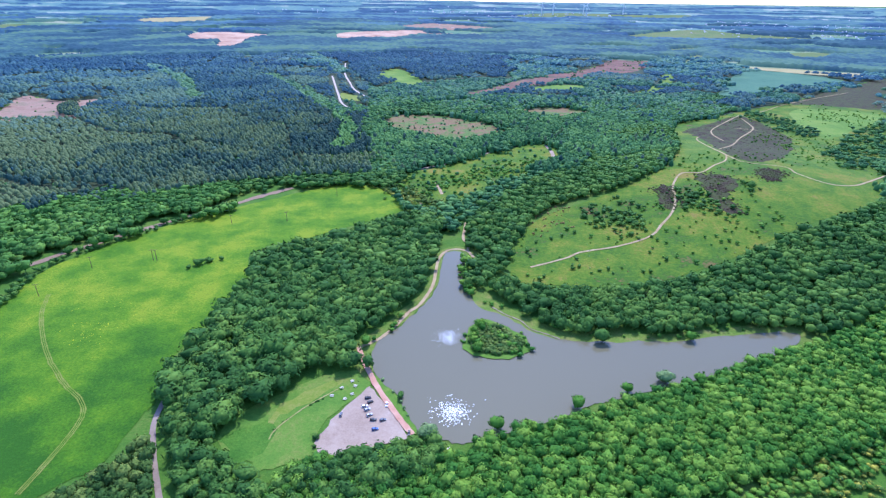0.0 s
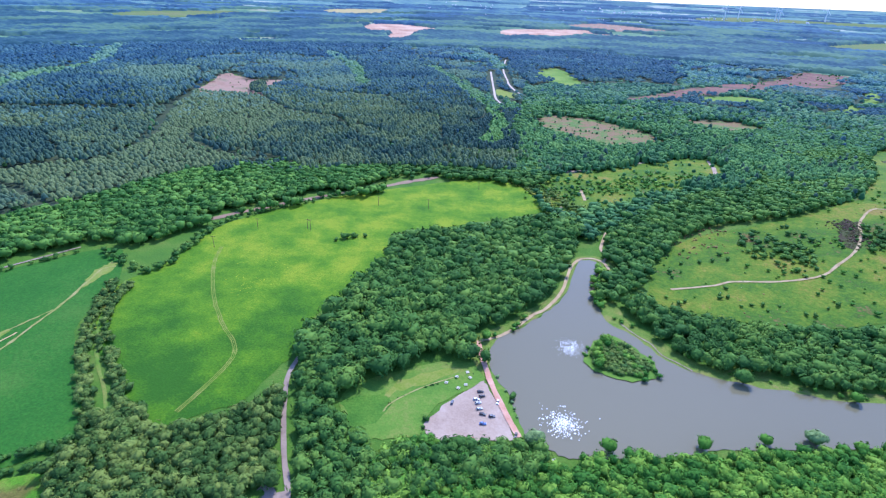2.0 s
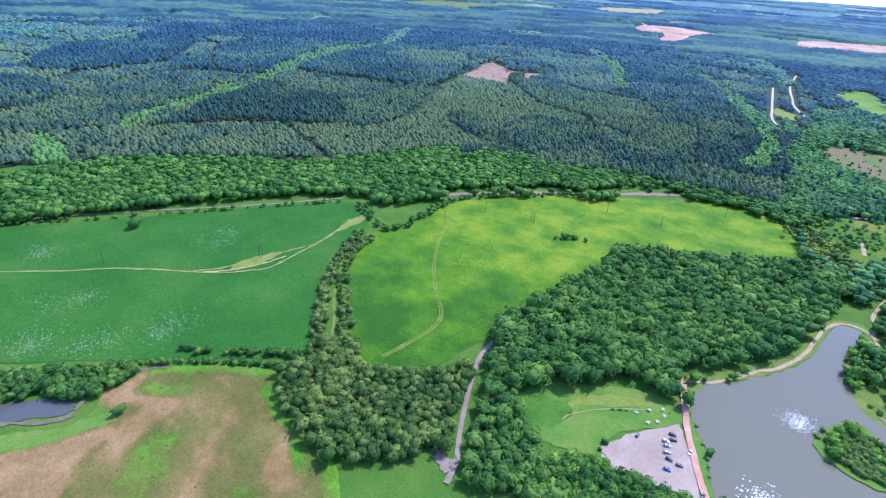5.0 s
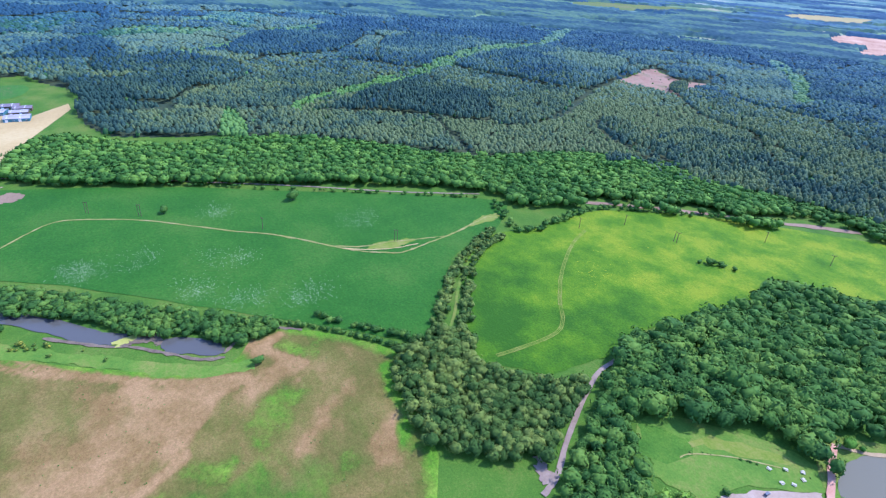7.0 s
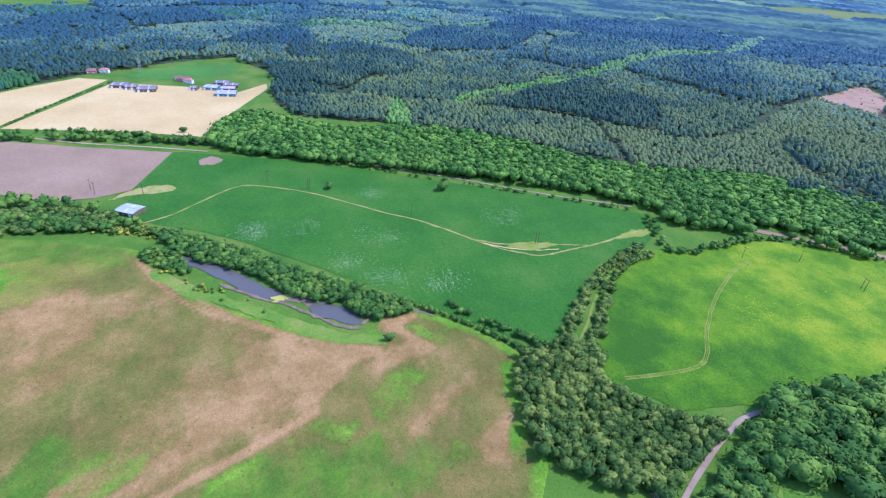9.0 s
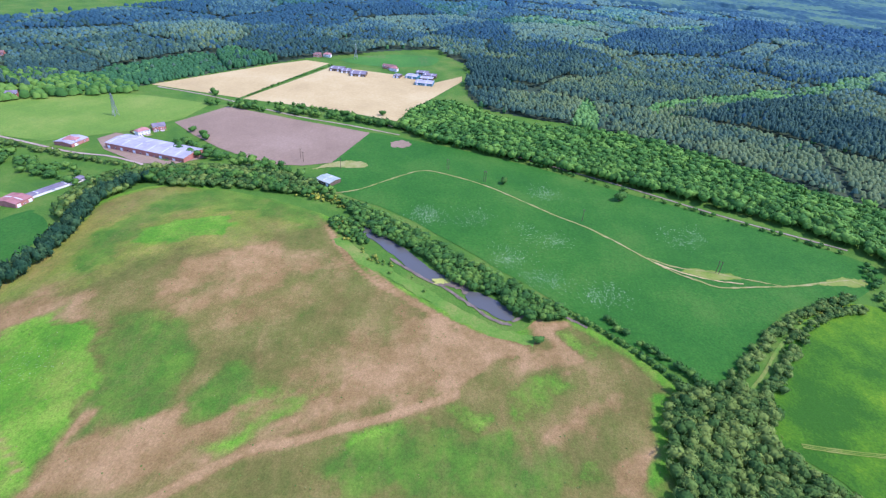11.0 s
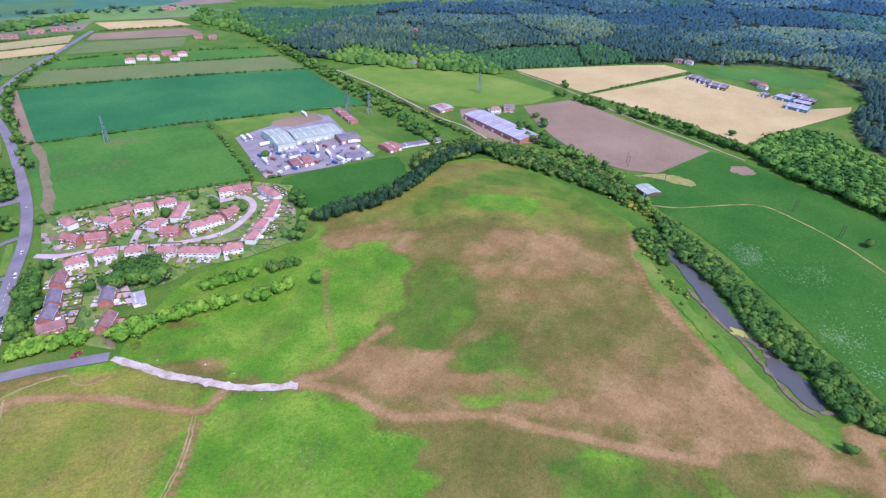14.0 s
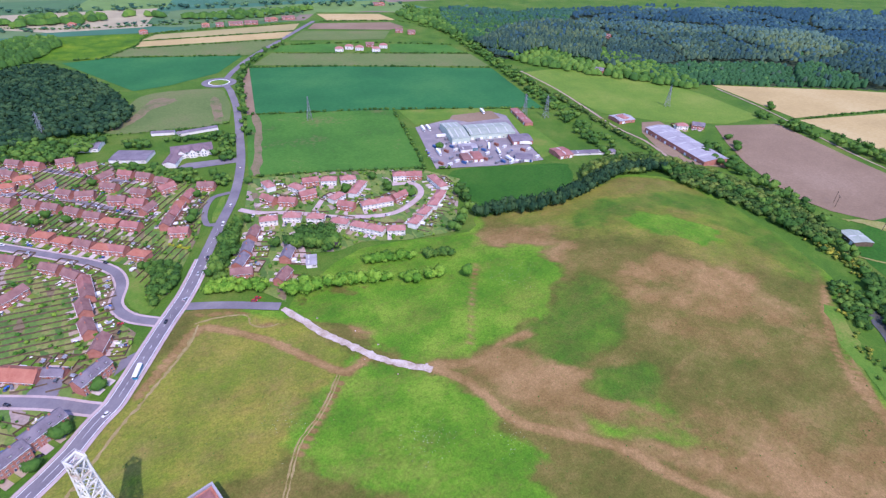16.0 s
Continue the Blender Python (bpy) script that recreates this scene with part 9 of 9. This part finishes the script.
M["shed_felt"] = material("shed_felt", [(0.20, 0.21, 0.23), (0.33, 0.34, 0.36)], 0.5, 2.0, bump=0)
def garden_plot(base, r, lift):
    """Lawns, beds and patios in oblong strips behind a pair of houses, drives and lawns in front."""
    bm = bmesh.new()
    grass, paving = (0, 1, 2), (3, 4, 5)
    for x0, x1 in ((-7.5, -0.1), (0.1, 7.5)):
        cuts = [4.3, 4.3 + float(r.uniform(1.5, 4)), float(r.uniform(9, 12.5)), 15.9]
        for k, kinds in enumerate((paving, grass, grass + (6, 5))):
            q = [bm.verts.new((x, y, 0)) for x, y in ((x0, cuts[k]), (x1, cuts[k]), (x1, cuts[k + 1]), (x0, cuts[k + 1]))]
            bm.faces.new(q).material_index = int(r.choice(kinds))
        mid = x0 + float(r.uniform(2.4, 5.0))
        for a, b, kinds in ((x0, mid, paving), (mid, x1, grass)):
            q = [bm.verts.new((x, y, 0)) for x, y in ((a, -10.5), (b, -10.5), (b, -4.4), (a, -4.4))]
            bm.faces.new(q).material_index = int(r.choice(kinds))
    me = bpy.data.meshes.new("garden_plot")
    bm.to_mesh(me)
    bm.free()
    for mat in ("lawn", "garden_green", "track_grass", "pavement", "patio", "gravel", "bare_soil"):
        me.materials.append(M[mat])
    ob = tagged(new("garden_plot", me), "strips of lawn, paving and beds round a house", "garden", kind="structure")
    ob.matrix_basis = base @ pose(0, 0, lift)


M["garden_green"] = material("garden_green", [(0.06, 0.14, 0.02), (0.10, 0.18, 0.03), (0.15, 0.20, 0.045)], 0.1, 0.6, bump=0.1, speckle=0.3)
M["patio"] = material("patio", [(0.44, 0.37, 0.34), (0.58, 0.50, 0.47)], 0.2, 1.5, bump=0.05, speckle=0.15)
fence, garden_shed, conservatory = make_fence(), make_garden_shed(), make_conservatory()
first = {}
village = [o for o in scene.objects if o.name.split(".")[0] == "house" and o.parent is None and math.hypot(*o.location[:2]) < 800]
rv = np.random.default_rng(33)
for k, o in enumerate(village):
    base = o.matrix_basis.copy()
    garden_plot(base, rv, 0.36 + 0.0011 * k)
    for thing, m in ((fence, base), (garden_shed, base @ pose(float(rv.uniform(-6, 6)), float(rv.uniform(11, 14)), 0, 0, 0, float(rv.choice([0, 90])))),
                     (conservatory, base @ pose(float(rv.uniform(-4, 4)), 5.8, 0))):
        if thing is conservatory and k % 2:
            continue
        if thing.name in first:
            copy_thing(thing, m)
        else:
            first[thing.name] = True
            thing.matrix_basis = m


def garden_plants():
    r = np.random.default_rng(44)
    xs, ys = [], []
    for outline in ESTATES:
        p = np.array(outline, float)
        lo, hi = p.min(0), p.max(0)
        n = int((hi[0] - lo[0]) * (hi[1] - lo[1]) / 60)
        x, y = r.uniform(lo[0], hi[0], n), r.uniform(lo[1], hi[1], n)
        ok = inside(p, x, y)
        xs.append(x[ok])
        ys.append(y[ok])
    x, y = np.concatenate(xs), np.concatenate(ys)
    hx, hy = np.array([o.location.x for o in village]), np.array([o.location.y for o in village])
    ok = np.hypot(x[:, None] - hx, y[:, None] - hy).min(1) > 6.5
    for road in ROADS:
        ok &= edge_distance(smooth(road, False, 5), x, y, False) > 5
    x, y = x[ok], y[ok]
    w = r.uniform(1.2, 4.2, len(x)) * r.uniform(0.5, 1.2, len(x))
    planted("garden_shrubs", FAR, x, y, w, w * 0.9, M["leaf_bright"], "shrubs and small trees in the gardens", "shrubs")


ROADS = (MAIN_ROAD, [(120, -480), (78, -441), (46, -407), (38, -382), (43, -356), (36, -337), (19, -322)], [(-61, -451), (-75, -437), (-102, -423), (-134, -398), (-176, -381), (-208, -393), (-222, -408), (-222, -426), (-201, -434)], [(109, -296), (82, -280), (60, -264)])
garden_plants()

# cars parked along the estate streets and on the drives
car_rng = np.random.default_rng(77)
for o in village[::2]:
    front = o.matrix_basis @ Vector((float(car_rng.uniform(-5, 5)), -8.0, 0))
    ahead = o.matrix_basis @ Vector((float(car_rng.uniform(-5, 5)), -11.0, 0))
    ahead = front + (ahead - front).normalized() * 3
    put_vehicle(("white", "silver", "white", "blue", "grey", "red")[int(car_rng.integers(0, 6))], tuple(front[:2]), tuple(ahead[:2]), 0.4)
for street in ([(120, -480), (78, -441), (46, -407)], [(127, -582), (97, -564), (66, -537), (36, -502), (9, -476)], [(132, -645), (99, -628), (70, -602), (42, -573)], [(-80, -434), (-102, -423), (-134, -398), (-176, -381), (-208, -393)]):
    p = smooth(street, False, 6)
    seg = np.concatenate([[0], np.cumsum(np.linalg.norm(np.diff(p, axis=0), axis=1))])
    for k in np.arange(8, seg[-1] - 8, 17.0):
        if car_rng.uniform() < 0.6:
            k = k + car_rng.uniform(-4, 4)
            a, b = [np.array((np.interp(e, seg, p[:, 0]), np.interp(e, seg, p[:, 1]))) for e in (k, k + 3)]
            d = (b - a) / np.linalg.norm(b - a)
            side = np.array((-d[1], d[0])) * (2.1 if car_rng.uniform() < 0.5 else -2.1)
            put_vehicle(("white", "silver", "black", "blue", "grey", "red")[int(car_rng.integers(0, 6))], tuple(a + side), tuple(b + side), 0.55)

# clutter of the back gardens: tables, boxes, pools and covers
def garden_clutter():
    r = np.random.default_rng(91)
    for mat, n, lab in (("white_paint", 5, "white garden furniture and covers"), ("patio", 4, "pale slabs, planters and boxes"), ("paint_blue", 1, "blue tubs and tarpaulins")):
        bm = bmesh.new()
        for o in village:
            for _ in range(n):
                x, y = float(r.uniform(-7, 7)), float(r.uniform(5, 15.5))
                w, d, h = float(r.uniform(0.4, 1.3)), float(r.uniform(0.4, 1.0)), float(r.uniform(0.3, 1.0))
                before = len(bm.verts)
                box(bm, -w, -d, -0.1, w, d, h, 0, 0.15)
                bm.verts.ensure_lookup_table()
                bmesh.ops.transform(bm, matrix=o.matrix_basis @ pose(x, y, 0, 0, 0, float(r.uniform(0, 90))), verts=bm.verts[before:])
        me = bpy.data.meshes.new("garden_clutter")
        bm.to_mesh(me)
        bm.free()
        me.materials.append(M[mat])
        tagged(new("garden_clutter", me), lab + " strewn in the gardens", "garden clutter", kind="stuff")


def garden_fences():
    """Long timber fences and clipped hedges between the oblong back gardens."""
    bm = bmesh.new()
    for outline, along in ((ESTATES[2], (-0.99, 0.12)), (ESTATES[3], (-0.75, 0.66)), (ESTATES[1], (0.62, 0.78))):
        p = np.array(outline, float)
        c, u = p.mean(0), np.array(along) / np.hypot(*along)
        v = np.array([-u[1], u[0]])
        reach = np.linalg.norm(p - c, axis=1).max()
        for off in np.arange(-reach, reach, 6.5):
            for st in np.arange(-reach, reach, 4.5):
                q = c + v * off + u * st
                m = np.array([q, q + u * 4.3])
                free = inside(p, m[:, 0], m[:, 1]).all() and np.hypot(hxy[:, 0] - q[0], hxy[:, 1] - q[1]).min() > 9.5
                for road in ROADS:
                    free = free and edge_distance(smooth(road, False, 5), m[:, 0], m[:, 1], False).min() > 6
                if free:
                    before = len(bm.verts)
                    box(bm, 0, -0.06, -0.2, 4.3, 0.06, 1.5)
                    bm.verts.ensure_lookup_table()
                    bmesh.ops.transform(bm, matrix=pose(q[0], q[1], ground_at(*q), 0, 0, math.degrees(math.atan2(u[1], u[0]))), verts=bm.verts[before:])
    me = bpy.data.meshes.new("garden_fences")
    bm.to_mesh(me)
    bm.free()
    me.materials.append(M["timber"])
    tagged(new("garden_fences", me), "brown timber fences between the long back gardens", "fences", kind="stuff")


hxy = np.array([o.location[:2] for o in village])
garden_fences()
garden_clutter()
M["leaf_golden"] = material("leaf_golden", [(0.22, 0.26, 0.02), (0.32, 0.34, 0.03), (0.42, 0.40, 0.05)], 0.1, 0.5, bump=0, island=0.2, tone=0.2, rough=0.85)
hedge("golden privet hedge of a garden", [(2, -418), (-5, -412), (-12, -404)], 1.5, 1.6, 2.4, 2.0, "leaf_golden", NEAR)
wood("dense grove beside the main road", [(24, -394), (9, -391), (-1, -381), (6, -358), (19, -341), (23, -349), (18, -376)], 4.6, 6.0, 6.0, "leaf_wood")
hedge("full green hedge above the side road", [(-11, -342), (-20, -340), (-30, -336), (-41, -331), (-50, -324)], 8.0, 2.6, 6.0, 6.0, "leaf_vivid")
sheet("verge", [(35, -385), (37, -360), (31, -341), (23, -337), (15, -356), (22, -380)], M["lawn"], 0.45, "mown green at the bend of the estate road", "lawn")
sheet("verge", [(-36, -447), (-41, -440), (-55, -478), (-50, -479)], M["lawn"], 0.54, "green island of the lay-by", "lawn")
for line, wide in (([(120, -480), (78, -441), (46, -407), (38, -382), (43, -356), (36, -337), (19, -322)], 10.0), ([(109, -296), (82, -280), (64, -266), (53, -258)], 10.5), ([(132, -584), (97, -564), (66, -537), (36, -502), (5, -472)], 9.5), ([(137, -648), (99, -628), (70, -602), (42, -573), (14, -553)], 9.0)):
    ribbon("pavement", line, wide, M["pavement"], 0.492, "pale pavement along the estate road", "pavement", 0.0)

# ---------------------------------------------------------------- road edges and lines
def offset_line(line, off):
    p = smooth(line, False, 4)
    d = np.gradient(p, axis=0)
    d /= np.linalg.norm(d, axis=1)[:, None] + 1e-9
    return p + np.column_stack([-d[:, 1], d[:, 0]]) * off


for off, wide, mat, lab in ((5.6, 2.0, "pavement", "pale footway beside the main road"), (-5.6, 2.0, "pavement", "pale footway beside the main road")):
    ribbon("footway", offset_line(MAIN_ROAD[:12], off), wide, M[mat], 0.68, lab, "pavement", 0.0, n=2)
for off in (-4.0, 4.0):
    ribbon("road_line", offset_line(MAIN_ROAD[:12], off), 0.35, M["white_paint"], 0.72, "white edge line of the main road", "road marking", 0.0, n=2)
centre = offset_line(MAIN_ROAD[:13], 0.0)
dash_v, dash_f = [], []
for a, b in zip(centre, centre[1:]):
    gap = np.linalg.norm(b - a)
    d = (b - a) / gap
    s = np.array([-d[1], d[0]]) * 0.09
    for t in np.arange(0, gap - 3, 9.0):
        q = a + d * t
        k = len(dash_v)
        for c in (q + s, q - s, q + d * 3 - s, q + d * 3 + s):
            dash_v.append((c[0], c[1], ground_at(*c) + 0.72))
        dash_f.append((k, k + 1, k + 2, k + 3))
tagged(new("road_line", mesh_of("road_line", dash_v, dash_f, M["white_paint"])), "white centre dashes of the main road", "road marking", kind="structure")
rb = np.array((-123.2, -849.7))
angle = np.linspace(0, 2 * math.pi, 25)
ribbon("roundabout", np.column_stack([rb[0] + 20 * np.cos(angle), rb[1] + 20 * np.sin(angle)]), 9.0, M["asphalt"], 0.64, "grey roundabout carriageway", "road", 0.0, n=2)
ribbon("roundabout_kerb", np.column_stack([rb[0] + 14.5 * np.cos(angle), rb[1] + 14.5 * np.sin(angle)]), 1.6, M["white_paint"], 0.7, "white kerb ring of the roundabout", "kerb", 0.0, n=2)
sheet("roundabout_green", np.column_stack([rb[0] + 13.6 * np.cos(angle[:-1]), rb[1] + 13.6 * np.sin(angle[:-1])]), M["lawn"], 0.76, "green island of the roundabout", "lawn", soft=False)

# ---------------------------------------------------------------- lake details
# sun glints on the ripples are painted as small white flecks
M["foam"] = material("foam", [(0.80, 0.80, 0.80), (0.92, 0.92, 0.92)], 0.5, 2.0, bump=0, rough=0.3)
for cx, cy, rad in ((7.1, 265.4, 13.0), (4.8, 347.5, 11.0)):
    a = np.linspace(0, 2 * math.pi, 15)[:-1]
    fr = np.random.default_rng(int(rad))
    rr = rad * fr.uniform(0.75, 1.15, 14)
    sheet("rippled_water", np.column_stack([cx + rr * np.cos(a), cy + rr * np.sin(a)]), M["ripples"], 0.46, "choppy ripples over an aerator", "water", step=6)
    n = int(rad * 36)
    fx, fy = cx + fr.normal(0, rad * 0.42, n), cy + fr.normal(0, rad * 0.42, n)
    fw = fr.uniform(0.35, 1.0, n) * (0.95 if rad > 12 else 0.7)
    planted("foam_flecks", TINY, fx, fy, fw, fw * 0.2, M["foam"], "bright white foam flecks of an aerator on the lake", "foam", sink=-0.46)


def make_picnic_table():
    root = tagged(new("picnic_table"), "pale timber picnic table with two benches", "picnic table", "picnic tables on the lawn")
    bm = bmesh.new()
    box(bm, -1.0, -0.4, 0.7, 1.0, 0.4, 0.78)
    part("tabletop", bm, M["pale_timber"], root)
    for s in (-1, 1):
        bm = bmesh.new()
        box(bm, -1.0, s * 0.75 - 0.16, 0.42, 1.0, s * 0.75 + 0.16, 0.48)
        part("bench", bm, M["pale_timber"], root)
        bm = bmesh.new()
        strut(bm, (s * 0.7, -0.8, 0), (s * 0.7, -0.25, 0.72), 0.1)
        strut(bm, (s * 0.7, 0.8, 0), (s * 0.7, 0.25, 0.72), 0.1)
        strut(bm, (s * 0.7, -0.85, 0.4), (s * 0.7, 0.85, 0.4), 0.09)
        part("leg_frame", bm, M["pale_timber"], root)
    return root


M["pale_timber"] = material("pale_timber", [(0.42, 0.38, 0.32), (0.55, 0.50, 0.43)], 0.5, 4.0, bump=0)
table = make_picnic_table()
for k, (x, y) in enumerate([(-72, 279), (-67, 287), (-63, 276), (-61, 294), (-58, 289), (-59, 281), (5, 234)]):
    m = pose(x, y, ground_at(x, y) + 0.3, 0, 0, 40 * k) @ Matrix.Diagonal((1.2, 1.2, 1.1, 1))
    if k:
        copy_thing(table, m).matrix_basis = m
    else:
        table.matrix_basis = m
shed([(-49, 233), (-43, 234), (-41, 231), (-47, 229)], 2.6, "brick", "tile_orange", "small kiosk with an orange tiled roof", "kiosk", 0.5, 2)


# ---------------------------------------------------------------- worn spots, ditch and banks
for lab, q, m in (("sandy worn patch round a pole", [(-403, 184), (-407, 205), (-402, 228), (-395, 228), (-392, 205), (-396, 188)], "track_grass"), ("sandy worn corner of the pasture", [(-403, 298), (-417, 324), (-415, 342), (-406, 337), (-402, 316)], "track_grass"),
                  ("sandy patch by the barn", [(-539, -179), (-564, -164), (-574, -146), (-570, -126), (-556, -129), (-550, -160)], "dry_grass"), ("bare earth heap", [(-642, -111), (-657, -101), (-649, -87), (-633, -91), (-629, -104)], "bare_soil"),
                  ("purple-brown mud between the ponds", [(-344, -21), (-351, -10), (-354, 1), (-342, 4), (-335, 0), (-340, -4), (-342, -12)], "mud"),
                  ("yellow algae on the pond", [(-350, -26), (-353, -13), (-349, -9), (-343, -21)], "algae"),
                  ("gravel turning place by the lane", [(-142, 166), (-138, 170), (-124, 165), (-126, 159), (-134, 160)], "lane_grey")):
    sheet("worn_ground", q, M[m], 0.46, lab, "ground", wobble=2.2, n=6)
ribbon("mud_bank", [(-373, -64), (-353, -38), (-338, -14), (-322, 5), (-307, 22), (-303, 36)], 2.6, M["mud"], 0.44, "brown muddy margin of the pond", "bank", 0.4)
ribbon("mud_bank", [(-307, 36), (-319, 51), (-323, 63), (-319, 75), (-309, 90)], 2.4, M["mud"], 0.44, "dark wet ditch beside the thicket", "ditch", 0.3)
hedge("ditch hedge across the lawn", [(-56, 295), (-72, 282), (-87, 267), (-98, 254), (-104, 241)], 1.5, 2.4, 1.3, 0.9, gap=0.5)
ribbon("ditch_path", [(-69, 286), (-87, 268), (-100, 249), (-102, 240)], 0.9, M["wheel_rut"], 0.5, "narrow path over the lawn", "path")
hedge("hedge round the car park", [(-74, 244), (-74, 235), (-66, 228)], 2.0, 2.0, 3.0, 2.5)
hedge("reeds along the near shore", [(-21, 262), (-30, 280), (-44, 300)], 2.0, 4.0, 2.0, 1.4, "leaf_pale", gap=0.4)


# ---------------------------------------------------------------- farmland beyond the village
def farmland_material():
    m = bpy.data.materials.new("farmland")
    m.use_nodes = True
    nd, ln = m.node_tree.nodes, m.node_tree.links
    b = nd["Principled BSDF"]
    b.inputs["Roughness"].default_value = 0.95
    co = nd.new("ShaderNodeTexCoord").outputs["Object"]
    mp = nd.new("ShaderNodeMapping")
    mp.inputs["Rotation"].default_value, mp.inputs["Scale"].default_value = (0, 0, 0.15), (0.0034, 0.0062, 1)
    ln.new(co, mp.inputs["Vector"])
    vor = nd.new("ShaderNodeTexVoronoi")
    vor.distance = "CHEBYCHEV"
    vor.inputs["Scale"].default_value, vor.inputs["Randomness"].default_value = 1.0, 0.7
    ln.new(mp.outputs[0], vor.inputs["Vector"])
    sep = nd.new("ShaderNodeSeparateColor")
    ln.new(vor.outputs["Color"], sep.inputs[0])
    ramp = nd.new("ShaderNodeValToRGB")
    ramp.color_ramp.interpolation = "CONSTANT"
    stops = [(0.0, (0.05, 0.13, 0.04)), (0.25, (0.09, 0.16, 0.05)), (0.42, (0.03, 0.13, 0.065)), (0.58, (0.24, 0.21, 0.11)), (0.7, (0.11, 0.20, 0.04)), (0.82, (0.19, 0.14, 0.10)), (0.9, (0.34, 0.29, 0.17))]
    e = ramp.color_ramp.elements
    while len(e) < len(stops):
        e.new(0.5)
    for k, (p, c) in enumerate(stops):
        e[k].position, e[k].color = p, (*c, 1)
    ln.new(sep.outputs[0], ramp.inputs["Fac"])
    tex = nd.new("ShaderNodeTexNoise")
    tex.inputs["Scale"].default_value, tex.inputs["Detail"].default_value = 0.02, 6.0
    ln.new(co, tex.inputs["Vector"])
    mul = nd.new("ShaderNodeMix")
    mul.data_type, mul.blend_type = "RGBA", "OVERLAY"
    mul.inputs["Factor"].default_value = 0.35
    ln.new(ramp.outputs["Color"], mul.inputs["A"])
    ln.new(tex.outputs["Fac"], mul.inputs["B"])
    ln.new(mul.outputs["Result"], b.inputs["Base Color"])
    return m


M["farmland"] = farmland_material()
sheet("farmland", [(218, -1126), (83, -1267), (-81, -1240), (-386, -1250), (-440, -1331), (-615, -1263), (-723, -1288), (-679, -1395)] + [(-808, -1382), (-788, -1607)] + [(-175, -1756), (295, -1808)], M["farmland"], 0.18, "patchwork of distant farm fields", "farmland", step=60, soft=False)
hedge("far hedges and field trees", [(208, -1340), (83, -1343), (-97, -1329), (-258, -1331), (-412, -1330)], 40.0, 18.0, 9.0, 6.0, "leaf_haze_mid", FAR)
hedge("far hedges and field trees", [(231, -1595), (85, -1553), (-120, -1521), (-290, -1473), (-478, -1438), (-658, -1352)], 60.0, 22.0, 12.0, 7.0, "leaf_haze_mid", FAR)
for a, b in ([(-169, -1257), (-187, -1255)], [(-195, -1252), (-215, -1250)], [(-224, -1253), (-251, -1248)], [(-258, -1252), (-279, -1243)], [(-303, -1266), (-327, -1263)], [(-342, -1271), (-366, -1268)], [(-52, -1236), (-69, -1235)], [(64, -1358), (49, -1352)], [(-602, -1367), (-629, -1356)]):
    house_row((a, b), ("semi_brown", "semi_orange"))

for label, q, n, w in (("young trees in the forest clearing", CLEARING, 500, 4.0), ("brash and young pines on the felled ground", FELLED, 120, 3.5),
                       ("birch scrub on the heath clearing", HEATH_RED, 1500, 7.0), ("bushes in the valley scrub", SCRUB, 900, 5.0)):
    dots("young_trees", (q,), n, w, "leaf_far", label, "young trees", len(label), 0.8)
